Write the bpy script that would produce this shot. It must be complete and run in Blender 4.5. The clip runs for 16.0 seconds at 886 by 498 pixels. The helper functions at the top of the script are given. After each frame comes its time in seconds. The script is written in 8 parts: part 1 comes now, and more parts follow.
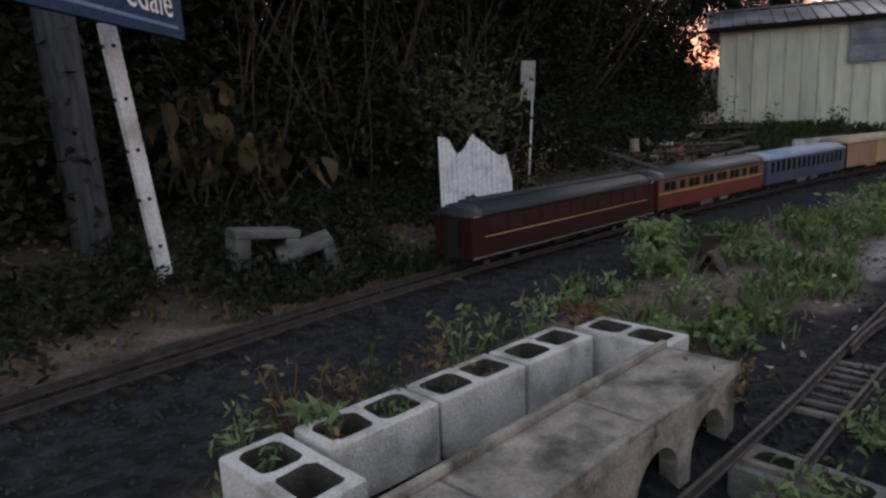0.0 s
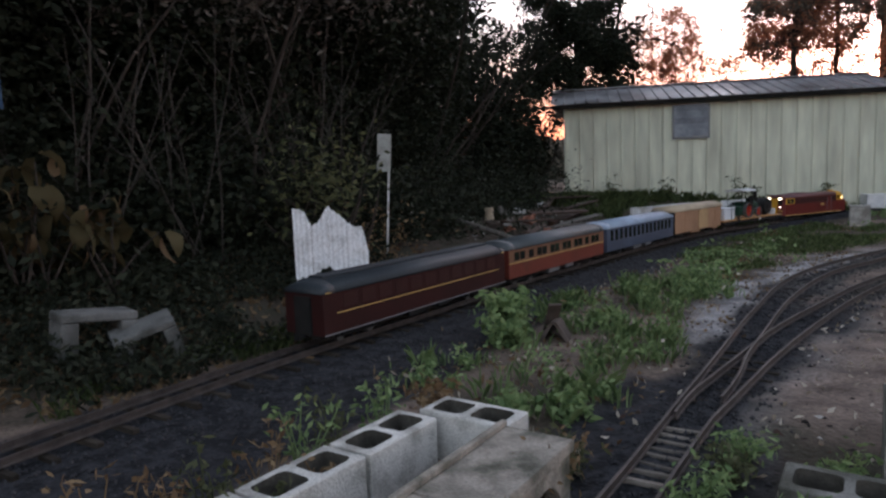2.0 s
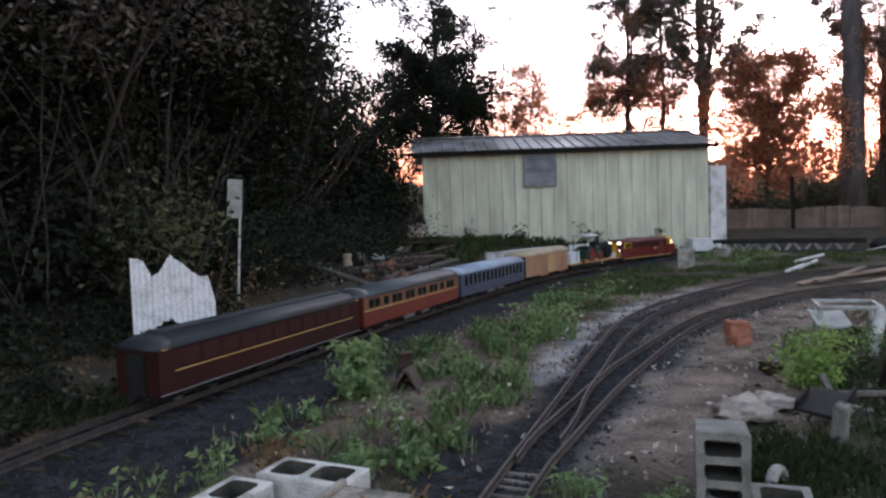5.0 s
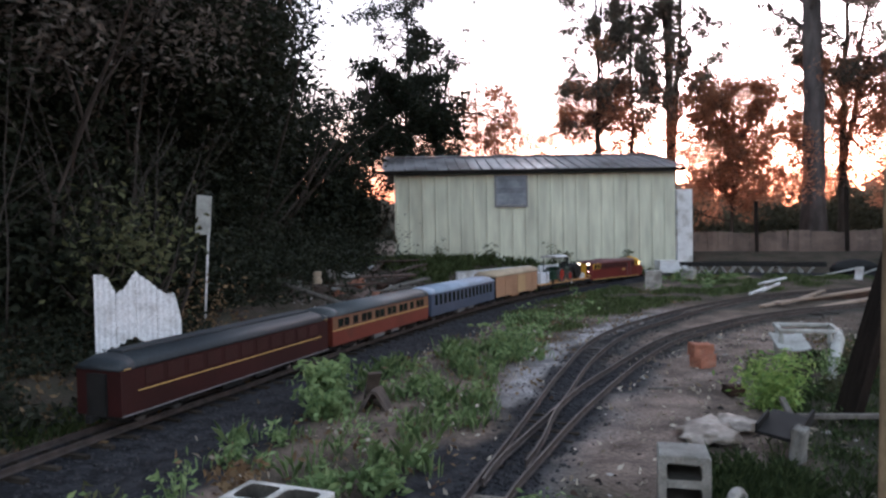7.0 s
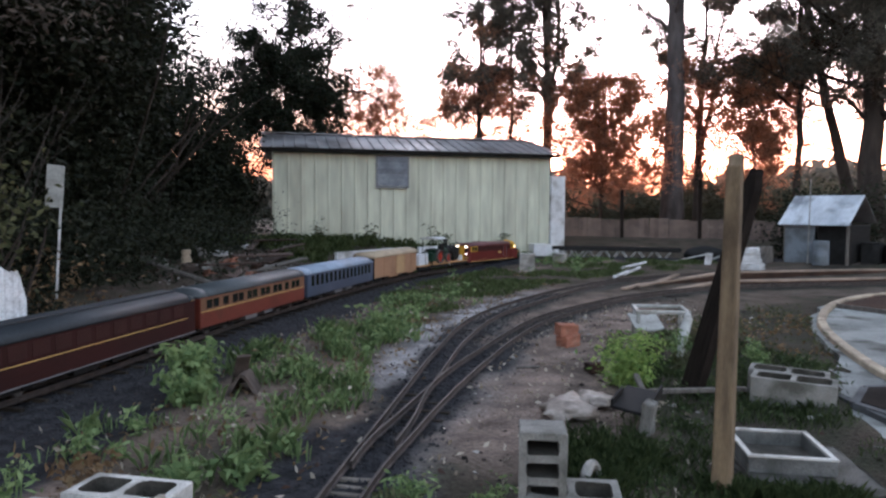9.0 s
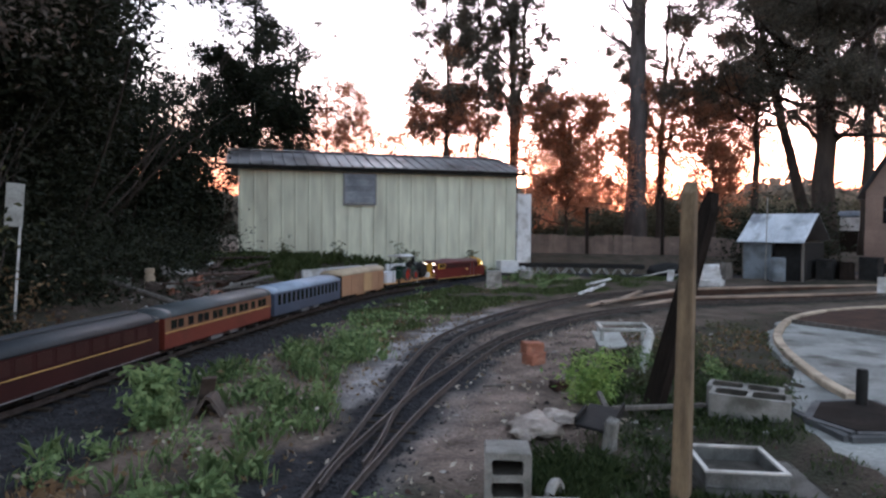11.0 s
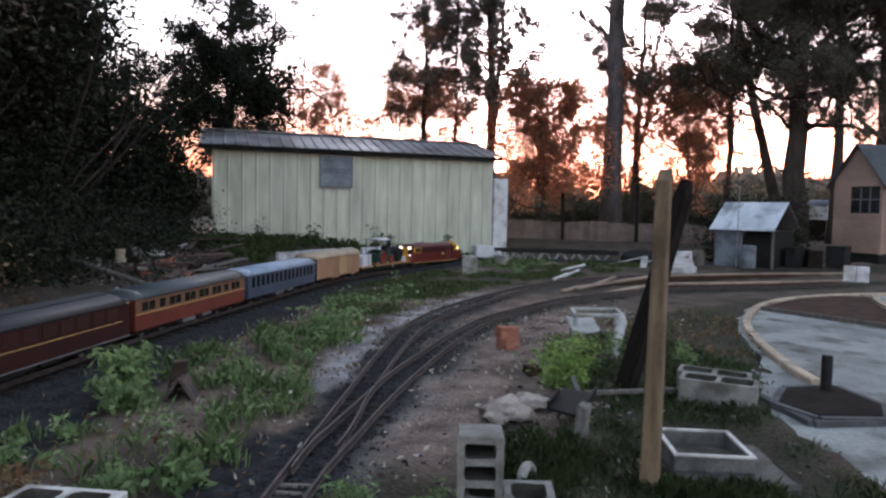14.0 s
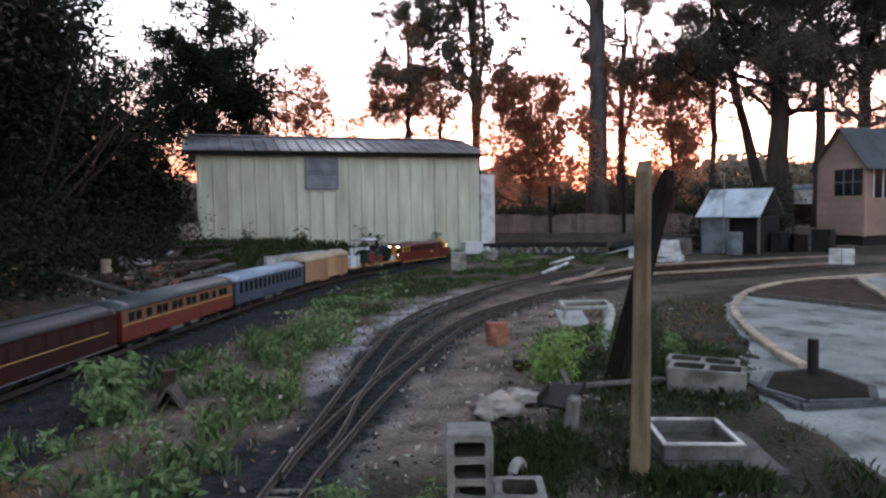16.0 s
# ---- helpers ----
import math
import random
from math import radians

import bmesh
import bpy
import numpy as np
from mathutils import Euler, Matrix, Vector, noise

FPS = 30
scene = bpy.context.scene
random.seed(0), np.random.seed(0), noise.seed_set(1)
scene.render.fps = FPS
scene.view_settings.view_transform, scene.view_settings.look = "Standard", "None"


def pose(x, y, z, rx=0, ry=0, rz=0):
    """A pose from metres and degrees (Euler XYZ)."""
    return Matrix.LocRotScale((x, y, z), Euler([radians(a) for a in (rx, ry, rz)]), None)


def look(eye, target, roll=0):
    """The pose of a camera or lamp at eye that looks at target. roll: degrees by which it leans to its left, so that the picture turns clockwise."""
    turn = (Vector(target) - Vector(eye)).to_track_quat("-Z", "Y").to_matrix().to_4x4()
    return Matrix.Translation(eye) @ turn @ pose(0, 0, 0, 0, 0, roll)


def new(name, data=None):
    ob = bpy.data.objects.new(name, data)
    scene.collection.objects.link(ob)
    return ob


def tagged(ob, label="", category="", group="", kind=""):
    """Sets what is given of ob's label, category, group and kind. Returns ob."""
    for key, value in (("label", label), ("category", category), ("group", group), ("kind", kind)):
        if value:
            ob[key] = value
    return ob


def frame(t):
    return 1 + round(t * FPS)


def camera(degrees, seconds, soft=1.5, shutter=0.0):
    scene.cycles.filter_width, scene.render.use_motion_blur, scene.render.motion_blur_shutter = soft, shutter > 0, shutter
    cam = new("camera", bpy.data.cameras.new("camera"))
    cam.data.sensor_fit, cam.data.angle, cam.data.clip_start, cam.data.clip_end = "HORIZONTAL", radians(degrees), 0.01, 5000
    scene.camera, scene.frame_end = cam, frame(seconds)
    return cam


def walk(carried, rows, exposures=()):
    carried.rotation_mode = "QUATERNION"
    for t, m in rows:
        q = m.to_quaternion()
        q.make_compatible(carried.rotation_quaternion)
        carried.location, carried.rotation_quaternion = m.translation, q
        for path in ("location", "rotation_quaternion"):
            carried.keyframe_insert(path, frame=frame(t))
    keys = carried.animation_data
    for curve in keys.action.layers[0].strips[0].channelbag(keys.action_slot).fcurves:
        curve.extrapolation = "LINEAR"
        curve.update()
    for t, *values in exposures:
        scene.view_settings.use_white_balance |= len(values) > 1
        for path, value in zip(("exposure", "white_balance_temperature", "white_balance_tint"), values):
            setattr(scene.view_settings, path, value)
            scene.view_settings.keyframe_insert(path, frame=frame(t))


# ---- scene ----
cam = camera(67.2, 16.0, soft=2.5)
PATH = [
    (0, (0.414, 0.136, 1.128), (0.339, 2.096, 0.737), -2.8),
    (0.5, (0.446, 0.135, 1.147), (0.488, 2.1, 0.779), -3.0),
    (1, (0.472, 0.145, 1.175), (0.611, 2.113, 0.848), -3.3),
    (1.5, (0.494, 0.146, 1.189), (0.718, 2.116, 0.93), -1.9),
    (2, (0.528, 0.158, 1.202), (0.854, 2.119, 0.98), -2.2),
    (2.5, (0.559, 0.148, 1.215), (0.989, 2.09, 1.004), -2.5),
    (3, (0.573, 0.155, 1.221), (1.049, 2.088, 1.024), -2.9),
    (3.5, (0.603, 0.151, 1.229), (1.157, 2.066, 1.068), -2.5),
    (4, (0.62, 0.14, 1.231), (1.249, 2.034, 1.112), -2.1),
    (4.5, (0.629, 0.141, 1.231), (1.32, 2.014, 1.117), -2.0),
    (7, (0.634, 0.116, 1.255), (1.436, 1.947, 1.2), -1.1),
    (7.5, (0.653, 0.114, 1.25), (1.543, 1.904, 1.177), -0.8),
    (8, (0.667, 0.127, 1.248), (1.615, 1.882, 1.111), -0.7),
    (8.5, (0.66, 0.107, 1.272), (1.713, 1.798, 1.093), -0.3),
    (9, (0.683, 0.114, 1.259), (1.793, 1.774, 1.144), 0.4),
    (11.5, (0.648, 0.054, 1.302), (1.849, 1.652, 1.231), 0.1),
    (12, (0.65, 0.06, 1.295), (1.858, 1.651, 1.209), -0.0),
    (12.5, (0.647, 0.055, 1.31), (1.849, 1.649, 1.209), 0.4),
    (13, (0.643, 0.051, 1.301), (1.855, 1.641, 1.219), 0.5),
    (13.5, (0.652, 0.05, 1.299), (1.886, 1.621, 1.204), 0.7),
    (14, (0.66, 0.066, 1.299), (1.906, 1.627, 1.185), 1.2),
    (14.5, (0.664, 0.064, 1.301), (1.905, 1.629, 1.194), 0.7),
    (15, (0.671, 0.058, 1.302), (1.93, 1.609, 1.196), 0.1),
    (15.5, (0.68, 0.046, 1.304), (1.939, 1.595, 1.186), -0.6),
    (16, (0.689, 0.047, 1.308), (1.957, 1.588, 1.186), -0.9),
]
EXPOSURES = [(0, -0.38, 5850, 20), (2, -0.12, 5680, 19), (4.5, 0.17, 5560, 18), (8.5, 0.40, 5510, 18), (11.5, 0.2, 5510, 18), (16, 0.17, 5510, 18)]
walk(cam, [(t, look(eye, target, roll)) for t, eye, target, roll in PATH], EXPOSURES)

# ---- world and light ----
world = bpy.data.worlds.new("dusk_sky")
scene.world = world
world.use_nodes = True
wn, wl = world.node_tree.nodes, world.node_tree.links
sky = wn.new("ShaderNodeTexSky")
sky.sky_type = "NISHITA"
sky.sun_disc = False
SUN_AZ = 50.0
sky.sun_elevation, sky.sun_rotation = radians(4.0), radians(SUN_AZ)
sky.air_density, sky.dust_density, sky.ozone_density = 1.3, 4.0, 1.0
haze = wn.new("ShaderNodeHueSaturation")
view, split, fade = wn.new("ShaderNodeTexCoord"), wn.new("ShaderNodeSeparateXYZ"), wn.new("ShaderNodeMapRange")
fade.inputs[1].default_value, fade.inputs[2].default_value, fade.inputs[3].default_value, fade.inputs[4].default_value = 0.02, 0.30, 0.85, 0.35
wl.new(view.outputs["Generated"], split.inputs[0])
wl.new(split.outputs["Z"], fade.inputs[0])
wl.new(fade.outputs[0], haze.inputs["Saturation"])
haze.inputs["Hue"].default_value = 0.478
wl.new(sky.outputs["Color"], haze.inputs["Color"])
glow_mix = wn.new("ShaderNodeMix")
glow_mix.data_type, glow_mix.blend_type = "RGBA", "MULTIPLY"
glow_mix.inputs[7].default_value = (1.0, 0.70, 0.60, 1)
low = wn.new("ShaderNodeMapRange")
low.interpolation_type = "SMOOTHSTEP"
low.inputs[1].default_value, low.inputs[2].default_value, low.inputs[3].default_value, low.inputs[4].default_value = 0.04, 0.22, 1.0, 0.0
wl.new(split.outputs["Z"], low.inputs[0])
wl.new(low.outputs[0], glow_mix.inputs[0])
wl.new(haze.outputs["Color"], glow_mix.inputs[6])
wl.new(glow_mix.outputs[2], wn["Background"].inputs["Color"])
wn["Background"].inputs["Strength"].default_value = 1.0
sun_data = bpy.data.lights.new("sun", "SUN")
sun_data.energy, sun_data.angle, sun_data.color = 0.12, radians(25), (1.0, 0.72, 0.5)
sun_dir = Vector((math.sin(radians(SUN_AZ)) * math.cos(radians(4)), math.cos(radians(SUN_AZ)) * math.cos(radians(4)), math.sin(radians(4))))
sun = new("sun", sun_data)
sun.matrix_world = look(sun_dir * 60, (0, 0, 0))


# ---- materials ----
def material(name, c1, c2, rough=0.8, scale=4.0, fine=60.0, bump=0.25, metal=0.0, rand=0.0, dirt=None, dirt_scale=1.3, dirt_amount=0.5, stretch=None, spec=0.4, world_grain=None):
    """Two scales of noise in colour, fine relief, and stains of a second colour."""
    m = bpy.data.materials.new(name)
    m.use_nodes = True
    n, l = m.node_tree.nodes, m.node_tree.links
    b = n["Principled BSDF"]
    tc = n.new("ShaderNodeTexCoord")
    src = tc.outputs["Object"]
    if stretch is None or world_grain:
        src = n.new("ShaderNodeNewGeometry").outputs["Position"]
    place = src
    if stretch:
        mp = n.new("ShaderNodeMapping")
        mp.inputs["Scale"].default_value = stretch
        l.new(src, mp.inputs["Vector"])
        src = mp.outputs["Vector"]
    big, small = n.new("ShaderNodeTexNoise"), n.new("ShaderNodeTexNoise")
    for node, s, d in ((big, scale, 4), (small, fine, 3)):
        node.inputs["Scale"].default_value, node.inputs["Detail"].default_value = s, d
        l.new(src, node.inputs["Vector"])
    mix = n.new("ShaderNodeMix")
    mix.data_type = "RGBA"
    mix.inputs[6].default_value, mix.inputs[7].default_value = (*c1, 1), (*c2, 1)
    ramp = n.new("ShaderNodeMapRange")
    ramp.inputs[1].default_value, ramp.inputs[2].default_value = 0.35, 0.65
    l.new(big.outputs["Fac"], ramp.inputs[0])
    l.new(ramp.outputs[0], mix.inputs[0])
    out = mix.outputs[2]
    if dirt:
        dn = n.new("ShaderNodeTexNoise")
        dn.inputs["Scale"].default_value, dn.inputs["Detail"].default_value = dirt_scale, 8
        l.new(src if world_grain else place, dn.inputs["Vector"])
        dr = n.new("ShaderNodeMapRange")
        dr.inputs[1].default_value, dr.inputs[2].default_value, dr.inputs[4].default_value = 0.5, 0.68, dirt_amount
        l.new(dn.outputs["Fac"], dr.inputs[0])
        dm = n.new("ShaderNodeMix")
        dm.data_type = "RGBA"
        dm.inputs[7].default_value = (*dirt, 1)
        l.new(dr.outputs[0], dm.inputs[0])
        l.new(out, dm.inputs[6])
        out = dm.outputs[2]
    hs = n.new("ShaderNodeHueSaturation")
    vr = n.new("ShaderNodeMapRange")
    vr.inputs[1].default_value, vr.inputs[2].default_value, vr.inputs[3].default_value, vr.inputs[4].default_value = 0.3, 0.7, 0.82, 1.18
    l.new(small.outputs["Fac"], vr.inputs[0])
    val = vr.outputs[0]
    if rand:
        oi = n.new("ShaderNodeObjectInfo")
        rr = n.new("ShaderNodeMapRange")
        rr.inputs[3].default_value, rr.inputs[4].default_value = 1 - rand, 1 + rand
        l.new(oi.outputs["Random"], rr.inputs[0])
        mu = n.new("ShaderNodeMath")
        mu.operation = "MULTIPLY"
        l.new(val, mu.inputs[0])
        l.new(rr.outputs[0], mu.inputs[1])
        val = mu.outputs[0]
    l.new(val, hs.inputs["Value"])
    l.new(out, hs.inputs["Color"])
    l.new(hs.outputs["Color"], b.inputs["Base Color"])
    b.inputs["Roughness"].default_value, b.inputs["Metallic"].default_value = rough, metal
    b.inputs["Specular IOR Level"].default_value = spec
    if bump:
        bp = n.new("ShaderNodeBump")
        bp.inputs["Strength"].default_value, bp.inputs["Distance"].default_value = bump, 0.01
        l.new(small.outputs["Fac"], bp.inputs["Height"])
        l.new(bp.outputs["Normal"], b.inputs["Normal"])
    return m


def leaf_material(name, dark, light, through_light=0.3, rough=0.6):
    """Leaves that differ one by one and let some light through."""
    m = bpy.data.materials.new(name)
    m.use_nodes = True
    n, l = m.node_tree.nodes, m.node_tree.links
    b, o = n["Principled BSDF"], n["Material Output"]
    g = n.new("ShaderNodeNewGeometry")
    mix = n.new("ShaderNodeMix")
    mix.data_type = "RGBA"
    mix.inputs[6].default_value, mix.inputs[7].default_value = (*dark, 1), (*light, 1)
    l.new(g.outputs["Random Per Island"], mix.inputs[0])
    l.new(mix.outputs[2], b.inputs["Base Color"])
    b.inputs["Roughness"].default_value = rough
    b.inputs["Specular IOR Level"].default_value = 0.08
    t = n.new("ShaderNodeBsdfTranslucent")
    l.new(mix.outputs[2], t.inputs["Color"])
    ms = n.new("ShaderNodeMixShader")
    ms.inputs[0].default_value = through_light
    l.new(b.outputs[0], ms.inputs[1])
    l.new(t.outputs[0], ms.inputs[2])
    l.new(ms.outputs[0], o.inputs["Surface"])
    return m


def glow(name, colour, strength):
    m = bpy.data.materials.new(name)
    m.use_nodes = True
    b = m.node_tree.nodes["Principled BSDF"]
    b.inputs["Base Color"].default_value = b.inputs["Emission Color"].default_value = (*colour, 1)
    b.inputs["Emission Strength"].default_value = strength
    return m


def glass_material(name, tint):
    m = bpy.data.materials.new(name)
    m.use_nodes = True
    b = m.node_tree.nodes["Principled BSDF"]
    b.inputs["Base Color"].default_value = (*tint, 1)
    b.inputs["Roughness"].default_value = 0.12
    b.inputs["Specular IOR Level"].default_value = 0.5
    return m


CONCRETE = material("weathered_concrete", (0.42, 0.41, 0.38), (0.30, 0.29, 0.27), 0.92, 5, 90, 0.5, rand=0.12, dirt=(0.12, 0.115, 0.10), dirt_scale=5, dirt_amount=0.6)
BLOCK = material("concrete_block_grey", (0.62, 0.61, 0.58), (0.47, 0.465, 0.44), 0.93, 7, 110, 0.6, rand=0.1, dirt=(0.16, 0.15, 0.125), dirt_scale=7, dirt_amount=0.55)
OLD_SLAB = material("mossy_slab_concrete", (0.36, 0.325, 0.28), (0.19, 0.175, 0.15), 0.95, 9, 80, 0.6, dirt=(0.06, 0.063, 0.045), dirt_scale=7, dirt_amount=0.9)
PALE_FLOOR = material("pale_blue_grey_concrete", (0.285, 0.30, 0.288), (0.165, 0.176, 0.17), 0.92, 1.6, 40, 0.5, dirt=(0.055, 0.055, 0.047), dirt_scale=2.6, dirt_amount=0.95)
BLOCK_DIRTY = material("dirty_grey_block", (0.27, 0.265, 0.245), (0.165, 0.162, 0.148), 0.95, 7, 110, 0.6, rand=0.1, dirt=(0.06, 0.06, 0.045), dirt_scale=5, dirt_amount=0.8)
COPING = material("brown_sandy_coping", (0.34, 0.26, 0.195), (0.21, 0.16, 0.125), 0.93, 4, 60, 0.4, rand=0.2)
HUT_GREY = material("grey_blue_hut_paint", (0.21, 0.245, 0.28), (0.15, 0.175, 0.20), 0.75, 3, 50, 0.2, dirt=(0.08, 0.085, 0.085), dirt_scale=3, dirt_amount=0.6)
POLE_GREY = material("old_grey_pole_timber", (0.085, 0.09, 0.10), (0.045, 0.048, 0.055), 0.95, 6, 70, 0.6, stretch=(5, 5, 0.5))
KERB = material("sandy_kerb_concrete", (0.46, 0.38, 0.285), (0.33, 0.27, 0.20), 0.92, 4, 60, 0.4, rand=0.15, dirt=(0.14, 0.115, 0.09), dirt_scale=5, dirt_amount=0.6)
SOIL_BROWN = material("red_brown_soil", (0.066, 0.038, 0.028), (0.036, 0.024, 0.019), 0.97, 5, 60, 0.8, spec=0.15)
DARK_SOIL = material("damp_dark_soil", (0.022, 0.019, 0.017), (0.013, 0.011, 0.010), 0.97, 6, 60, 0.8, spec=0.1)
BRICK = material("orange_red_brick", (0.33, 0.14, 0.088), (0.24, 0.10, 0.066), 0.92, 10, 90, 0.5, rand=0.22, dirt=(0.28, 0.2, 0.15), dirt_scale=12, dirt_amount=0.5)
RUST_RAIL = material("dull_brown_rail_steel", (0.075, 0.062, 0.057), (0.04, 0.034, 0.032), 0.55, 14, 150, 0.35, spec=0.26)
# recess shade put into the colour of block cores and trough bottom
CORE_SHADE = material("dirty_shaded_block_core", (0.085, 0.078, 0.066), (0.04, 0.037, 0.03), 0.97, 9, 80, 0.6)
TROUGH_GREY = material("damp_grey_cast_concrete", (0.17, 0.172, 0.168), (0.09, 0.092, 0.088), 0.93, 6, 80, 0.5, rand=0.08, dirt=(0.04, 0.042, 0.034), dirt_scale=5, dirt_amount=0.7)
SLAB_DARK = material("dark_mossy_slab", (0.125, 0.118, 0.108), (0.062, 0.06, 0.052), 0.95, 7, 80, 0.6, dirt=(0.035, 0.038, 0.026), dirt_scale=6, dirt_amount=0.8)
PLANTER_KERB = material("dark_blue_grey_kerb", (0.085, 0.09, 0.095), (0.05, 0.054, 0.057), 0.93, 6, 60, 0.5, rand=0.15)
DULL_PLASTIC = material("weathered_white_plastic", (0.43, 0.44, 0.42), (0.31, 0.32, 0.30), 0.6, 5, 50, 0.1, dirt=(0.2, 0.2, 0.17), dirt_scale=5, dirt_amount=0.6)
SLEEPER = material("dark_timber_sleeper", (0.055, 0.046, 0.037), (0.03, 0.026, 0.022), 0.92, 8, 80, 0.5, rand=0.35, stretch=(1, 6, 6), spec=0.15)
SLEEPER_PALE = material("bleached_timber_sleeper", (0.19, 0.17, 0.145), (0.085, 0.074, 0.064), 0.92, 8, 80, 0.5, rand=0.45, stretch=(1, 6, 6))
STONE = material("coal_dark_ballast_stone", (0.045, 0.045, 0.05), (0.022, 0.022, 0.026), 0.85, 30, 200, 0.4)
CREAM_STEEL = material("cream_green_sheet_steel", (0.63, 0.65, 0.52), (0.56, 0.58, 0.465), 0.6, 0.9, 3.0, 0.0, rand=0.03, dirt=(0.42, 0.41, 0.32), dirt_scale=1.1, dirt_amount=0.45, stretch=(1.5, 1.5, 0.3), world_grain=True)
HUT_ROOF = material("pale_blue_weathered_roofing", (0.60, 0.64, 0.69), (0.42, 0.46, 0.51), 0.6, 2.0, 40, 0.15, rand=0.08, dirt=(0.13, 0.14, 0.16), dirt_scale=2.2, dirt_amount=0.8)
ROOF_STEEL = material("galvanised_roof_steel", (0.36, 0.36, 0.37), (0.22, 0.215, 0.22), 0.42, 1.2, 40, 0.12, metal=0.45, rand=0.15, dirt=(0.07, 0.06, 0.055), dirt_scale=0.8, dirt_amount=0.8)
WHITE_PAINT = material("dirty_white_paint", (0.74, 0.75, 0.76), (0.58, 0.59, 0.60), 0.7, 4, 50, 0.25, dirt=(0.30, 0.28, 0.24), dirt_scale=4, dirt_amount=0.6)
PANEL_WHITE = material("mud_splashed_white_sheet", (0.84, 0.85, 0.88), (0.76, 0.77, 0.80), 0.65, 6, 50, 0.1, dirt=(0.3, 0.3, 0.29), dirt_scale=9, dirt_amount=0.35)
GREY_GLASS = material("grey_louvre_glass", (0.34, 0.37, 0.42), (0.22, 0.245, 0.28), 0.3, 5, 20, 0.05, rand=0.25)
EAVE_SHADE = material("eave_shade_trim", (0.02, 0.018, 0.016), (0.012, 0.011, 0.01), 0.85, 3, 40, 0.1, spec=0.1)
GREY_FRAME = material("grey_aluminium_frame", (0.24, 0.25, 0.27), (0.18, 0.19, 0.20), 0.5, 6, 60, 0.1, metal=0.4)
POST_WOOD = material("weathered_yellow_brown_post_timber", (0.235, 0.175, 0.105), (0.13, 0.095, 0.06), 0.9, 5, 60, 0.5, dirt=(0.06, 0.042, 0.028), dirt_scale=3, dirt_amount=0.8, stretch=(5, 5, 0.6))
DARK_WOOD = material("dark_rotten_timber", (0.026, 0.02, 0.017), (0.015, 0.012, 0.010), 0.95, 6, 60, 0.6, stretch=(5, 5, 0.7), spec=0.08)
GREY_WOOD = material("grey_weathered_timber", (0.17, 0.155, 0.14), (0.10, 0.09, 0.08), 0.92, 6, 70, 0.5, rand=0.2, stretch=(4, 4, 0.7))
# red-brown scrap boards, darkened in colour for the tree shade over them
SHADED_SCRAP_WOOD = material("shaded_red_brown_scrap_timber", (0.11, 0.072, 0.056), (0.055, 0.04, 0.034), 0.93, 5, 60, 0.5, rand=0.3, stretch=(4, 4, 0.7))
FENCE_WOOD = material("brown_paling_timber", (0.20, 0.148, 0.122), (0.13, 0.098, 0.083), 0.92, 3, 40, 0.4, rand=0.18)
BOARD_PINK = material("pinkish_timber_boarding", (0.34, 0.235, 0.185), (0.26, 0.18, 0.145), 0.88, 2, 40, 0.2, rand=0.1)
BARK_PALE = material("pale_gum_bark", (0.125, 0.11, 0.108), (0.065, 0.057, 0.057), 0.95, 2.5, 30, 0.7, stretch=(2, 2, 0.5))
BARK_TWIG = material("grey_brown_twig_bark", (0.095, 0.08, 0.07), (0.05, 0.043, 0.038), 0.95, 3, 30, 0.4)
BARK_DARK = material("dark_bark", (0.07, 0.055, 0.045), (0.04, 0.032, 0.027), 0.95, 3, 30, 0.7, stretch=(2, 2, 0.5))
SAIL_BLUE = material("dark_blue_sign_enamel", (0.018, 0.05, 0.10), (0.014, 0.04, 0.08), 0.7, 3, 40, 0.05, spec=0.12)
SIGN_LINE = material("pale_blue_sign_line", (0.10, 0.19, 0.32), (0.08, 0.16, 0.28), 0.5, 3, 40, 0.0)
WHITE_LETTER = material("white_letter_paint", (0.78, 0.79, 0.80), (0.7, 0.71, 0.72), 0.6, 8, 60, 0.0)
BLACK = material("sooty_black_paint", (0.02, 0.02, 0.02), (0.012, 0.012, 0.012), 0.7, 9, 90, 0.2, spec=0.2)
LOCO_RED = material("indian_red_loco_paint", (0.135, 0.017, 0.014), (0.11, 0.014, 0.012), 0.42, 3, 60, 0.05)
LOCO_DARK = material("dark_maroon_grille", (0.035, 0.008, 0.008), (0.026, 0.006, 0.006), 0.5, 5, 80, 0.2)
LOCO_ROOF = material("dull_maroon_roof_paint", (0.17, 0.075, 0.075), (0.13, 0.055, 0.058), 0.5, 3, 60, 0.1, dirt=(0.10, 0.06, 0.06), dirt_scale=5)
YELLOW = material("chrome_yellow_paint", (0.72, 0.40, 0.035), (0.62, 0.34, 0.03), 0.45, 5, 60, 0.05)
BUFF = material("buff_line_paint", (0.62, 0.42, 0.14), (0.52, 0.35, 0.12), 0.5, 5, 60, 0.0)
TAN = material("tan_van_paint", (0.40, 0.235, 0.14), (0.33, 0.19, 0.11), 0.6, 2.5, 60, 0.08, dirt=(0.24, 0.14, 0.085), dirt_scale=2.5, dirt_amount=0.45)
TAN_PALE = material("pale_tan_door_paint", (0.50, 0.34, 0.18), (0.44, 0.30, 0.155), 0.6, 3, 60, 0.08)
CREAM_ROOF = material("cream_canvas_roof", (0.50, 0.41, 0.29), (0.42, 0.34, 0.24), 0.7, 3, 60, 0.1, dirt=(0.3, 0.24, 0.17), dirt_scale=3)
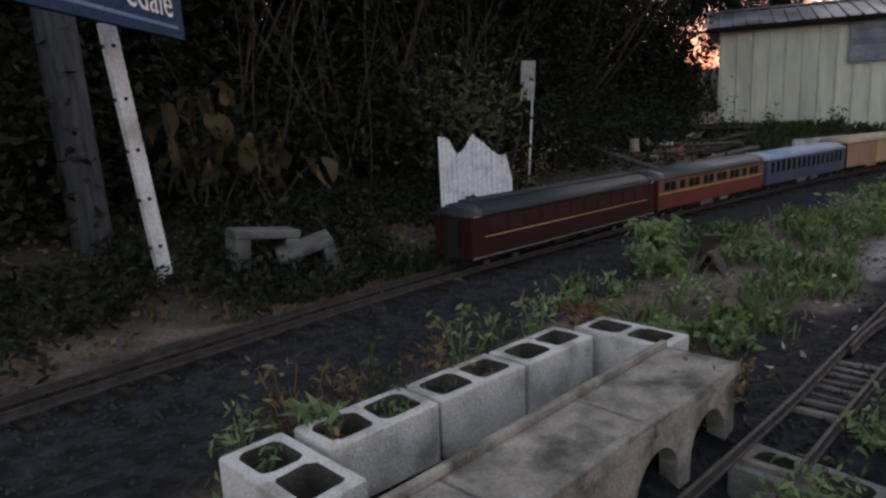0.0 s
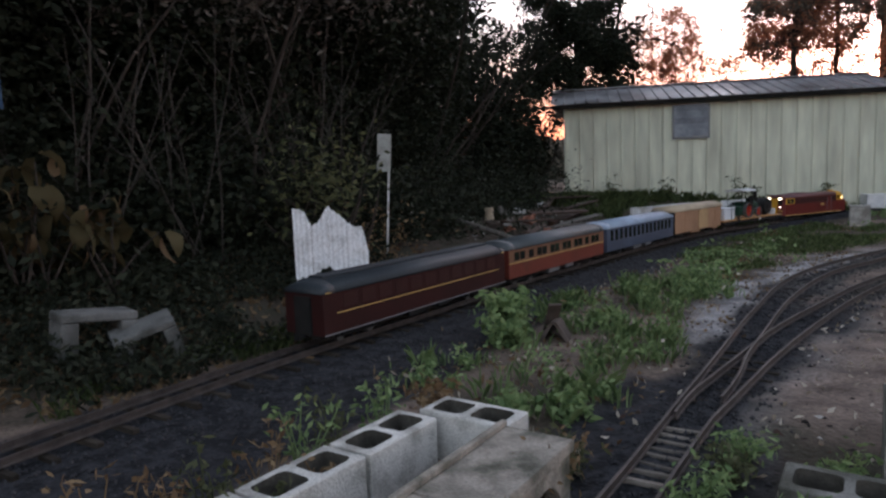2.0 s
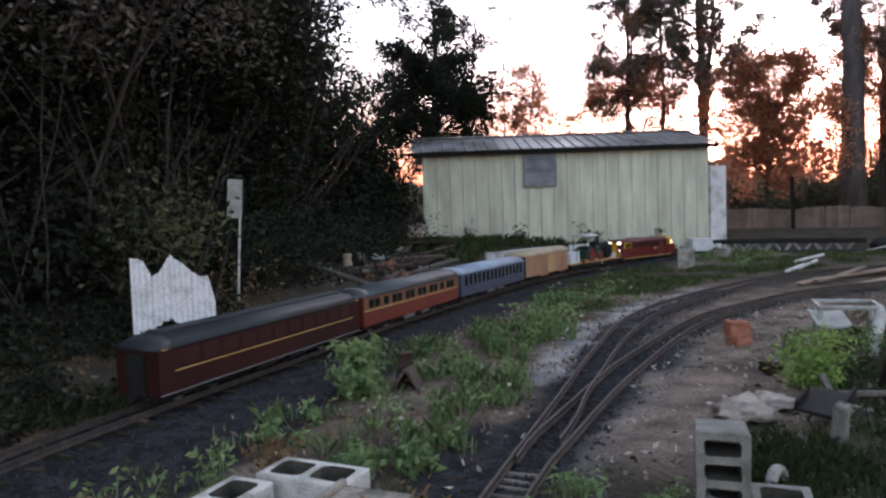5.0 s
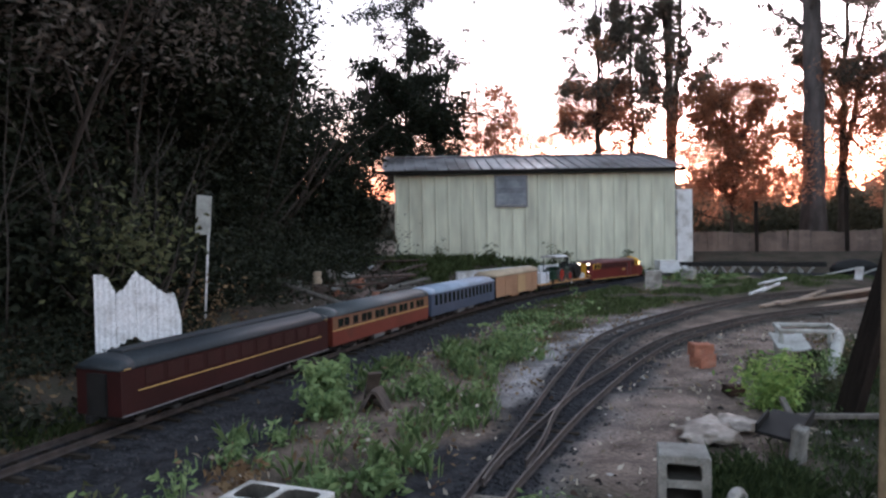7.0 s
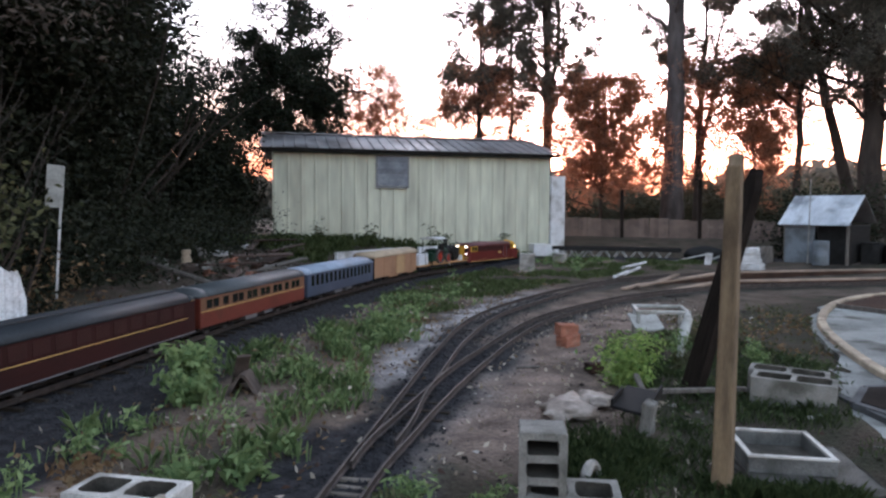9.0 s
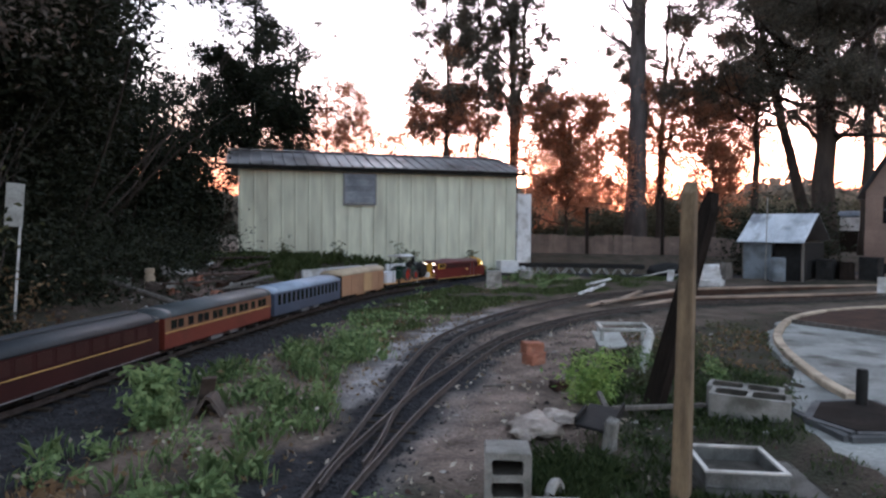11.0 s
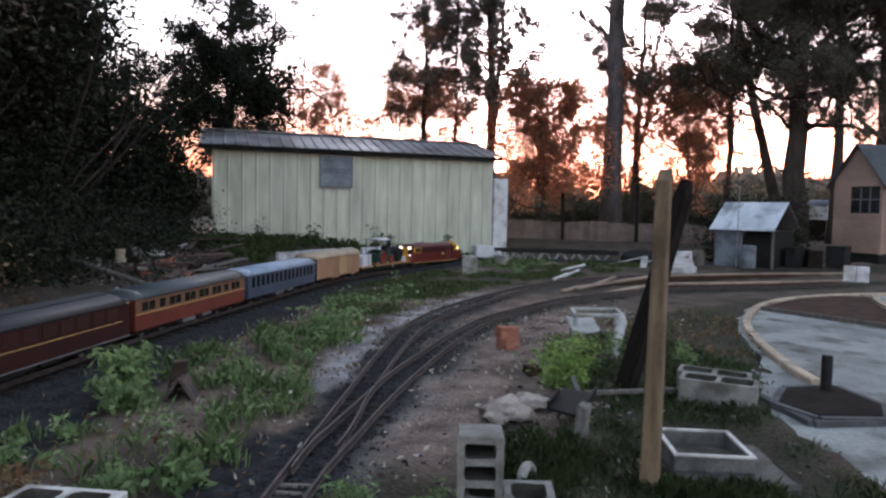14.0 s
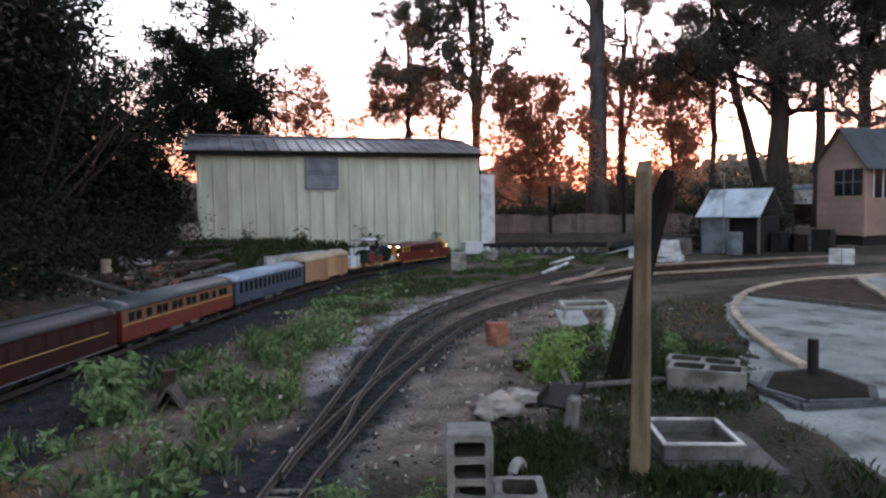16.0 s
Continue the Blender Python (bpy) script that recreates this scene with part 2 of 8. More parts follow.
BLUE_BODY = material("slate_blue_carriage_paint", (0.072, 0.094, 0.142), (0.056, 0.074, 0.114), 0.5, 3, 60, 0.05, dirt=(0.06, 0.075, 0.10), dirt_scale=5, dirt_amount=0.4)
ROOF_DARK = material("blackish_blue_carriage_roof", (0.030, 0.038, 0.046), (0.019, 0.024, 0.03), 0.6, 2, 50, 0.08)
BLUE_ROOF = material("pale_blue_grey_roof", (0.32, 0.405, 0.53), (0.26, 0.33, 0.44), 0.5, 2, 50, 0.05, dirt=(0.2, 0.25, 0.32), dirt_scale=4, dirt_amount=0.4)
GREY_ROOF = material("slate_grey_carriage_roof", (0.075, 0.088, 0.098), (0.05, 0.06, 0.068), 0.5, 2, 50, 0.08, dirt=(0.035, 0.04, 0.042), dirt_scale=4, dirt_amount=0.5)
TUSCAN = material("tuscan_red_carriage_paint", (0.165, 0.036, 0.022), (0.125, 0.027, 0.017), 0.55, 3, 60, 0.05, dirt=(0.08, 0.03, 0.02), dirt_scale=4, dirt_amount=0.5)
MAROON = material("deep_maroon_carriage_paint", (0.033, 0.007, 0.007), (0.024, 0.0055, 0.0055), 0.55, 3, 60, 0.05, spec=0.3)
CREAM = material("tan_window_band_paint", (0.20, 0.10, 0.055), (0.155, 0.078, 0.042), 0.6, 3, 60, 0.05)
DECK_PLY = material("orange_plywood_deck", (0.50, 0.27, 0.10), (0.42, 0.22, 0.08), 0.7, 4, 70, 0.15, stretch=(0.5, 4, 4))
ESKY = material("white_plastic_box", (0.72, 0.76, 0.82), (0.66, 0.70, 0.76), 0.4, 3, 50, 0.03)
ENGINE_GREEN = material("dark_green_engine_paint", (0.012, 0.045, 0.028), (0.01, 0.035, 0.022), 0.4, 5, 70, 0.05)
WHEEL_RED = material("red_wheel_paint", (0.52, 0.05, 0.025), (0.42, 0.04, 0.02), 0.45, 5, 70, 0.05)
TYRE_GREY = material("grey_steel_tyre", (0.16, 0.16, 0.16), (0.11, 0.11, 0.11), 0.5, 8, 80, 0.2, metal=0.4)
DARK_GLASS = glass_material("dark_window_glass", (0.012, 0.013, 0.015))
LAMP_WHITE = glow("lit_headlamp_lens", (1.0, 0.86, 0.62), 5.0)
LAMP_RED = glow("lit_marker_lens", (1.0, 0.75, 0.65), 5.0)
CAB_GLOW = glow("lit_cab_lamp", (1.0, 0.72, 0.3), 6.0)
STEEL_PALE = material("pale_galvanised_lattice", (0.36, 0.36, 0.34), (0.2, 0.2, 0.19), 0.6, 5, 50, 0.1)
TERRACOTTA = material("grey_brown_broken_tile", (0.13, 0.105, 0.092), (0.075, 0.06, 0.052), 0.95, 6, 60, 0.5, spec=0.15)
SANDBAG = material("dirty_plastic_sheet", (0.38, 0.34, 0.30), (0.21, 0.18, 0.155), 0.6, 9, 30, 0.6, dirt=(0.11, 0.09, 0.07), dirt_scale=8, dirt_amount=0.6)
# leaf colour set below real foliage: the wood's deep shade is in it
LEAF_DARK = leaf_material("shade_dark_bush_leaves", (0.014, 0.0185, 0.0125), (0.042, 0.047, 0.03), 0.14)
LEAF_BROWN = leaf_material("dull_brown_twiggy_leaves", (0.10, 0.088, 0.075), (0.22, 0.19, 0.16), 0.3)
# leaf colour lifted to carry lens glare against the bright sky
LEAF_GUM = leaf_material("gum_leaves", (0.09, 0.088, 0.072), (0.25, 0.22, 0.175), 0.62)
LEAF_SCRUB = leaf_material("dull_scrub_leaves", (0.07, 0.075, 0.052), (0.17, 0.168, 0.115), 0.4)
LEAF_SHRUB = leaf_material("dull_grey_green_leaves", (0.05, 0.058, 0.03), (0.13, 0.14, 0.075), 0.3)
LEAF_PALE_GREEN = leaf_material("pale_shrub_leaves", (0.06, 0.07, 0.035), (0.17, 0.175, 0.09), 0.4)
# orange-red of the sunset glare is put into these leaves' own colour
LEAF_SUNSET = leaf_material("sunset_tinted_gum_leaves", (0.28, 0.135, 0.08), (0.62, 0.33, 0.20), 0.78)
LEAF_WEED = leaf_material("fresh_weed_leaves", (0.10, 0.162, 0.066), (0.29, 0.39, 0.175), 0.38)
LEAF_BRIGHT = leaf_material("bright_fern_leaves", (0.14, 0.25, 0.07), (0.38, 0.50, 0.16), 0.42)
LEAF_PALE = leaf_material("pale_dead_leaf_litter", (0.22, 0.18, 0.13), (0.55, 0.50, 0.42), 0.2)
LEAF_DRY = leaf_material("dry_brown_leaves", (0.10, 0.062, 0.035), (0.28, 0.20, 0.115), 0.3)
LEAF_BIG = leaf_material("yellowing_broad_leaves", (0.07, 0.062, 0.03), (0.20, 0.155, 0.082), 0.35)
GRASS = leaf_material("bank_grass_blades", (0.055, 0.085, 0.032), (0.15, 0.185, 0.08), 0.3)
LEAF_YARD = leaf_material("dark_yard_grass", (0.035, 0.058, 0.025), (0.105, 0.14, 0.06), 0.25)

# ---- geometry helpers ----
def part(name, bm, mat, parent=None, label="", smooth=False):
    """One mesh object from a bmesh, under a thing or a part."""
    me = bpy.data.meshes.new(name)
    bmesh.ops.recalc_face_normals(bm, faces=bm.faces)
    bm.to_mesh(me)
    bm.free()
    me.materials.append(mat)
    if smooth:
        for p in me.polygons:
            p.use_smooth = True
    ob = new(name, me)
    if parent:
        ob.parent = parent
    if label:
        ob["label"] = label
    return ob


def thing(name, m, label, category, group="", kind=""):
    e = new(name)
    e.empty_display_size = 0.1
    e.matrix_world = m
    return tagged(e, label, category, group, kind)


def box(bm, x0, x1, y0, y1, z0, z1, bevel=0.0, m=None):
    vs = [bm.verts.new((x, y, z)) for z in (z0, z1) for x, y in ((x0, y0), (x1, y0), (x1, y1), (x0, y1))]
    fs = [bm.faces.new([vs[i] for i in f]) for f in ((0, 3, 2, 1), (4, 5, 6, 7), (0, 1, 5, 4), (1, 2, 6, 5), (2, 3, 7, 6), (3, 0, 4, 7))]
    if bevel:
        es = list({e for f in fs for e in f.edges})
        r = bmesh.ops.bevel(bm, geom=es, offset=bevel, segments=2, affect="EDGES", profile=0.5)
        vs = list({v for f in r["faces"] for v in f.verts} | {v for v in vs if v.is_valid})
    if m is not None:
        bmesh.ops.transform(bm, matrix=m, verts=vs)
    return bm


def boxes(*rows, bevel=0.0):
    bm = bmesh.new()
    for r in rows:
        box(bm, *r, bevel=bevel)
    return bm


def tube(bm, pts, radii, seg=8, caps=True):
    """A round bar of changing thickness along points."""
    pts = [Vector(p) for p in pts]
    rings = []
    for i, p in enumerate(pts):
        d = (pts[min(i + 1, len(pts) - 1)] - pts[max(i - 1, 0)]).normalized()
        a = d.orthogonal().normalized() if i == 0 else (rings[-1][1] - d * rings[-1][1].dot(d)).normalized()
        b = d.cross(a)
        r = radii[i] if hasattr(radii, "__len__") else radii
        rings.append(([bm.verts.new(p + (a * math.cos(2 * math.pi * k / seg) + b * math.sin(2 * math.pi * k / seg)) * r) for k in range(seg)], a))
    for (q, _), (s, _) in zip(rings, rings[1:]):
        for k in range(seg):
            bm.faces.new((q[k], q[(k + 1) % seg], s[(k + 1) % seg], s[k]))
    if caps:
        bm.faces.new(rings[0][0][::-1])
        bm.faces.new(rings[-1][0])
    return bm


def extrude(bm, profile, x0, x1, scale1=None):
    """A closed (y, z) outline drawn out along x; scale1 = (sy, z0, sz) shrinks the far end."""
    a = [bm.verts.new((x0, y, z)) for y, z in profile]
    if scale1:
        sy, z0, sz = scale1
        b = [bm.verts.new((x1, y * sy, z0 + (z - z0) * sz)) for y, z in profile]
    else:
        b = [bm.verts.new((x1, y, z)) for y, z in profile]
    n = len(profile)
    for k in range(n):
        bm.faces.new((a[k], a[(k + 1) % n], b[(k + 1) % n], b[k]))
    bm.faces.new(a[::-1])
    bm.faces.new(b)
    return bm


def sweep(pts, profile, closed=False):
    """An outline (offset to the left, height) carried along a path on the ground."""
    bm = bmesh.new()
    rows = []
    n = len(pts)
    for i, p in enumerate(pts):
        q, r = pts[max(i - 1, 0)], pts[min(i + 1, n - 1)]
        d = Vector((r[0] - q[0], r[1] - q[1])).normalized()
        left = Vector((-d.y, d.x))
        z = p[2] if len(p) > 2 else 0.0
        rows.append([bm.verts.new((p[0] + left.x * o, p[1] + left.y * o, z + h)) for o, h in profile])
    k = len(profile)
    for a, b in zip(rows, rows[1:]):
        for j in range(k):
            bm.faces.new((a[j], a[(j + 1) % k], b[(j + 1) % k], b[j]))
    bm.faces.new(rows[0][::-1])
    bm.faces.new(rows[-1])
    return bm


def spline(ctrl, step=0.1):
    """A smooth line through control points, as an array of evenly spaced points."""
    c = np.array([ctrl[0], *ctrl, ctrl[-1]], float)
    out = []
    for i in range(len(ctrl) - 1):
        p0, p1, p2, p3 = c[i:i + 4]
        for s in np.linspace(0, 1, 24, endpoint=False):
            out.append(0.5 * (2 * p1 + (p2 - p0) * s + (2 * p0 - 5 * p1 + 4 * p2 - p3) * s**2 + (3 * p1 - p0 - 3 * p2 + p3) * s**3))
    out.append(c[-1])
    out = np.array(out)
    d = np.r_[0, np.cumsum(np.hypot(*np.diff(out[:, :2], axis=0).T))]
    s = np.arange(0, d[-1], step)
    return np.stack([np.interp(s, d, out[:, k]) for k in range(out.shape[1])], 1)


def distance_to(line, xy):
    """Distance of points to a line, and on which side (left is positive)."""
    best = np.full(len(xy), 1e9)
    side = np.zeros(len(xy))
    d = np.gradient(line[:, :2], axis=0)
    for lo in range(0, len(xy), 20000):
        q = xy[lo:lo + 20000]
        v = q[:, None, :] - line[None, ::3, :2]
        r = np.hypot(v[..., 0], v[..., 1])
        k = r.argmin(1)
        best[lo:lo + 20000] = r[np.arange(len(q)), k]
        t = d[::3][k]
        w = v[np.arange(len(q)), k]
        side[lo:lo + 20000] = np.sign(t[:, 0] * w[:, 1] - t[:, 1] * w[:, 0])
    return best, side


def smooth(a, b, x):
    t = np.clip((x - a) / (b - a), 0, 1)
    return t * t * (3 - 2 * t)


def cheap_noise(x, y, f, seed):
    """Soft value noise on arrays."""
    r = np.random.RandomState(seed).rand(64, 64)
    u, v = np.asarray(x) * f, np.asarray(y) * f
    i, j = np.floor(u).astype(int), np.floor(v).astype(int)
    a, b = u - i, v - j
    a, b = a * a * (3 - 2 * a), b * b * (3 - 2 * b)
    g = lambda p, q: r[p % 64, q % 64]
    return (g(i, j) * (1 - a) + g(i + 1, j) * a) * (1 - b) + (g(i, j + 1) * (1 - a) + g(i + 1, j + 1) * a) * b


def mesh_from(name, verts, faces, mat, parent=None, label=""):
    """A mesh from arrays; faces has a fixed number of corners."""
    verts, faces = np.asarray(verts, np.float32), np.asarray(faces, np.int32)
    me = bpy.data.meshes.new(name)
    me.vertices.add(len(verts))
    me.vertices.foreach_set("co", verts.ravel())
    k = faces.shape[1]
    me.loops.add(faces.size)
    me.loops.foreach_set("vertex_index", faces.ravel())
    me.polygons.add(len(faces))
    me.polygons.foreach_set("loop_start", np.arange(0, faces.size, k, dtype=np.int32))
    me.update(calc_edges=True)
    me.materials.append(mat)
    ob = new(name, me)
    if parent:
        ob.parent = parent
    if label:
        ob["label"] = label
    return ob


def leaves(name, centres, length, width, mat, rng, parent=None, up=0.2, droop=0.0, label="", slim=False):
    """Many single leaves round given places: folded diamonds, or slim pointed slivers."""
    n = len(centres)
    d = rng.normal(size=(n, 3))
    d[:, 2] = d[:, 2] * 0.7 + up - droop
    d /= np.linalg.norm(d, axis=1)[:, None]
    e = np.cross(d, rng.normal(size=(n, 3)))
    e /= np.linalg.norm(e, axis=1)[:, None]
    f = np.cross(d, e)
    L = (length * rng.uniform(0.6, 1.35, n))[:, None]
    W = (width * rng.uniform(0.6, 1.35, n))[:, None]
    c = np.asarray(centres)
    if slim:
        v = np.stack([c - d * L / 2, c + e * W * 0.75 - d * L * 0.1, c + d * L / 2], 1).reshape(-1, 3)
        return mesh_from(name, v, np.arange(3 * n).reshape(n, 3), mat, parent, label)
    v = np.stack([c - d * L / 2, c + e * W / 2 + f * W * 0.18, c + d * L / 2, c - e * W / 2 + f * W * 0.18], 1).reshape(-1, 3)
    q = np.arange(4 * n).reshape(n, 4)
    return mesh_from(name, v, q, mat, parent, label)


def blades(name, roots, height, width, mat, rng, parent=None, lean=0.5):
    """Grass or weed blades: bent strips that taper upward."""
    n = len(roots)
    a = rng.uniform(0, 2 * np.pi, n)
    o = np.stack([np.cos(a), np.sin(a), np.zeros(n)], 1)
    s = np.stack([-np.sin(a), np.cos(a), np.zeros(n)], 1)
    h = (height * rng.uniform(0.5, 1.3, n))[:, None] if np.ndim(height) == 0 else (height * rng.uniform(0.7, 1.25, n))[:, None]
    w = (width * rng.uniform(0.6, 1.4, n))[:, None]
    b = (lean * rng.uniform(0.2, 1.0, n))[:, None]
    z = np.array([[0, 0, 1.0]])
    c = np.asarray(roots)
    m = c + z * h * 0.6 + o * h * b * 0.35
    t = c + z * h * (1 - 0.25 * b) + o * h * b
    v = np.stack([c - s * w * 0.3, c + s * w * 0.3, m + s * w * 0.5, t, m - s * w * 0.5], 1).reshape(-1, 3)
    q = np.arange(5 * n).reshape(n, 5)
    return mesh_from(name, v, q, mat, parent)


# ---- the plan: track centre lines ----
MAIN = spline([(-3.9, -1.2), (-2.9, 0.62), (-2.05, 1.85), (-1.15, 3.0), (-0.24, 4.1), (0.5, 4.9), (1.23, 5.62), (1.85, 6.27), (2.6, 7.03), (3.5, 7.85), (4.2, 8.49), (4.97, 9.15), (5.87, 9.9), (6.8, 10.56), (7.65, 11.05), (8.7, 11.6), (10.1, 12.2), (11.4, 12.4), (12.6, 12.0), (13.5, 11.15), (14.3, 10.1), (15.4, 9.0), (17.2, 7.8), (20.5, 6.9)])
YARD_L = spline([(-0.4, 0.3), (0.5, 1.2), (1.03, 1.75), (1.64, 2.39), (2.13, 2.92), (2.57, 3.40), (3.12, 3.96), (3.64, 4.53), (4.44, 5.36), (5.05, 5.88), (5.8, 6.4), (6.6, 6.84), (7.64, 7.38), (8.6, 7.8), (9.6, 8.08), (10.7, 8.2), (12.3, 8.1), (14.5, 7.5), (17.6, 6.4), (20.4, 5.2)])
YARD_R = spline([(1.985, 2.758), (2.557, 3.317), (2.965, 3.692), (3.46, 4.142), (4.1, 4.618), (4.855, 5.128), (5.64, 5.575), (6.45, 5.955), (7.17, 6.2), (8.0, 6.43), (9.0, 6.57), (10.2, 6.57), (11.5, 6.25), (13.5, 5.5), (15.5, 4.6)])
RAIL_TOP = 0.075


KERB_LINE = spline([(6.0, 2.18), (6.08, 2.26), (6.36, 2.53), (6.94, 3.0), (7.6, 3.48), (8.3, 3.9), (9.3, 4.34), (10.25, 4.62), (11.25, 4.7), (12.2, 4.56), (13.2, 4.2), (14.6, 3.5), (16.0, 2.5)], 0.1)
EDGE = spline([(6.1, 2.66), (5.1, 2.3), (4.8, 2.06), (4.49, 1.7), (4.29, 1.41), (4.05, 1.1), (3.9, 0.4)], 0.07)
FLOOR = [(p[0] + 0.05 * math.sin(9 * k) + 0.04 * math.sin(2.3 * k + 1), p[1] + 0.04 * math.sin(5 * k + 2) + 0.03 * math.sin(1.7 * k)) for k, p in enumerate(EDGE)] + [(6.0, -1.5), (12.0, -3.0), (17.0, 0.0), (16.4, 2.2)] + [(p[0] - 0.5 * w, p[1] + w) for p, w in [(q, 0.09 + 0.05 * math.sin(1.9 * k) + 0.04 * math.sin(4.3 * k)) for k, q in enumerate(KERB_LINE[10::3])]][::-1]


def inside(poly, x, y):
    """Which points lie in a polygon."""
    hit = np.zeros(len(x), bool)
    for (x1, y1), (x2, y2) in zip(poly, poly[1:] + poly[:1]):
        if y1 != y2:
            hit ^= ((y1 > y) != (y2 > y)) & (x < (x2 - x1) * (y - y1) / (y2 - y1) + x1)
    return hit


def ground_height(x, y):
    x, y = np.asarray(x, float), np.asarray(y, float)
    xy = np.stack([x.ravel(), y.ravel()], 1)
    near = (np.abs(xy[:, 0] - 8) < 24) & (np.abs(xy[:, 1] - 8) < 24)
    d = np.full(len(xy), 50.0)
    s = np.ones(len(xy))
    if near.any():
        d[near], s[near] = distance_to(MAIN, xy[near])
    far = ~near
    s[far] = np.where(xy[far, 1] > 0.95 * xy[far, 0] + 3.5, 1, -1)
    left = np.where(s > 0, d, 0)
    X, Y = xy[:, 0], xy[:, 1]
    z = 0.5 * smooth(0.5, 3.6, left)
    z = z + 0.25 * smooth(13, 20, np.hypot(X, Y)) * (s <= 0)
    rough = 0.035 * (cheap_noise(X, Y, 1.1, 1) - 0.5) + 0.02 * (cheap_noise(X, Y, 4.3, 2) - 0.5) + 0.012 * (cheap_noise(X, Y, 11.0, 3) - 0.5)
    flat = smooth(0.16, 0.4, d)
    z = z + rough * (0.3 + 0.7 * flat)
    z = z - 0.03 * smooth(0.25, 0.5, d) * (1 - smooth(0.5, 0.9, d))
    row = np.clip(((X + 0.1) * 0.714 + (Y - 1.85) * 0.70) / 1.5, 0, 1)
    z = z + 0.045 * np.exp(-((X + 0.1 - 1.07 * row) ** 2 + (Y - 1.85 - 1.05 * row) ** 2) / 0.04)
    along = np.clip(((X - 0.25) * 1.0 + (Y - 1.02) * 1.07) / (1.0 * 1.0 + 1.07 * 1.07), 0, 1)
    z = z - 0.10 * np.exp(-((X - 0.27 - along) ** 2 + (Y - 1.02 - 1.07 * along) ** 2) / 0.03)
    z = z - 0.13 * np.exp(-((X - 1.44) ** 2 + (Y - 1.98) ** 2) / 0.035)
    de = np.full(len(xy), 9.0)
    by = (np.abs(X - 5) < 2) & (np.abs(Y - 1.5) < 2)
    if by.any():
        de[by] = distance_to(EDGE, xy[by])[0]
    spill = 0.055 * np.exp(-(de / 0.17) ** 2) + 0.03 * (cheap_noise(X, Y, 6.0, 77) - 0.5) * np.exp(-(de / 0.25) ** 2)
    z = z + spill
    reach = 0.12 + 0.2 * (cheap_noise(X, Y, 2.7, 78) - 0.35)
    z = np.where(inside(FLOOR, X, Y), -0.05 + 0.105 * (1 - smooth(reach - 0.06, reach + 0.06, de)), z)
    return z.reshape(x.shape)


def on_ground(x, y):
    return float(ground_height(np.array([x]), np.array([y]))[0])


def ground_material():
    m = bpy.data.materials.new("yard_earth")
    m.use_nodes = True
    n, l = m.node_tree.nodes, m.node_tree.links
    b = n["Principled BSDF"]
    b.inputs["Roughness"].default_value = 0.95
    b.inputs["Specular IOR Level"].default_value = 0.2
    tc = n.new("ShaderNodeTexCoord")

    def tex(s, d=6):
        t = n.new("ShaderNodeTexNoise")
        t.inputs["Scale"].default_value, t.inputs["Detail"].default_value = s, d
        l.new(tc.outputs["Object"], t.inputs["Vector"])
        return t.outputs["Fac"]

    def mixc(f, a, c):
        q = n.new("ShaderNodeMix")
        q.data_type = "RGBA"
        for sock, v in ((q.inputs[6], a), (q.inputs[7], c)):
            if isinstance(v, tuple):
                sock.default_value = (*v, 1)
            else:
                l.new(v, sock)
        l.new(f, q.inputs[0])
        return q.outputs[2]

    def ramp(f, lo, hi):
        r = n.new("ShaderNodeMapRange")
        r.inputs[1].default_value, r.inputs[2].default_value = lo, hi
        l.new(f, r.inputs[0])
        return r.outputs[0]

    zone = n.new("ShaderNodeAttribute")
    zone.attribute_name = "zone"
    sep = n.new("ShaderNodeSeparateColor")
    l.new(zone.outputs["Color"], sep.inputs[0])
    mid, fine = tex(2.2), tex(38, 4)
    earth = mixc(ramp(mid, 0.4, 0.62), (0.20, 0.152, 0.122), (0.09, 0.073, 0.058))
    sand = mixc(ramp(tex(2.6, 9), 0.38, 0.62), (0.245, 0.19, 0.16), (0.08, 0.063, 0.052))
    cinder = mixc(ramp(tex(9, 5), 0.42, 0.6), (0.013, 0.0135, 0.016), (0.033, 0.034, 0.039))
    ash = mixc(ramp(tex(3, 8), 0.4, 0.62), (0.36, 0.345, 0.345), (0.16, 0.153, 0.155))
    turf = mixc(ramp(tex(3.2, 7), 0.4, 0.62), (0.022, 0.026, 0.014), (0.036, 0.029, 0.021))
    base = mixc(sep.outputs[2], earth, turf)
    base = mixc(sep.outputs[1], base, sand)
    base = mixc(sep.outputs[0], base, cinder)
    alpha = n.new("ShaderNodeAttribute")
    alpha.attribute_name = "ash"
    base = mixc(alpha.outputs["Fac"], base, ash)
    hs = n.new("ShaderNodeHueSaturation")
    vr = n.new("ShaderNodeMapRange")
    vr.inputs[1].default_value, vr.inputs[2].default_value, vr.inputs[3].default_value, vr.inputs[4].default_value = 0.3, 0.7, 0.65, 1.35
    l.new(fine, vr.inputs[0])
    l.new(vr.outputs[0], hs.inputs["Value"])
    l.new(base, hs.inputs["Color"])
    l.new(hs.outputs["Color"], b.inputs["Base Color"])
    bp = n.new("ShaderNodeBump")
    bp.inputs["Strength"].default_value, bp.inputs["Distance"].default_value = 0.7, 0.03
    l.new(fine, bp.inputs["Height"])
    l.new(bp.outputs["Normal"], b.inputs["Normal"])
    return m


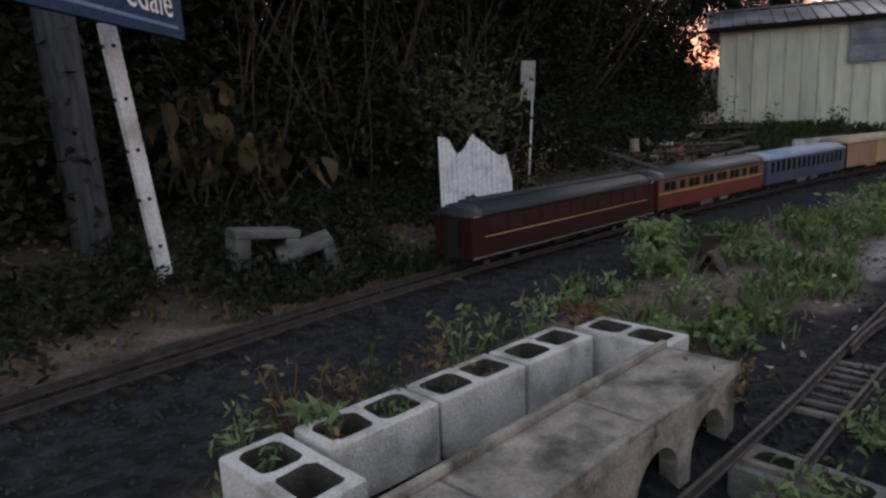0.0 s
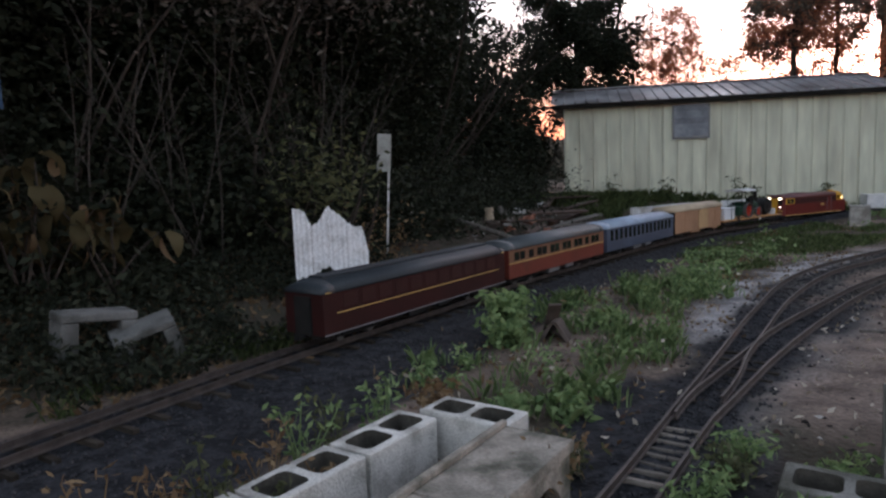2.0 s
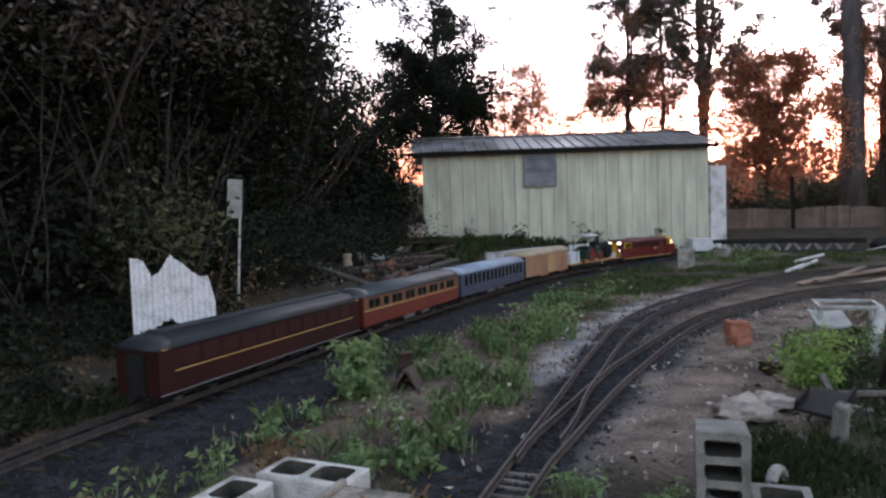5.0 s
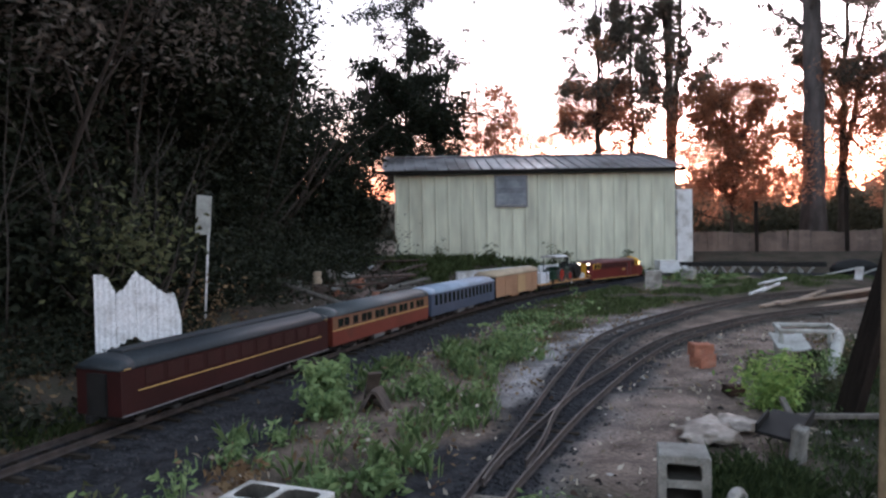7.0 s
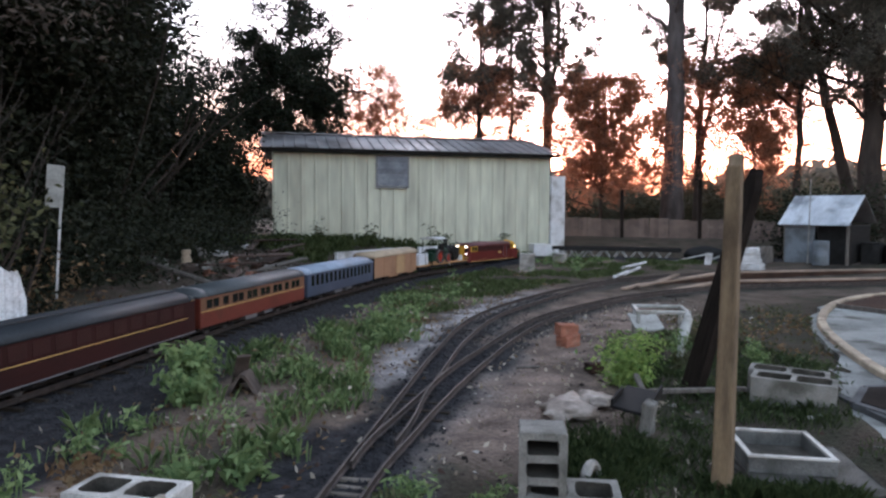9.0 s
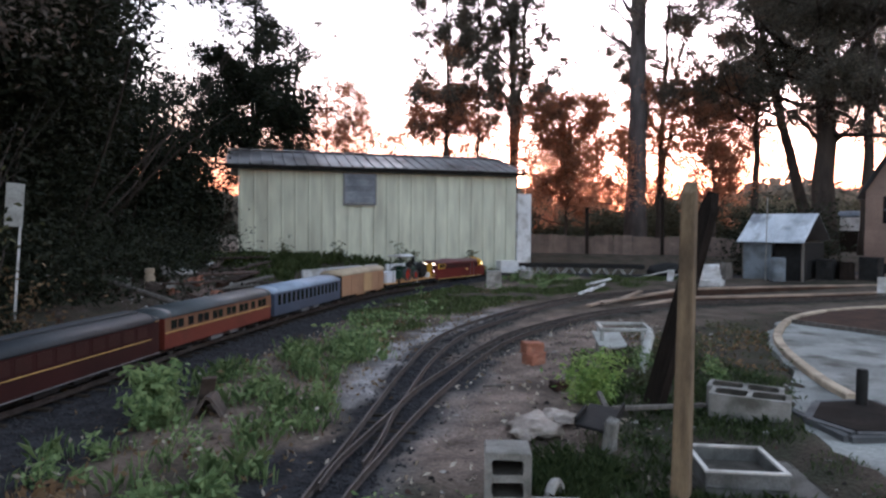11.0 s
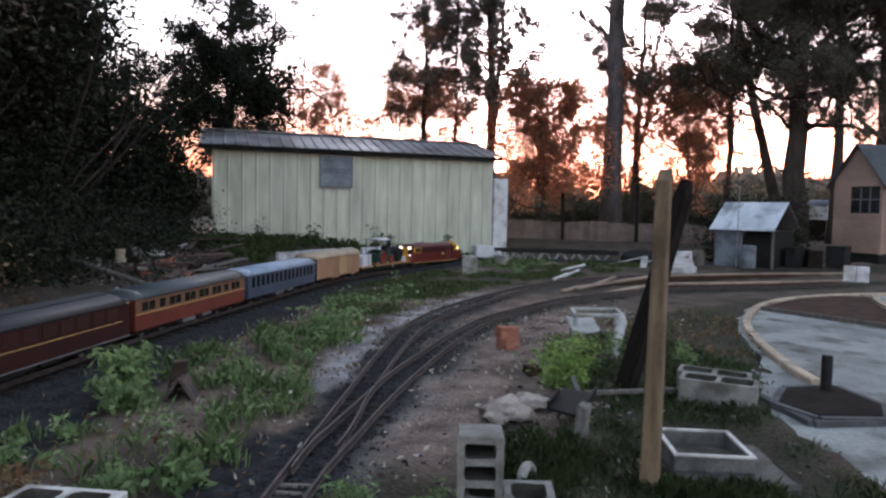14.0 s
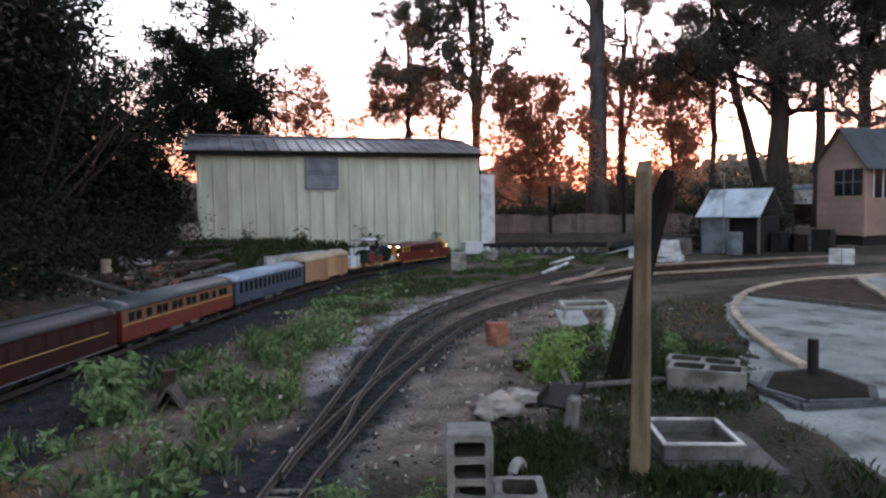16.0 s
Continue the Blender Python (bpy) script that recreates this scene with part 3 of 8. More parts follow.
def build_ground():
    near = np.arange(-5, 16, 0.095)
    ax = np.r_[-600, -300, -120, -60, -30, -18, -11, -7, near, np.arange(16, 26, 0.4), 30, 38, 50, 80, 140, 300, 600]
    X, Y = np.meshgrid(ax, ax, indexing="ij")
    Z = ground_height(X, Y)
    n = len(ax)
    v = np.stack([X, Y, Z], -1).reshape(-1, 3)
    i, j = np.meshgrid(np.arange(n - 1), np.arange(n - 1), indexing="ij")
    f = np.stack([i * n + j, (i + 1) * n + j, (i + 1) * n + j + 1, i * n + j + 1], -1).reshape(-1, 4)
    ob = mesh_from("ground", v, f, ground_material())
    for p in ob.data.polygons:
        p.use_smooth = True
    xy = v[:, :2]
    dm, sm = distance_to(MAIN, xy)
    dl, sl = distance_to(YARD_L, xy)
    dr, sr = distance_to(YARD_R, xy)
    wob = 0.22 * (cheap_noise(xy[:, 0], xy[:, 1], 1.7, 5) - 0.5) + 0.12 * (cheap_noise(xy[:, 0], xy[:, 1], 5.0, 6) - 0.5)
    wide = np.where(sm < 0, 0.5 + 0.36 * (1 - smooth(3.5, 6.0, xy[:, 0])) + 0.2 * (1 - smooth(0.8, 1.8, xy[:, 0])), 0.26)
    cinder = np.maximum(1 - smooth(wide, wide + 0.16, dm + wob), 1 - smooth(0.2 + 0.2 * (xy[:, 0] < 2.3), 0.34 + 0.24 * (xy[:, 0] < 2.3), np.minimum(dl, dr) + wob))
    yard_bed = (np.minimum(dl, dr) < dm) * smooth(4.0, 6.0, xy[:, 0])
    cinder = cinder * (1 - 0.72 * yard_bed)
    right = (sl < 0) * smooth(0.6, 2.6, xy[:, 0] + 2.0 * wob)
    sand = right * smooth(0.17, 0.4, np.minimum(dl, dr) + wob) * (1 - smooth(0.9, 1.5, dr + wob * 3)) * smooth(3.05, 3.8, xy[:, 0] + xy[:, 1] * 0.25 + wob)
    sand = sand * (1 - 0.75 * smooth(6.0, 9.0, xy[:, 0]))
    # dark turf colour on the rubble bank also stands in for tree shade
    turf = np.maximum(0.6 * (sm < 0) * (sl > 0) * smooth(0.35, 0.6, cheap_noise(xy[:, 0], xy[:, 1], 1.3, 8)), (sm > 0) * smooth(0.4, 1.0, dm) * np.where(xy[:, 0] + 0.35 * xy[:, 1] > 9.4, 0.7, 0.75))
    turf = np.maximum(turf, right * (1 - sand) * 0.9)
    ash = (sl > 0) * smooth(0.22, 0.34, dl + wob) * (1 - smooth(0.5, 0.72, dl + wob * 1.8)) * smooth(3.8, 4.6, xy[:, 0] + 0.3 * xy[:, 1]) * (1 - smooth(6.5, 8.5, xy[:, 0]))
    ash = np.maximum(ash, 0.22 * right * smooth(0.18, 0.3, dr + wob) * (1 - smooth(0.3, 0.5, dr + wob)) * (xy[:, 0] < 4.5))
    ash = np.maximum(ash, 0.35 * yard_bed * cinder * (1 - smooth(9.0, 12.0, xy[:, 0])))
    col = ob.data.color_attributes.new("zone", "FLOAT_COLOR", "POINT")
    col.data.foreach_set("color", np.stack([cinder, sand, turf, np.ones_like(turf)], 1).astype(np.float32).ravel())
    at = ob.data.attributes.new("ash", "FLOAT", "POINT")
    at.data.foreach_set("value", ash.astype(np.float32))
    tagged(ob, "dark earthen yard with cinders, sand and weeds", "ground", kind="structure")


build_ground()


# ---- railway tracks ----
def rail_piece(parent, line, offset, z0=0.035, top=RAIL_TOP, name="rail"):
    h = top - z0
    prof = [(-0.010, 0), (0.010, 0), (0.010, 0.005), (0.0035, 0.008), (0.0035, h - 0.010), (0.0065, h - 0.007), (0.0065, h), (-0.0065, h), (-0.0065, h - 0.007), (-0.0035, h - 0.010), (-0.0035, 0.008), (-0.010, 0.005)]
    return part(name, sweep([(p[0], p[1], z0) for p in line], [(o + offset, z) for o, z in prof]), RUST_RAIL, parent)


def sleeper_mesh(length, width, height):
    bm = boxes((-length / 2, length / 2, -width / 2, width / 2, -0.02, height), bevel=0.004)
    me = bpy.data.meshes.new("sleeper")
    bm.to_mesh(me)
    bm.free()
    return me


def track(name, line, label, length, spacing, mat, s0, s1, rng, ends=(0.09, -0.09), sink=0.0, width=0.036, wild=0.0, dz=0.0, rails=()):
    t = thing(name, Matrix.Identity(4), label, "track", kind="structure")
    for o in ends:
        rail_piece(t, line[::2], o, 0.035 + dz, RAIL_TOP + dz)
    for r in rails:
        rail_piece(t, spline(r)[::2], 0.0, 0.035 + dz, RAIL_TOP + dz)
    d = np.r_[0, np.cumsum(np.hypot(*np.diff(line[:, :2], axis=0).T))]
    me = sleeper_mesh(length, width, 0.037)
    me.materials.append(mat)
    for s in np.arange(s0, min(s1, d[-1] - 0.1), spacing):
        x, y = np.interp(s, d, line[:, 0]), np.interp(s, d, line[:, 1])
        x2, y2 = np.interp(s + 0.05, d, line[:, 0]), np.interp(s + 0.05, d, line[:, 1])
        a = math.degrees(math.atan2(y2 - y, x2 - x)) + 90 + rng.normal(0, 2.0)
        ob = new("sleeper", me)
        ob.parent = t
        ob.matrix_local = pose(x, y, rng.uniform(-0.006, 0.002) - sink - rng.uniform(0, wild) * 0.03, rng.normal(0, 1), rng.normal(0, 1), a + rng.normal(0, 1 + 12 * wild))
    return t


# the four rails of the turnout: two stock rails and the two that cross at the frog
LEFT_STOCK = [(-0.46, 0.36), (0.38, 1.21), (1.22, 2.07), (1.63, 2.5), (2.02, 2.93), (2.49, 3.44), (3.02, 4.02), (3.49, 4.54), (3.94, 5.01), (4.36, 5.45), (4.92, 5.97), (5.61, 6.48), (6.22, 6.83), (7.12, 7.28), (8.0, 7.65), (8.95, 7.98), (9.89, 8.22), (11.1, 8.29), (12.31, 8.19), (14.06, 7.73), (17.47, 6.55), (20.23, 5.37)]
LEFT_INNER = [(2.36, 3.05), (2.56, 3.25), (2.77, 3.49), (2.96, 3.72), (3.36, 4.14), (3.77, 4.58), (4.18, 5.0), (4.68, 5.46), (5.22, 5.91), (5.78, 6.29), (6.53, 6.67), (7.14, 6.99), (8.22, 7.5), (9.34, 7.91), (10.5, 8.11), (11.69, 8.09), (12.86, 7.89), (14.58, 7.38), (17.4, 6.38), (20.16, 5.21)]
RIGHT_INNER = [(2.05, 2.93), (2.26, 3.16), (2.42, 3.3), (2.79, 3.62), (3.21, 3.98), (3.44, 4.18), (3.78, 4.44), (4.09, 4.66), (4.57, 5.0), (4.88, 5.22), (5.42, 5.57), (5.95, 5.86), (6.86, 6.2), (8.03, 6.53), (9.23, 6.67), (10.45, 6.62), (11.62, 6.31), (13.31, 5.68), (15.5, 4.7)]
RIGHT_STOCK = [(-0.34, 0.24), (0.51, 1.08), (1.35, 1.95), (1.76, 2.39), (2.15, 2.8), (2.44, 3.06), (2.65, 3.25), (2.94, 3.51), (3.39, 3.89), (3.74, 4.17), (4.37, 4.66), (4.87, 5.02), (5.45, 5.4), (6.06, 5.7), (6.97, 6.03), (8.06, 6.35), (9.24, 6.49), (10.42, 6.45), (11.56, 6.14), (13.24, 5.51), (15.43, 4.53)]


def build_tracks():
    rng = np.random.RandomState(3)
    track("main_line_track", MAIN, "dark steel rails on timber sleepers in black cinders", 0.40, 0.19, SLEEPER, 1.5, 24.0, rng, sink=0.012)
    track("yard_track", YARD_L, "rusty curved rails on pale timber sleepers", 0.20, 0.082, SLEEPER_PALE, 2.92, 3.54, rng, ends=(), width=0.022, sink=0.004, rails=(LEFT_STOCK, LEFT_INNER))
    t = track("near_yard_track", YARD_L, "sparse bleached battens under the yard rails", 0.24, 0.46, SLEEPER_PALE, 0.62, 2.6, rng, ends=(), width=0.03, wild=0.8)
    t["category"] = "sleepers"
    t = track("far_yard_track", YARD_L[30:], "rusty curved rails on half-buried dark sleepers", 0.33, 0.16, SLEEPER, 0.6, 12.0, rng, ends=(), sink=0.042)
    t["category"] = "sleepers"
    track("branch_track", YARD_R, "rusty rails diverging from a turnout", 0.33, 0.17, SLEEPER, 0.6, 12.0, rng, ends=(), sink=0.042, dz=-0.005, rails=(RIGHT_INNER, RIGHT_STOCK))


build_tracks()


def build_ballast():
    """Loose cinders and stones along the tracks."""
    rng = np.random.RandomState(5)
    base = np.array([(1, 0, -0.3), (-0.5, 0.87, -0.3), (-0.5, -0.87, -0.3), (0, 0, 0.75)])
    tri = np.array([(0, 1, 3), (1, 2, 3), (2, 0, 3), (0, 2, 1)])
    V, F = [], []
    k = 0
    for line, n, w, smax, right in ((MAIN, 9000, 0.75, 17, 1), (YARD_L, 3500, 0.24, 11, 0), (YARD_R, 1500, 0.22, 7, 0)):
        i = rng.randint(0, int(smax * 10), n)
        o = rng.normal(0, w * 0.5, n)
        if right:
            o = np.where(o > 0.3, -o, o)
        t = np.gradient(line, axis=0)[i]
        t /= np.linalg.norm(t, axis=1)[:, None]
        x, y = line[i, 0] - t[:, 1] * o + rng.normal(0, 0.05, n), line[i, 1] + t[:, 0] * o + rng.normal(0, 0.05, n)
        z = ground_height(x, y)
        s = rng.uniform(0.006, 0.02, n)
        a = rng.uniform(0, 6.28, n)
        c, sn = np.cos(a), np.sin(a)
        bx = base[None, :, 0] * c[:, None] - base[None, :, 1] * sn[:, None]
        by = base[None, :, 0] * sn[:, None] + base[None, :, 1] * c[:, None]
        st = rng.uniform(0.7, 1.3, (n, 4))
        v = np.stack([x[:, None] + bx * s[:, None] * st, y[:, None] + by * s[:, None] * st, z[:, None] + (base[None, :, 2] * st + 0.2) * s[:, None]], -1)
        V.append(v.reshape(-1, 3))
        F.append((np.arange(n)[:, None, None] * 4 + tri[None] + k).reshape(-1, 3))
        k += 4 * n
    ob = mesh_from("ballast_stones", np.concatenate(V), np.concatenate(F), STONE)
    tagged(ob, "scattered dark cinders and small ballast stones", "gravel", kind="stuff")


build_ballast()


# ---- concrete blocks ----
def rounded_loop(bm, x0, x1, y0, y1, r, z, k=3):
    out = []
    for cx, cy, a0 in ((x1 - r, y1 - r, 0), (x0 + r, y1 - r, 90), (x0 + r, y0 + r, 180), (x1 - r, y0 + r, 270)):
        for q in range(k + 1):
            a = radians(a0 + 90 * q / k)
            out.append(bm.verts.new((cx + r * math.cos(a), cy + r * math.sin(a), z)))
    return out


def hollow_block_mesh(length=0.39, width=0.19, height=0.19, cores=2, wall=0.032, rng=None, blind=0.0, corner=0.028):
    """A hollow block: outer faces, cores right through or stopped by a blind floor, rims on top and below."""
    bm = bmesh.new()
    hl, hw = length / 2, width / 2
    pitch = (length - wall) / cores
    holes = []
    for z in (blind, height):
        row = []
        for c in range(cores):
            x0 = -hl + wall + c * pitch
            row.append(rounded_loop(bm, x0, x0 + pitch - wall, -hw + wall, hw - wall, corner, z))
        holes.append(row)
    outer = [rounded_loop(bm, -hl, hl, -hw, hw, 0.006, z, 1) for z in (0, 0.004, height - 0.004, height)]
    for v in outer[0] + outer[3]:
        v.co.x *= 1 - 0.003 / hl
        v.co.y *= 1 - 0.003 / hw
    for a, b in zip(outer, outer[1:]):
        n = len(a)
        for k in range(n):
            bm.faces.new((a[k], a[(k + 1) % n], b[(k + 1) % n], b[k]))
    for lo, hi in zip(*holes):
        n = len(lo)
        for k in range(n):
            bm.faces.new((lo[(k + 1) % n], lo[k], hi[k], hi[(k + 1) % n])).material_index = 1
    # added floor closes the standing block's cores so that they look dark
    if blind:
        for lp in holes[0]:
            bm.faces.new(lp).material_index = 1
    for ring, row in ((outer[0], [] if blind else holes[0]), (outer[3], holes[1])):
        edges = []
        for lp in [ring, *row]:
            for k in range(len(lp)):
                e = bm.edges.get((lp[k], lp[(k + 1) % len(lp)])) or bm.edges.new((lp[k], lp[(k + 1) % len(lp)]))
                edges.append(e)
        bmesh.ops.triangle_fill(bm, edges=edges, use_beauty=True)
    if rng is not None:
        for v in bm.verts:
            v.co += Vector(rng.normal(0, 0.0012, 3))
    return bm


def place_block(bm_maker, m, label, mat=BLOCK, category="concrete block", group="hollow concrete blocks"):
    ob = part("concrete_block", bm_maker(), mat)
    ob.data.materials.append(CORE_SHADE)
    ob.matrix_world = m
    return tagged(ob, label, category, group)


def build_near_blocks():
    rng = np.random.RandomState(9)
    mk = lambda: hollow_block_mesh(0.408, 0.2, 0.2, wall=0.034, rng=rng)
    u = Vector((0.714, 0.70)).normalized()
    ang = math.degrees(math.atan2(u.y, u.x))
    for k in range(3):
        c = Vector((0.087, 2.032)) + u * 0.42 * k
        place_block(mk, pose(c.x, c.y, 0.04, 0, 0, ang + rng.normal(0, 0.8)), "pale grey hollow block in a row beside cinders")
    place_block(mk, pose(-0.08, 1.735, 0.037, 0, 0, -43), "grey hollow block laid across the row, weeds inside")
    place_block(mk, pose(1.058, 2.75, 0.036, 0, 0, -45), "grey hollow block across the far row end")
    place_block(mk, pose(1.42, 2.02, -0.2, 0, 0, 131), "dirty hollow block sunk beside and under yard rails", BLOCK_DIRTY)
    place_block(mk, pose(2.22, 2.07, -0.1, 4, 0, -43), "grey hollow block half sunk beside yard rails", BLOCK_DIRTY)


build_near_blocks()


def build_viaduct():
    """A small cast slab bridge with edge ribs and arches in its side."""
    u = Vector((0.682, 0.731)).normalized()
    ang = math.degrees(math.atan2(u.y, u.x))
    w, top = 0.30, 0.235
    far_left = Vector((1.13, 2.57))
    t = thing("model_viaduct", pose(far_left.x, far_left.y, 0, 0, 0, ang), "small mossy concrete slab bridge with side arches", "model bridge")
    rng = np.random.RandomState(4)
    x = 0.0
    for L in (0.62, 0.60, 0.53):
        bm = boxes((x - L + 0.004, x, -w, 0, top - 0.04, top), bevel=0.006)
        bmesh.ops.subdivide_edges(bm, edges=bm.edges, cuts=3, use_grid_fill=True)
        for v in bm.verts:
            v.co.z += rng.normal(0, 0.002)
        part("deck_slab", bm, OLD_SLAB, t)
        x -= L
    part("edge_rib", boxes((-1.75, -0.0, -0.028, -0.002, top + 0.001, top + 0.026), bevel=0.005), OLD_SLAB, t)
    part("edge_rib", boxes((-1.75, -0.52, -w + 0.0, -w + 0.026, top + 0.001, top + 0.022), bevel=0.005), OLD_SLAB, t)
    for y0, y1 in ((-w + 0.012, -w + 0.075), (-0.085, -0.02)):
        bm = bmesh.new()
        span, pier, spring, crown_z = 0.27, 0.075, 0.0, 0.135
        xs = [-0.02 - 0.0153 * k for k in range(113)]
        rows = []
        for x in xs:
            f = (-0.02 - x) % (span + pier)
            g = (f - pier) / span
            zb = -0.14 if f < pier else spring + (crown_z - spring) * math.sqrt(max(0.0, 1 - (2 * g - 1) ** 2))
            rows.append([bm.verts.new((x, y, z)) for y, z in ((y0, zb), (y1, zb), (y1, top - 0.041), (y0, top - 0.041))])
        for p, q in zip(rows, rows[1:]):
            for k in range(4):
                bm.faces.new((p[k], p[(k + 1) % 4], q[(k + 1) % 4], q[k]))
        bm.faces.new(rows[0]), bm.faces.new(rows[-1][::-1])
        part("arch_wall", bm, OLD_SLAB, t)
    # near-black box makes the arch openings look shaded
    part("shade_fill", boxes((-1.72, -0.05, -w + 0.10, -0.09, -0.15, top - 0.045)), DARK_SOIL, t, "near-black box standing in for shade under the slab")


build_viaduct()

# ---- shed ----
def build_shed():
    A, B = Vector((6.28, 15.99)), Vector((13.0, 13.42))
    u = (B - A).normalized()
    ang = math.degrees(math.atan2(u.y, u.x))
    L = (B - A).length
    base, eave, depth = 0.1, 2.75, 3.6
    t = thing("garden_shed", pose(A.x, A.y, 0, 0, 0, ang), "cream-green ribbed steel shed with a low grey roof", "shed")
    n = 22
    w = L / n
    prof = [(0, 0), (0.03, -0.0), (0.04, -0.022), (0.065, -0.022), (0.075, 0), (w - 0.003, 0), (w - 0.003, 0.02), (0, 0.02)]
    bm = bmesh.new()
    lo = [bm.verts.new((x, y, base)) for x, y in prof]
    hi = [bm.verts.new((x, y, eave)) for x, y in prof]
    for k in range(len(prof)):
        bm.faces.new((lo[k], lo[(k + 1) % len(prof)], hi[(k + 1) % len(prof)], hi[k]))
    bm.faces.new(lo[::-1])
    bm.faces.new(hi)
    bmesh.ops.recalc_face_normals(bm, faces=bm.faces)
    me = bpy.data.meshes.new("wall_sheet")
    bm.to_mesh(me)
    bm.free()
    me.materials.append(CREAM_STEEL)
    for k in range(n):
        ob = new("wall_sheet", me)
        ob.parent = t
        ob.matrix_local = pose(k * w, 0, 0)
    part("side_wall", boxes((0, 0.05, 0.025, depth, base, eave), (L - 0.05, L, 0.025, depth, base, eave), (0.05, L - 0.05, depth - 0.05, depth, base, eave)), CREAM_STEEL, t)
    for x0, x1 in ((0.0, 0.05), (L - 0.05, L)):
        gable = bmesh.new()
        a = [gable.verts.new((x0, y, z)) for y, z in ((0.02, eave), (depth, eave), (depth / 2, eave + 0.44))]
        b = [gable.verts.new((x1, y, z)) for y, z in ((0.02, eave), (depth, eave), (depth / 2, eave + 0.44))]
        gable.faces.new(a), gable.faces.new(b[::-1])
        for k in range(3):
            gable.faces.new((a[k], a[(k + 1) % 3], b[(k + 1) % 3], b[k]))
        part("gable", gable, CREAM_STEEL, t)
    m = 14
    sw = (L + 0.5) / m
    slope_y, rise = depth / 2 + 0.18, 0.52
    edge = []
    for k in range(2):
        x0 = k * sw / 2
        edge += [(x0, 0.0), (x0 + 0.012, 0.034), (x0 + 0.04, 0.034), (x0 + 0.052, 0.0)]
    edge.append((sw, 0.0))
    bm = bmesh.new()
    q = [[bm.verts.new((x, y, z + h + dz)) for x, h in edge] for y, z, dz in ((-0.18, 0, 0), (slope_y - 0.18, rise, 0), (slope_y - 0.18, rise, -0.008), (-0.18, 0, -0.008))]
    for a, b in zip(q, q[1:] + q[:1]):
        for k in range(len(edge) - 1):
            bm.faces.new((a[k], a[k + 1], b[k + 1], b[k]))
    bm.faces.new([r[0] for r in q]), bm.faces.new([r[-1] for r in q][::-1])
    bmesh.ops.recalc_face_normals(bm, faces=bm.faces)
    me = bpy.data.meshes.new("roof_sheet")
    bm.to_mesh(me)
    bm.free()
    me.materials.append(ROOF_STEEL)
    for k in range(m):
        ob = new("roof_sheet", me)
        ob.parent = t
        ob.matrix_local = pose(-0.3 + k * sw, 0, eave + 0.02 + 0.004 * (k % 2))
        ob = new("roof_sheet", me)
        ob.parent = t
        ob.matrix_local = pose(-0.3 + (k + 1) * sw, depth, eave + 0.02 + 0.004 * (k % 2), 0, 0, 180)
    part("ridge_cap", boxes((-0.32, L + 0.22, depth / 2 - 0.14, depth / 2 + 0.14, eave + rise + 0.03, eave + rise + 0.055), bevel=0.01), ROOF_STEEL, t)
    # fascia and soffit are painted near-black to give the eave's shadow band
    part("fascia", boxes((-0.3, L + 0.2, -0.20, -0.17, eave - 0.085, eave + 0.004), bevel=0.004), EAVE_SHADE, t, "fascia board coloured near-black as eave shadow")
    part("soffit", boxes((-0.28, L + 0.18, -0.168, -0.03, eave - 0.08, eave - 0.03)), EAVE_SHADE, t, "soffit board coloured near-black as eave shadow")
    wx, ww, wz0, wz1 = 2.53, 0.84, 1.84, 2.63
    win = part("window", boxes((wx, wx + 0.04, -0.06, 0.0, wz0, wz1), (wx + ww - 0.04, wx + ww, -0.06, 0.0, wz0, wz1), (wx, wx + ww, -0.06, 0.0, wz0 - 0.02, wz0 + 0.02), (wx, wx + ww, -0.06, 0, wz1 - 0.03, wz1)), GREY_FRAME, t, "grey louvre window")
    for k in range(5):
        z = wz0 + 0.03 + k * (wz1 - wz0 - 0.06) / 5
        bm = boxes((wx + 0.042, wx + ww - 0.042, -0.004, 0.004, 0, 0.15))
        bmesh.ops.transform(bm, matrix=Matrix.Translation((0, -0.045, z)) @ Matrix.Rotation(radians(14), 4, "X"), verts=bm.verts)
        part("louvre", bm, GREY_GLASS, win)
    c = thing("white_cabinet", pose(13.0 + u.x * 0.02, 13.42 + u.y * 0.02, 0, 0, 0, ang), "tall white steel cabinet against the shed end", "cabinet")
    part("body", boxes((0.0, 0.42, -0.02, 0.5, 0.12, 2.2), bevel=0.01), WHITE_PAINT, c)
    part("door", boxes((0.015, 0.405, -0.045, -0.022, 0.14, 1.22), bevel=0.006), WHITE_PAINT, c)
    part("door", boxes((0.015, 0.405, -0.045, -0.022, 1.24, 2.18), bevel=0.006), WHITE_PAINT, c)


build_shed()

# ---- the train ----
MAIN_S = np.r_[0, np.cumsum(np.hypot(*np.diff(MAIN[:, :2], axis=0).T))]


def on_main(s):
    return np.array([np.interp(s, MAIN_S, MAIN[:, 0]), np.interp(s, MAIN_S, MAIN[:, 1])])


TRAIN_SIZE = 1.06


def vehicle_pose(s_front, length):
    length = length * TRAIN_SIZE
    a, b = on_main(s_front - length * 0.85), on_main(s_front - length * 0.15)
    c = (a + b) / 2
    return pose(c[0], c[1], RAIL_TOP, 0, 0, math.degrees(math.atan2(b[1] - a[1], b[0] - a[0]))) @ Matrix.Scale(TRAIN_SIZE, 4)


def wheel_mesh(r, w, seg=18):
    bm = bmesh.new()
    tube(bm, [(0, -w / 2, 0), (0, -w * 0.3, 0), (0, -w * 0.3, 0), (0, w / 2, 0)], [r * 0.9, r * 0.92, r, r], seg)
    tube(bm, [(0, -w / 2 - 0.012, 0), (0, w / 2 + 0.012, 0)], r * 0.25, 10)
    return bm


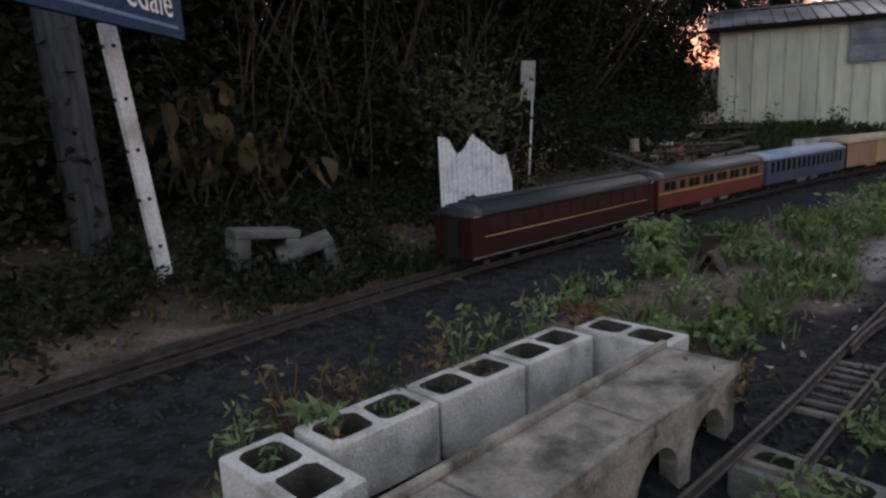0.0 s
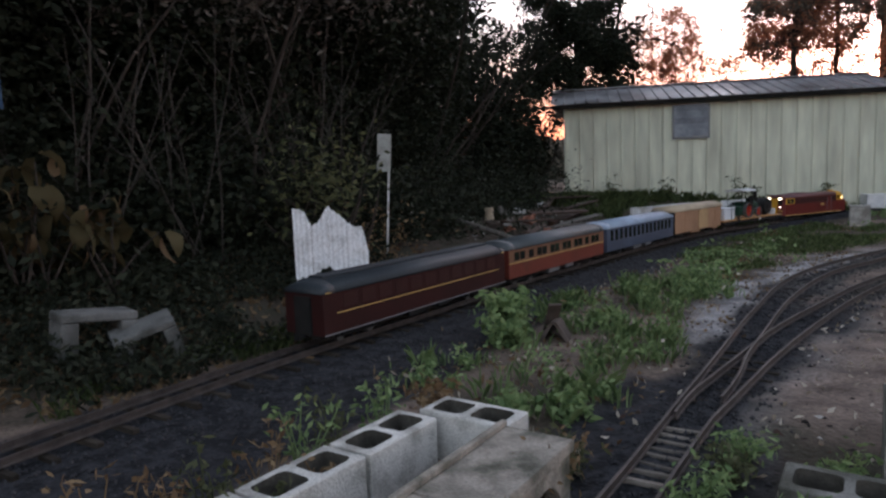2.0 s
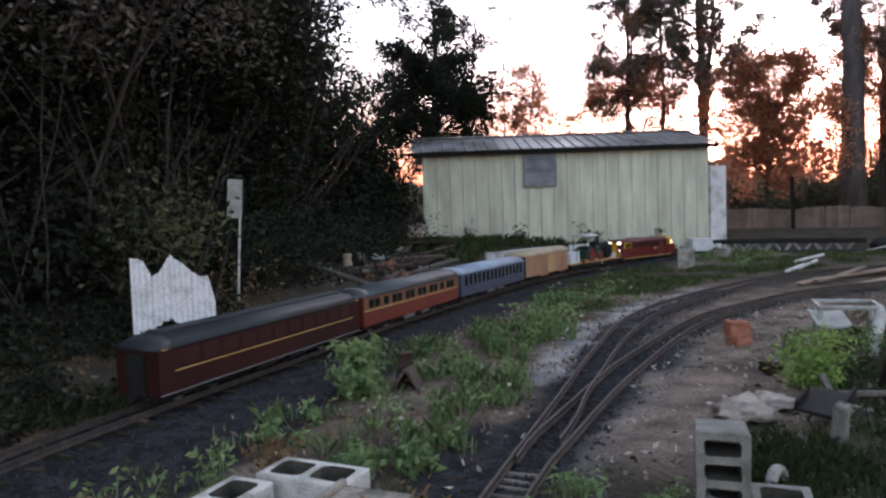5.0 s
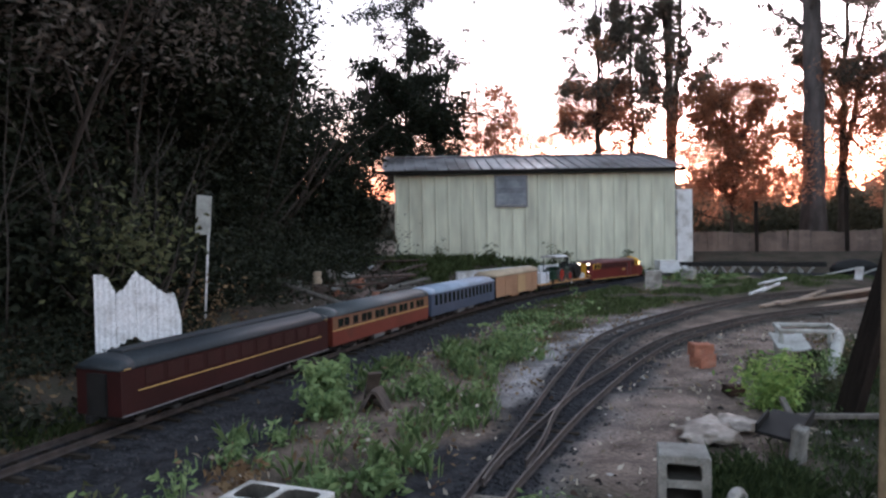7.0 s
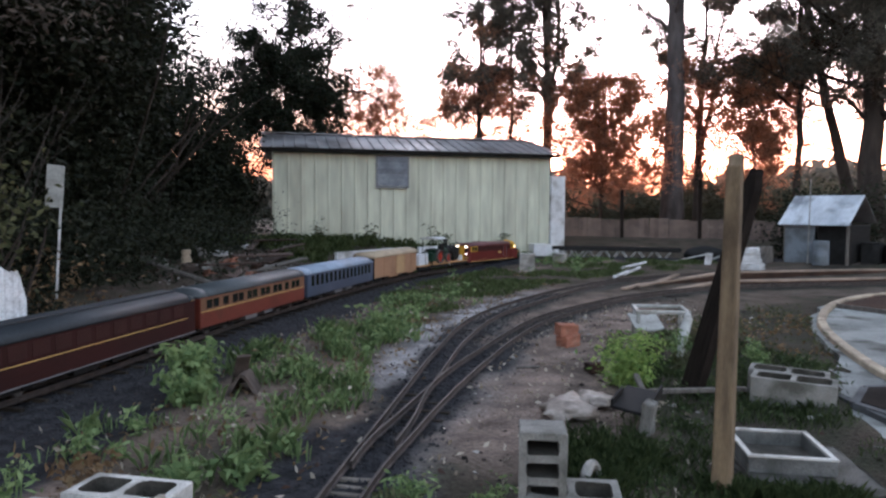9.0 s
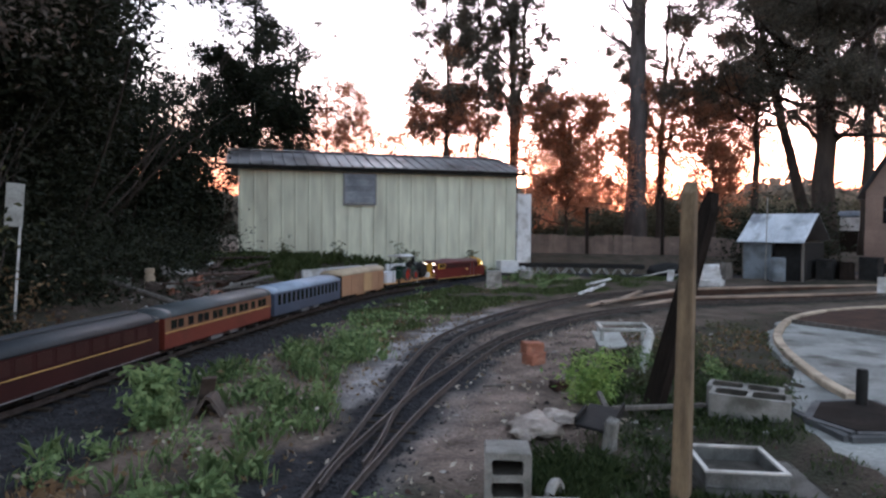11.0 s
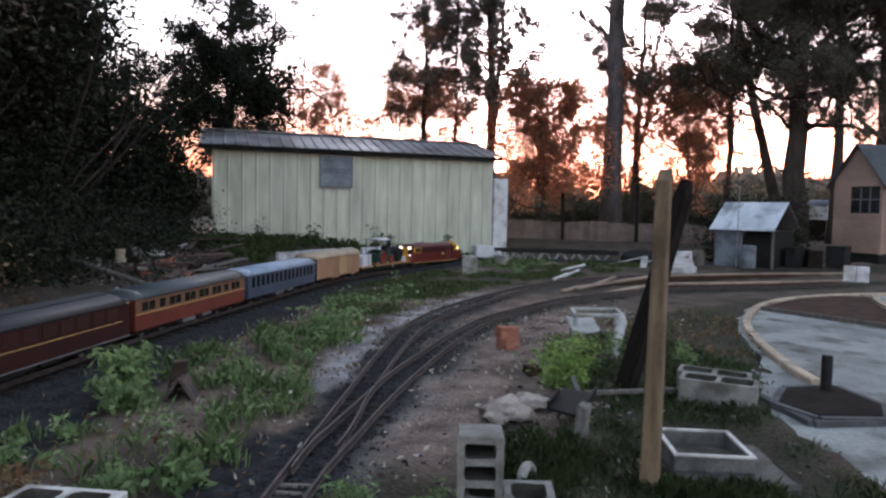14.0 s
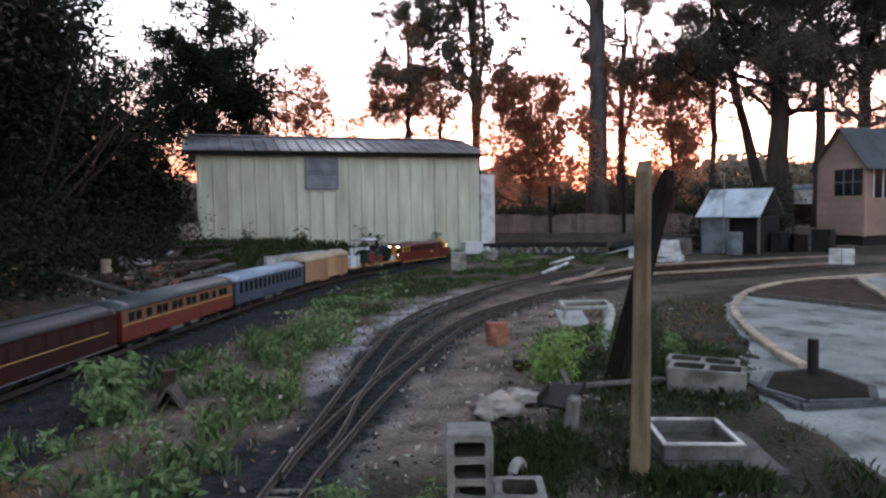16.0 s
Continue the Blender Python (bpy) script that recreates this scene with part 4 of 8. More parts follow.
def bogie(parent, x, wheels=2, base=0.30, r=0.055):
    b = part("bogie", boxes((x - base / 2 - 0.07, x + base / 2 + 0.07, -0.135, -0.115, 0.035, 0.085), (x - base / 2 - 0.07, x + base / 2 + 0.07, 0.115, 0.135, 0.035, 0.085), (x - 0.03, x + 0.03, -0.115, 0.115, 0.06, 0.1), bevel=0.006), BLACK, parent, "black bogie frame")
    for k in range(wheels):
        wx = x - base / 2 + k * base / max(wheels - 1, 1)
        for y in (-0.092, 0.092):
            bm = wheel_mesh(r, 0.022)
            bmesh.ops.translate(bm, verts=bm.verts, vec=(wx, y, r))
            part("wheel", bm, TYRE_GREY, b)
        for y in (-0.15, 0.136):
            part("axle_box", boxes((wx - 0.022, wx + 0.022, y, y + 0.014, 0.04, 0.085)), BLACK, b)
    return b


def arc_profile(w, z0, rise, n=10, thick=0.012):
    top = [(w / 2 * math.cos(math.pi * k / n), z0 + rise * math.sin(math.pi * k / n) ** 0.75) for k in range(n + 1)]
    return top


def roof_shell(x0, x1, w, z0, rise, n=12):
    bm = bmesh.new()
    p = arc_profile(w, z0, rise, n)
    extrude(bm, p + [(-w / 2, z0 - 0.012), (w / 2, z0 - 0.012)], x0, x1)
    return bm


def both(name, span, mat, parent, label=""):
    """The same strip on either side, as two parts."""
    x0, x1, y, z0, z1 = span[:5]
    t = span[5] if len(span) > 5 else 0.003
    part(name, boxes((x0, x1, -y - t, -y, z0, z1)), mat, parent, label)
    part(name, boxes((x0, x1, y, y + t, z0, z1)), mat, parent, label)


def coupler(parent, x, sign):
    part("coupler", boxes((x, x + sign * 0.07, -0.012, 0.012, 0.055, 0.08), (x + sign * 0.05, x + sign * 0.08, -0.02, 0.02, 0.05, 0.088), bevel=0.003) if sign > 0 else boxes((x - 0.07, x, -0.012, 0.012, 0.055, 0.08), (x - 0.08, x - 0.05, -0.02, 0.02, 0.05, 0.088), bevel=0.003), BLACK, parent)


def build_loco(s_front):
    L, W = 1.97, 0.36
    t = thing("model_locomotive", vehicle_pose(s_front, L), "indian-red ride-on diesel locomotive with yellow cabs", "locomotive")
    z0, ze, rise = 0.085, 0.405, 0.062
    hl, hw = L / 2, W / 2
    nose = 0.30
    bm = bmesh.new()
    side = [(-hw, z0), (hw, z0), (hw, ze), (-hw, ze)]
    extrude(bm, side, -hl + 0.05, hl - nose)
    extrude(bm, side, -hl + 0.05, -hl, (0.82, z0, 1.0))
    part("body", bm, LOCO_RED, t)
    bm = bmesh.new()
    prof = [(-hw, z0), (hw, z0), (hw, 0.27), (hw * 0.97, 0.30), (-hw * 0.97, 0.30), (-hw, 0.27)]
    extrude(bm, prof, hl - nose, hl - 0.09, (0.93, z0, 1.0))
    bm2 = [(y * 0.93, z) for y, z in prof]
    extrude(bm, bm2, hl - 0.09, hl - 0.02, (0.72, z0, 0.86))
    bm3 = [(y * 0.72, z0 + (z - z0) * 0.86) for y, z in bm2]
    extrude(bm, bm3, hl - 0.02, hl + 0.01, (0.7, z0 + 0.05, 0.7))
    part("nose", bm, LOCO_RED, t, smooth=False)
    part("roof", roof_shell(-hl + 0.02, hl - nose - 0.10, W, ze, rise), LOCO_ROOF, t, "dull maroon curved roof", smooth=True)
    bm = roof_shell(hl - nose - 0.10, hl - nose + 0.04, W, ze, rise)
    p = arc_profile(W, ze, rise, 12)
    extrude(bm, p + [(-hw, ze - 0.012), (hw, ze - 0.012)], hl - nose + 0.04, hl - nose + 0.15, (0.9, 0.30, 0.55))
    part("cab_roof", bm, YELLOW, t, "yellow cab roof", smooth=True)
    bm = boxes((hl - nose - 0.10, hl - nose + 0.02, -hw - 0.003, hw + 0.003, 0.30, ze - 0.002))
    extrude(bm, [(-hw, 0.30), (hw, 0.30), (hw, ze), (-hw, ze)], hl - nose + 0.02, hl - nose + 0.14, (0.92, 0.30, 0.45))
    part("front_cab", bm, YELLOW, t, "yellow front cab")
    both("cab_window", (hl - nose - 0.075, hl - nose - 0.03, hw + 0.004, 0.32, 0.39), DARK_GLASS, t)
    part("cab_lamp", boxes((hl - nose + 0.055, hl - nose + 0.085, -hw * 0.99, -hw * 0.9, 0.32, 0.37), bevel=0.006), CAB_GLOW, t, "lit cab lamp")
    both("grille_band", (-hl + 0.30, hl - nose - 0.105, hw, 0.295, 0.385), LOCO_DARK, t, "dark upper grille band")
    for k in range(13):
        x = -hl + 0.34 + k * 0.095
        both("grille_rib", (x, x + 0.006, hw + 0.003, 0.298, 0.382, 0.002), LOCO_RED, t)
    both("waist_line", (-hl + 0.30, hl - nose - 0.105, hw, 0.287, 0.292, 0.0045), LOCO_DARK, t)
    both("skirt_line", (-hl + 0.05, hl - nose + 0.05, hw, z0, z0 + 0.012, 0.005), BUFF, t, "buff skirt line")
    part("skirt_line", boxes((-hl - 0.003, -hl, -hw * 0.82, hw * 0.82, z0, z0 + 0.012)), BUFF, t)
    both("side_door", (0.30, 0.40, hw, 0.10, 0.385, 0.0055), LOCO_RED, t)
    both("handrail", (0.285, 0.291, hw + 0.004, 0.12, 0.37, 0.006), GREY_FRAME, t)
    both("handrail", (0.409, 0.415, hw + 0.004, 0.12, 0.37, 0.006), GREY_FRAME, t)
    both("step", (0.30, 0.40, hw + 0.001, 0.078, 0.086, 0.03), GREY_FRAME, t)
    both("side_door", (0.60, 0.68, hw, 0.10, 0.285, 0.0045), LOCO_RED, t)
    both("step", (0.60, 0.68, hw + 0.001, 0.078, 0.086, 0.03), GREY_FRAME, t)
    # the running number: a plain bar
    both("number_plate", (0.10, 0.20, hw, 0.225, 0.262, 0.004), BUFF, t, "buff number bar")
    # rear cab end
    both("rear_cab_side", (-hl + 0.05, -hl + 0.295, hw, 0.29, 0.395, 0.004), YELLOW, t, "yellow window surround")
    for x in (-hl + 0.085, -hl + 0.19):
        both("cab_window", (x, x + 0.085, hw + 0.003, 0.30, 0.385, 0.003), DARK_GLASS, t)
    part("end_door", boxes((-hl - 0.008, -hl - 0.001, -0.055, 0.055, z0 + 0.015, 0.40), bevel=0.002), YELLOW, t, "yellow end door")
    for y in (-0.108, 0.108):
        part("end_window", boxes((-hl - 0.006, -hl - 0.001, y - 0.038, y + 0.038, 0.29, 0.37)), DARK_GLASS, t)
        h = part("headlamp_box", boxes((-hl - 0.012, -hl - 0.001, y - 0.042, y + 0.042, 0.375, 0.415), bevel=0.004), YELLOW, t)
        part("lens", boxes((-hl - 0.018, -hl - 0.0125, y - 0.034, y + 0.034, 0.381, 0.409), bevel=0.002), LAMP_WHITE, h, "lit white lens")
        part("marker_lamp", boxes((-hl - 0.012, -hl - 0.001, y - 0.012, y + 0.012, 0.235, 0.255), bevel=0.004), LAMP_RED, t, "lit marker lamp")
        part("end_stripe", boxes((-hl - 0.005, -hl - 0.001, y - 0.045, y + 0.045, 0.165, 0.187)), BUFF, t)
    part("nose_stripe", boxes((hl - 0.16, hl - 0.03, -hw * 0.93, hw * 0.93, 0.20, 0.212), (hl - 0.16, hl - 0.03, -hw * 0.93, hw * 0.93, 0.225, 0.237)), BUFF, t)
    part("roof_horn", boxes((hl - nose - 0.05, hl - nose + 0.03, -0.03, -0.01, ze + rise + 0.002, ze + rise + 0.018), (hl - nose - 0.05, hl - nose + 0.03, 0.01, 0.03, ze + rise + 0.002, ze + rise + 0.018), bevel=0.004), YELLOW, t)
    part("roof_hatch", boxes((-0.5, -0.25, -0.09, 0.09, ze + rise - 0.004, ze + rise + 0.012), bevel=0.006), LOCO_ROOF, t)
    part("underframe", boxes((-hl + 0.08, hl - 0.1, -hw * 0.8, hw * 0.8, 0.06, z0 - 0.001)), BLACK, t)
    part("fuel_tank", boxes((-0.22, 0.22, -0.14, 0.14, 0.025, 0.062), bevel=0.01), BLACK, t)
    part("pilot", boxes((hl - 0.06, hl + 0.01, -0.15, 0.15, 0.01, 0.08), bevel=0.01), BLACK, t)
    part("buffer_beam", boxes((-hl - 0.015, -hl + 0.06, -0.15, 0.15, 0.02, 0.08), bevel=0.008), BLACK, t)
    bogie(t, -0.62, 3, 0.34)
    bogie(t, 0.62, 3, 0.34)
    coupler(t, -hl - 0.01, -1)
    return s_front - (L + 0.10) * TRAIN_SIZE


def build_flatcar(s_front):
    L, W = 1.95, 0.34
    m = vehicle_pose(s_front, L)
    t = thing("flat_wagon", m, "flat wagon with an orange plywood deck", "wagon")
    hl, hw = L / 2, W / 2
    zt = 0.14
    for k in range(3):
        x0 = -hl + k * L / 3
        part("deck_board", boxes((x0 + 0.002, x0 + L / 3 - 0.002, -hw, hw, zt - 0.014, zt), bevel=0.002), DECK_PLY, t)
    part("side_sill", boxes((-hl, hl, -hw, -hw + 0.02, zt - 0.06, zt - 0.0145), (-hl, hl, hw - 0.02, hw, zt - 0.06, zt - 0.0145), (-hl, -hl + 0.02, -hw + 0.02, hw - 0.02, zt - 0.06, zt - 0.0145), (hl - 0.02, hl, -hw + 0.02, hw - 0.02, zt - 0.06, zt - 0.0145)), BLACK, t)
    bm = bmesh.new()
    for a in (0, 60, 120):
        box(bm, -0.028, 0.028, -0.0015, 0.0015, -0.003, 0.003, m=Matrix.Translation((0.18, -hw - 0.002, zt - 0.037)) @ Matrix.Rotation(radians(a), 4, "Y"))
    part("brake_wheel", bm, WHITE_LETTER, t, "white spoked brake wheel")
    part("stake", boxes((-0.56, -0.545, -hw - 0.012, -hw, zt - 0.05, zt + 0.07), (-0.51, -0.495, -hw - 0.012, -hw, zt - 0.05, zt + 0.07)), BLACK, t)
    bogie(t, -0.68)
    bogie(t, 0.68)
    coupler(t, -hl, -1)
    coupler(t, hl, 1)
    # white box on the deck
    e = thing("cool_box", m @ pose(-0.72, 0.0, zt + 0.001), "white plastic cool box strapped to the wagon deck", "cool box")
    part("body", boxes((-0.155, 0.155, -0.13, 0.13, 0, 0.17), bevel=0.018), ESKY, e)
    part("lid", boxes((-0.16, 0.16, -0.135, 0.135, 0.171, 0.205), bevel=0.014), ESKY, e)
    part("strap", boxes((0.035, 0.05, -0.139, 0.139, 0.2055, 0.209), (0.035, 0.05, -0.139, -0.136, 0.0, 0.2055), (0.035, 0.05, 0.136, 0.139, 0.0, 0.2055)), BLACK, e, "dark tie-down strap")
    part("sticker", boxes((0.065, 0.135, -0.1335, -0.1305, 0.04, 0.13)), WHITE_LETTER, e)
    # traction engine on the deck
    g = thing("model_traction_engine", m @ pose(0.0, 0.0, zt + 0.001), "green model traction engine with red spoked wheels and canopy", "traction engine")

    def spoked(name, x, y, r, w):
        bm = bmesh.new()
        seg = 28
        rings = []
        for yy, rr in ((y - w / 2, r), (y + w / 2, r), (y + w / 2, r * 0.9), (y - w / 2, r * 0.9)):
            rings.append([bm.verts.new((x + rr * math.cos(2 * math.pi * k / seg), yy, r + rr * math.sin(2 * math.pi * k / seg))) for k in range(seg)])
        for a, b in zip(rings, rings[1:] + rings[:1]):
            for k in range(seg):
                bm.faces.new((a[k], a[(k + 1) % seg], b[(k + 1) % seg], b[k]))
        wh = part(name, bm, TYRE_GREY, g, "grey steel tyre")
        bm = bmesh.new()
        for k in range(12):
            box(bm, 0.0, r * 0.91, -0.004, 0.004, -r * 0.05, r * 0.05, m=Matrix.Translation((x, y, r)) @ Matrix.Rotation(2 * math.pi * k / 12, 4, "Y"))
        tube(bm, [(x, y - w * 0.6, r), (x, y + w * 0.6, r)], r * 0.2, 12)
        part("spoked_disc", bm, WHEEL_RED, wh, "red spokes and hub")

    for y in (-0.135, 0.135):
        spoked("rear_wheel", -0.14, y, 0.125, 0.055)
        spoked("front_wheel", 0.24, y * 0.8, 0.085, 0.04)
    bm = bmesh.new()
    tube(bm, [(-0.08, 0, 0.19), (0.30, 0, 0.19)], 0.072, 18)
    part("boiler", bm, ENGINE_GREEN, g, smooth=False)
    bm = bmesh.new()
    tube(bm, [(0.301, 0, 0.19), (0.38, 0, 0.19)], [0.078, 0.078], 18)
    part("smokebox", bm, BLACK, g)
    bm = bmesh.new()
    tube(bm, [(0.34, 0, 0.26), (0.34, 0, 0.40), (0.34, 0, 0.41), (0.34, 0, 0.425)], [0.03, 0.024, 0.036, 0.036], 14)
    part("chimney", bm, BLACK, g)
    part("firebox", boxes((-0.20, -0.081, -0.075, 0.075, 0.06, 0.27), bevel=0.01), ENGINE_GREEN, g)
    part("tender", boxes((-0.36, -0.201, -0.10, 0.10, 0.05, 0.20), bevel=0.012), ENGINE_GREEN, g)
    part("cylinder_block", boxes((0.10, 0.22, -0.05, 0.05, 0.255, 0.315), bevel=0.012), ENGINE_GREEN, g)
    bm = bmesh.new()
    tube(bm, [(0.02, -0.10, 0.29), (0.02, -0.075, 0.29)], 0.075, 20)
    part("flywheel", bm, BLACK, g)
    bm = bmesh.new()
    prof = arc_profile(0.32, 0.455, 0.03, 8)
    extrude(bm, prof + [(-0.16, 0.447), (0.16, 0.447)], -0.38, 0.06)
    part("canopy", bm, WHITE_PAINT, g, "white curved canopy", smooth=False)
    for x in (-0.34, 0.02):
        for y in (-0.12, 0.12):
            bm = bmesh.new()
            tube(bm, [(x, y, 0.19), (x, y, 0.45)], 0.006, 6)
            part("canopy_post", bm, BLACK, g)
    part("hornplate", boxes((-0.21, 0.03, -0.12, -0.105, 0.10, 0.26), (-0.21, 0.03, 0.105, 0.12, 0.10, 0.26)), BLACK, g)
    # dark drum in front of the engine
    d = part("black_drum", wheel_mesh(0.15, 0.17, 24), BLACK)
    d.matrix_world = m @ pose(0.62, 0.0, zt + 0.151)
    tagged(d, "black round drum roller standing on the wagon deck", "drum")
    e = part("white_bucket", boxes((-0.045, 0.045, -0.05, 0.05, 0, 0.10), bevel=0.012), WHITE_PAINT)
    e.matrix_world = m @ pose(0.82, -0.06, zt + 0.001, 0, 0, 20)
    tagged(e, "small white plastic container on the wagon deck", "container")
    return s_front - (L + 0.12) * TRAIN_SIZE


def build_van(s_front):
    L, W = 1.62, 0.35
    t = thing("box_van", vehicle_pose(s_front, L), "tan goods van with a cream curved roof", "van wagon")
    hl, hw, z0, ze = L / 2, W / 2, 0.085, 0.405
    part("body", boxes((-hl, hl, -hw, hw, z0, ze), bevel=0.004), TAN, t)
    part("roof", roof_shell(-hl - 0.012, hl + 0.012, W + 0.02, ze, 0.075), CREAM_ROOF, t, "cream curved roof", smooth=True)
    both("side_door", (-0.02, 0.30, hw, z0 + 0.02, ze - 0.02, 0.006), TAN_PALE, t, "paler sliding door")
    for x in (-hl + 0.01, -0.48, -0.03, 0.31, 0.58, hl - 0.02):
        both("side_rib", (x, x + 0.01, hw, z0, ze - 0.008, 0.004), TAN, t)
    part("end_frame", boxes((-hl - 0.008, -hl - 0.001, -hw, hw, z0, ze), bevel=0.002), BLACK, t, "dark van end")
    part("underframe", boxes((-hl, hl, -0.12, 0.12, 0.055, z0 - 0.001)), BLACK, t)
    part("step", boxes((-0.25, 0.05, -hw + 0.01, -hw + 0.03, 0.055, z0 - 0.001)), TAN, t)
    part("step", boxes((0.5, 0.7, -hw + 0.01, -hw + 0.03, 0.06, z0 - 0.001)), TAN, t)
    bogie(t, -0.58)
    bogie(t, 0.58)
    coupler(t, -hl, -1)
    coupler(t, hl, 1)
    return s_front - (L + 0.10) * TRAIN_SIZE


def build_carriage(s_front, kind):
    spec = {
        "blue": (2.1, BLUE_BODY, BLUE_BODY, BLUE_ROOF, "slate-blue passenger carriage with a pale roof"),
        "red": (2.08, TUSCAN, CREAM, GREY_ROOF, "red passenger carriage with a tan window band"),
        "dark": (2.28, MAROON, MAROON, ROOF_DARK, "deep maroon carriage with gold lines and grey roof"),
    }[kind]
    L, lower, band, roof, label = spec
    W = 0.35
    t = thing("passenger_carriage", vehicle_pose(s_front, L), label, "carriage", "train carriages")
    hl, hw, z0, ze = L / 2, W / 2, 0.075, 0.355
    zb0, zb1 = (0.245, 0.318) if kind == "red" else (0.205, 0.325)
    part("body", boxes((-hl, hl, -hw, hw, z0, ze), bevel=0.006), lower, t)
    rise = 0.072
    bm = roof_shell(-hl + 0.10, hl - 0.10, W + 0.012, ze, rise)
    p = arc_profile(W + 0.012, ze, rise, 12)
    foot = [(-W / 2 - 0.006, ze - 0.012), (W / 2 + 0.006, ze - 0.012)]
    extrude(bm, p + foot, hl - 0.10, hl + 0.008, (0.96, ze - 0.012, 0.55 if kind != "red" else 0.95))
    extrude(bm, p + foot, -hl + 0.10, -hl - 0.008, (0.96, ze - 0.012, 0.55 if kind != "red" else 0.95))
    part("roof", bm, roof, t, "curved carriage roof", smooth=True)
    if kind == "dark":
        bm = boxes((-hl + 0.12, hl - 0.12, -0.06, 0.06, ze + rise - 0.006, ze + rise + 0.012), bevel=0.005)
        part("clerestory", bm, roof, t)
        both("gold_line", (-hl + 0.12, hl - 0.12, hw, 0.205, 0.211, 0.003), BUFF, t)
        both("gold_line", (-hl + 0.02, hl - 0.02, hw, 0.345, 0.351, 0.004), BUFF, t)
        both("sill_line", (-hl, hl, hw, z0, z0 + 0.008, 0.005), GREY_FRAME, t)
        for k in range(11):
            x = -hl + 0.16 + k * (L - 0.32) / 11
            both("window", (x + 0.02, x + (L - 0.32) / 11 - 0.02, hw, 0.235, 0.325, 0.0025), LOCO_DARK, t)
    else:
        both("window_band", (-hl + 0.006, hl - 0.006, hw, zb0 - 0.02, zb1 + 0.02, 0.002), band, t)
        groups = {"blue": [1] * 15, "red": [2, 1, 2, 2, 2, 2, 1, 2]}[kind]
        unit = (L - 0.16) / (sum(groups) + 0.55 * len(groups))
        x = -hl + 0.08
        for gcount in groups:
            for q in range(gcount):
                both("window", (x + 0.012, x + unit - 0.003, hw + 0.002, zb0 - 0.004, zb1, 0.002), DARK_GLASS, t)
                x += unit
            x += 0.55 * unit
        if kind == "red":
            both("sill_line", (-hl + 0.006, hl - 0.006, hw, 0.214, 0.222, 0.004), BUFF, t)
    for x in (-hl - 0.02, hl + 0.001):
        part("vestibule_end", boxes((x, x + 0.019, -0.07, 0.07, z0, ze - 0.03)), BLACK, t)
    part("underframe", boxes((-hl + 0.02, hl - 0.02, -0.13, 0.13, 0.05, z0 - 0.001)), BLACK, t)
    part("battery_box", boxes((-0.25, -0.02, -0.155, -0.09, 0.03, z0 - 0.001), (0.12, 0.3, -0.155, -0.09, 0.035, z0 - 0.001), bevel=0.004), GREY_FRAME if kind != "dark" else BLACK, t)
    bogie(t, -hl + 0.36)
    bogie(t, hl - 0.36)
    coupler(t, -hl, -1)
    coupler(t, hl, 1)
    return s_front - (L + 0.12) * TRAIN_SIZE


def build_train():
    s = 20.6
    s = build_loco(s)
    s = build_flatcar(s)
    s = build_van(s)
    s = build_carriage(s, "blue")
    s = build_carriage(s, "red")
    build_carriage(s, "dark")


build_train()

# ---- trees ----
def limb_path(p, d, length, bend, rng, n=6):
    pts = [Vector(p)]
    d = Vector(d).normalized()
    for k in range(n):
        d = (d + Vector(rng.normal(0, bend, 3)) + Vector((0, 0, 0.03))).normalized()
        pts.append(pts[-1] + d * length / n)
    return pts


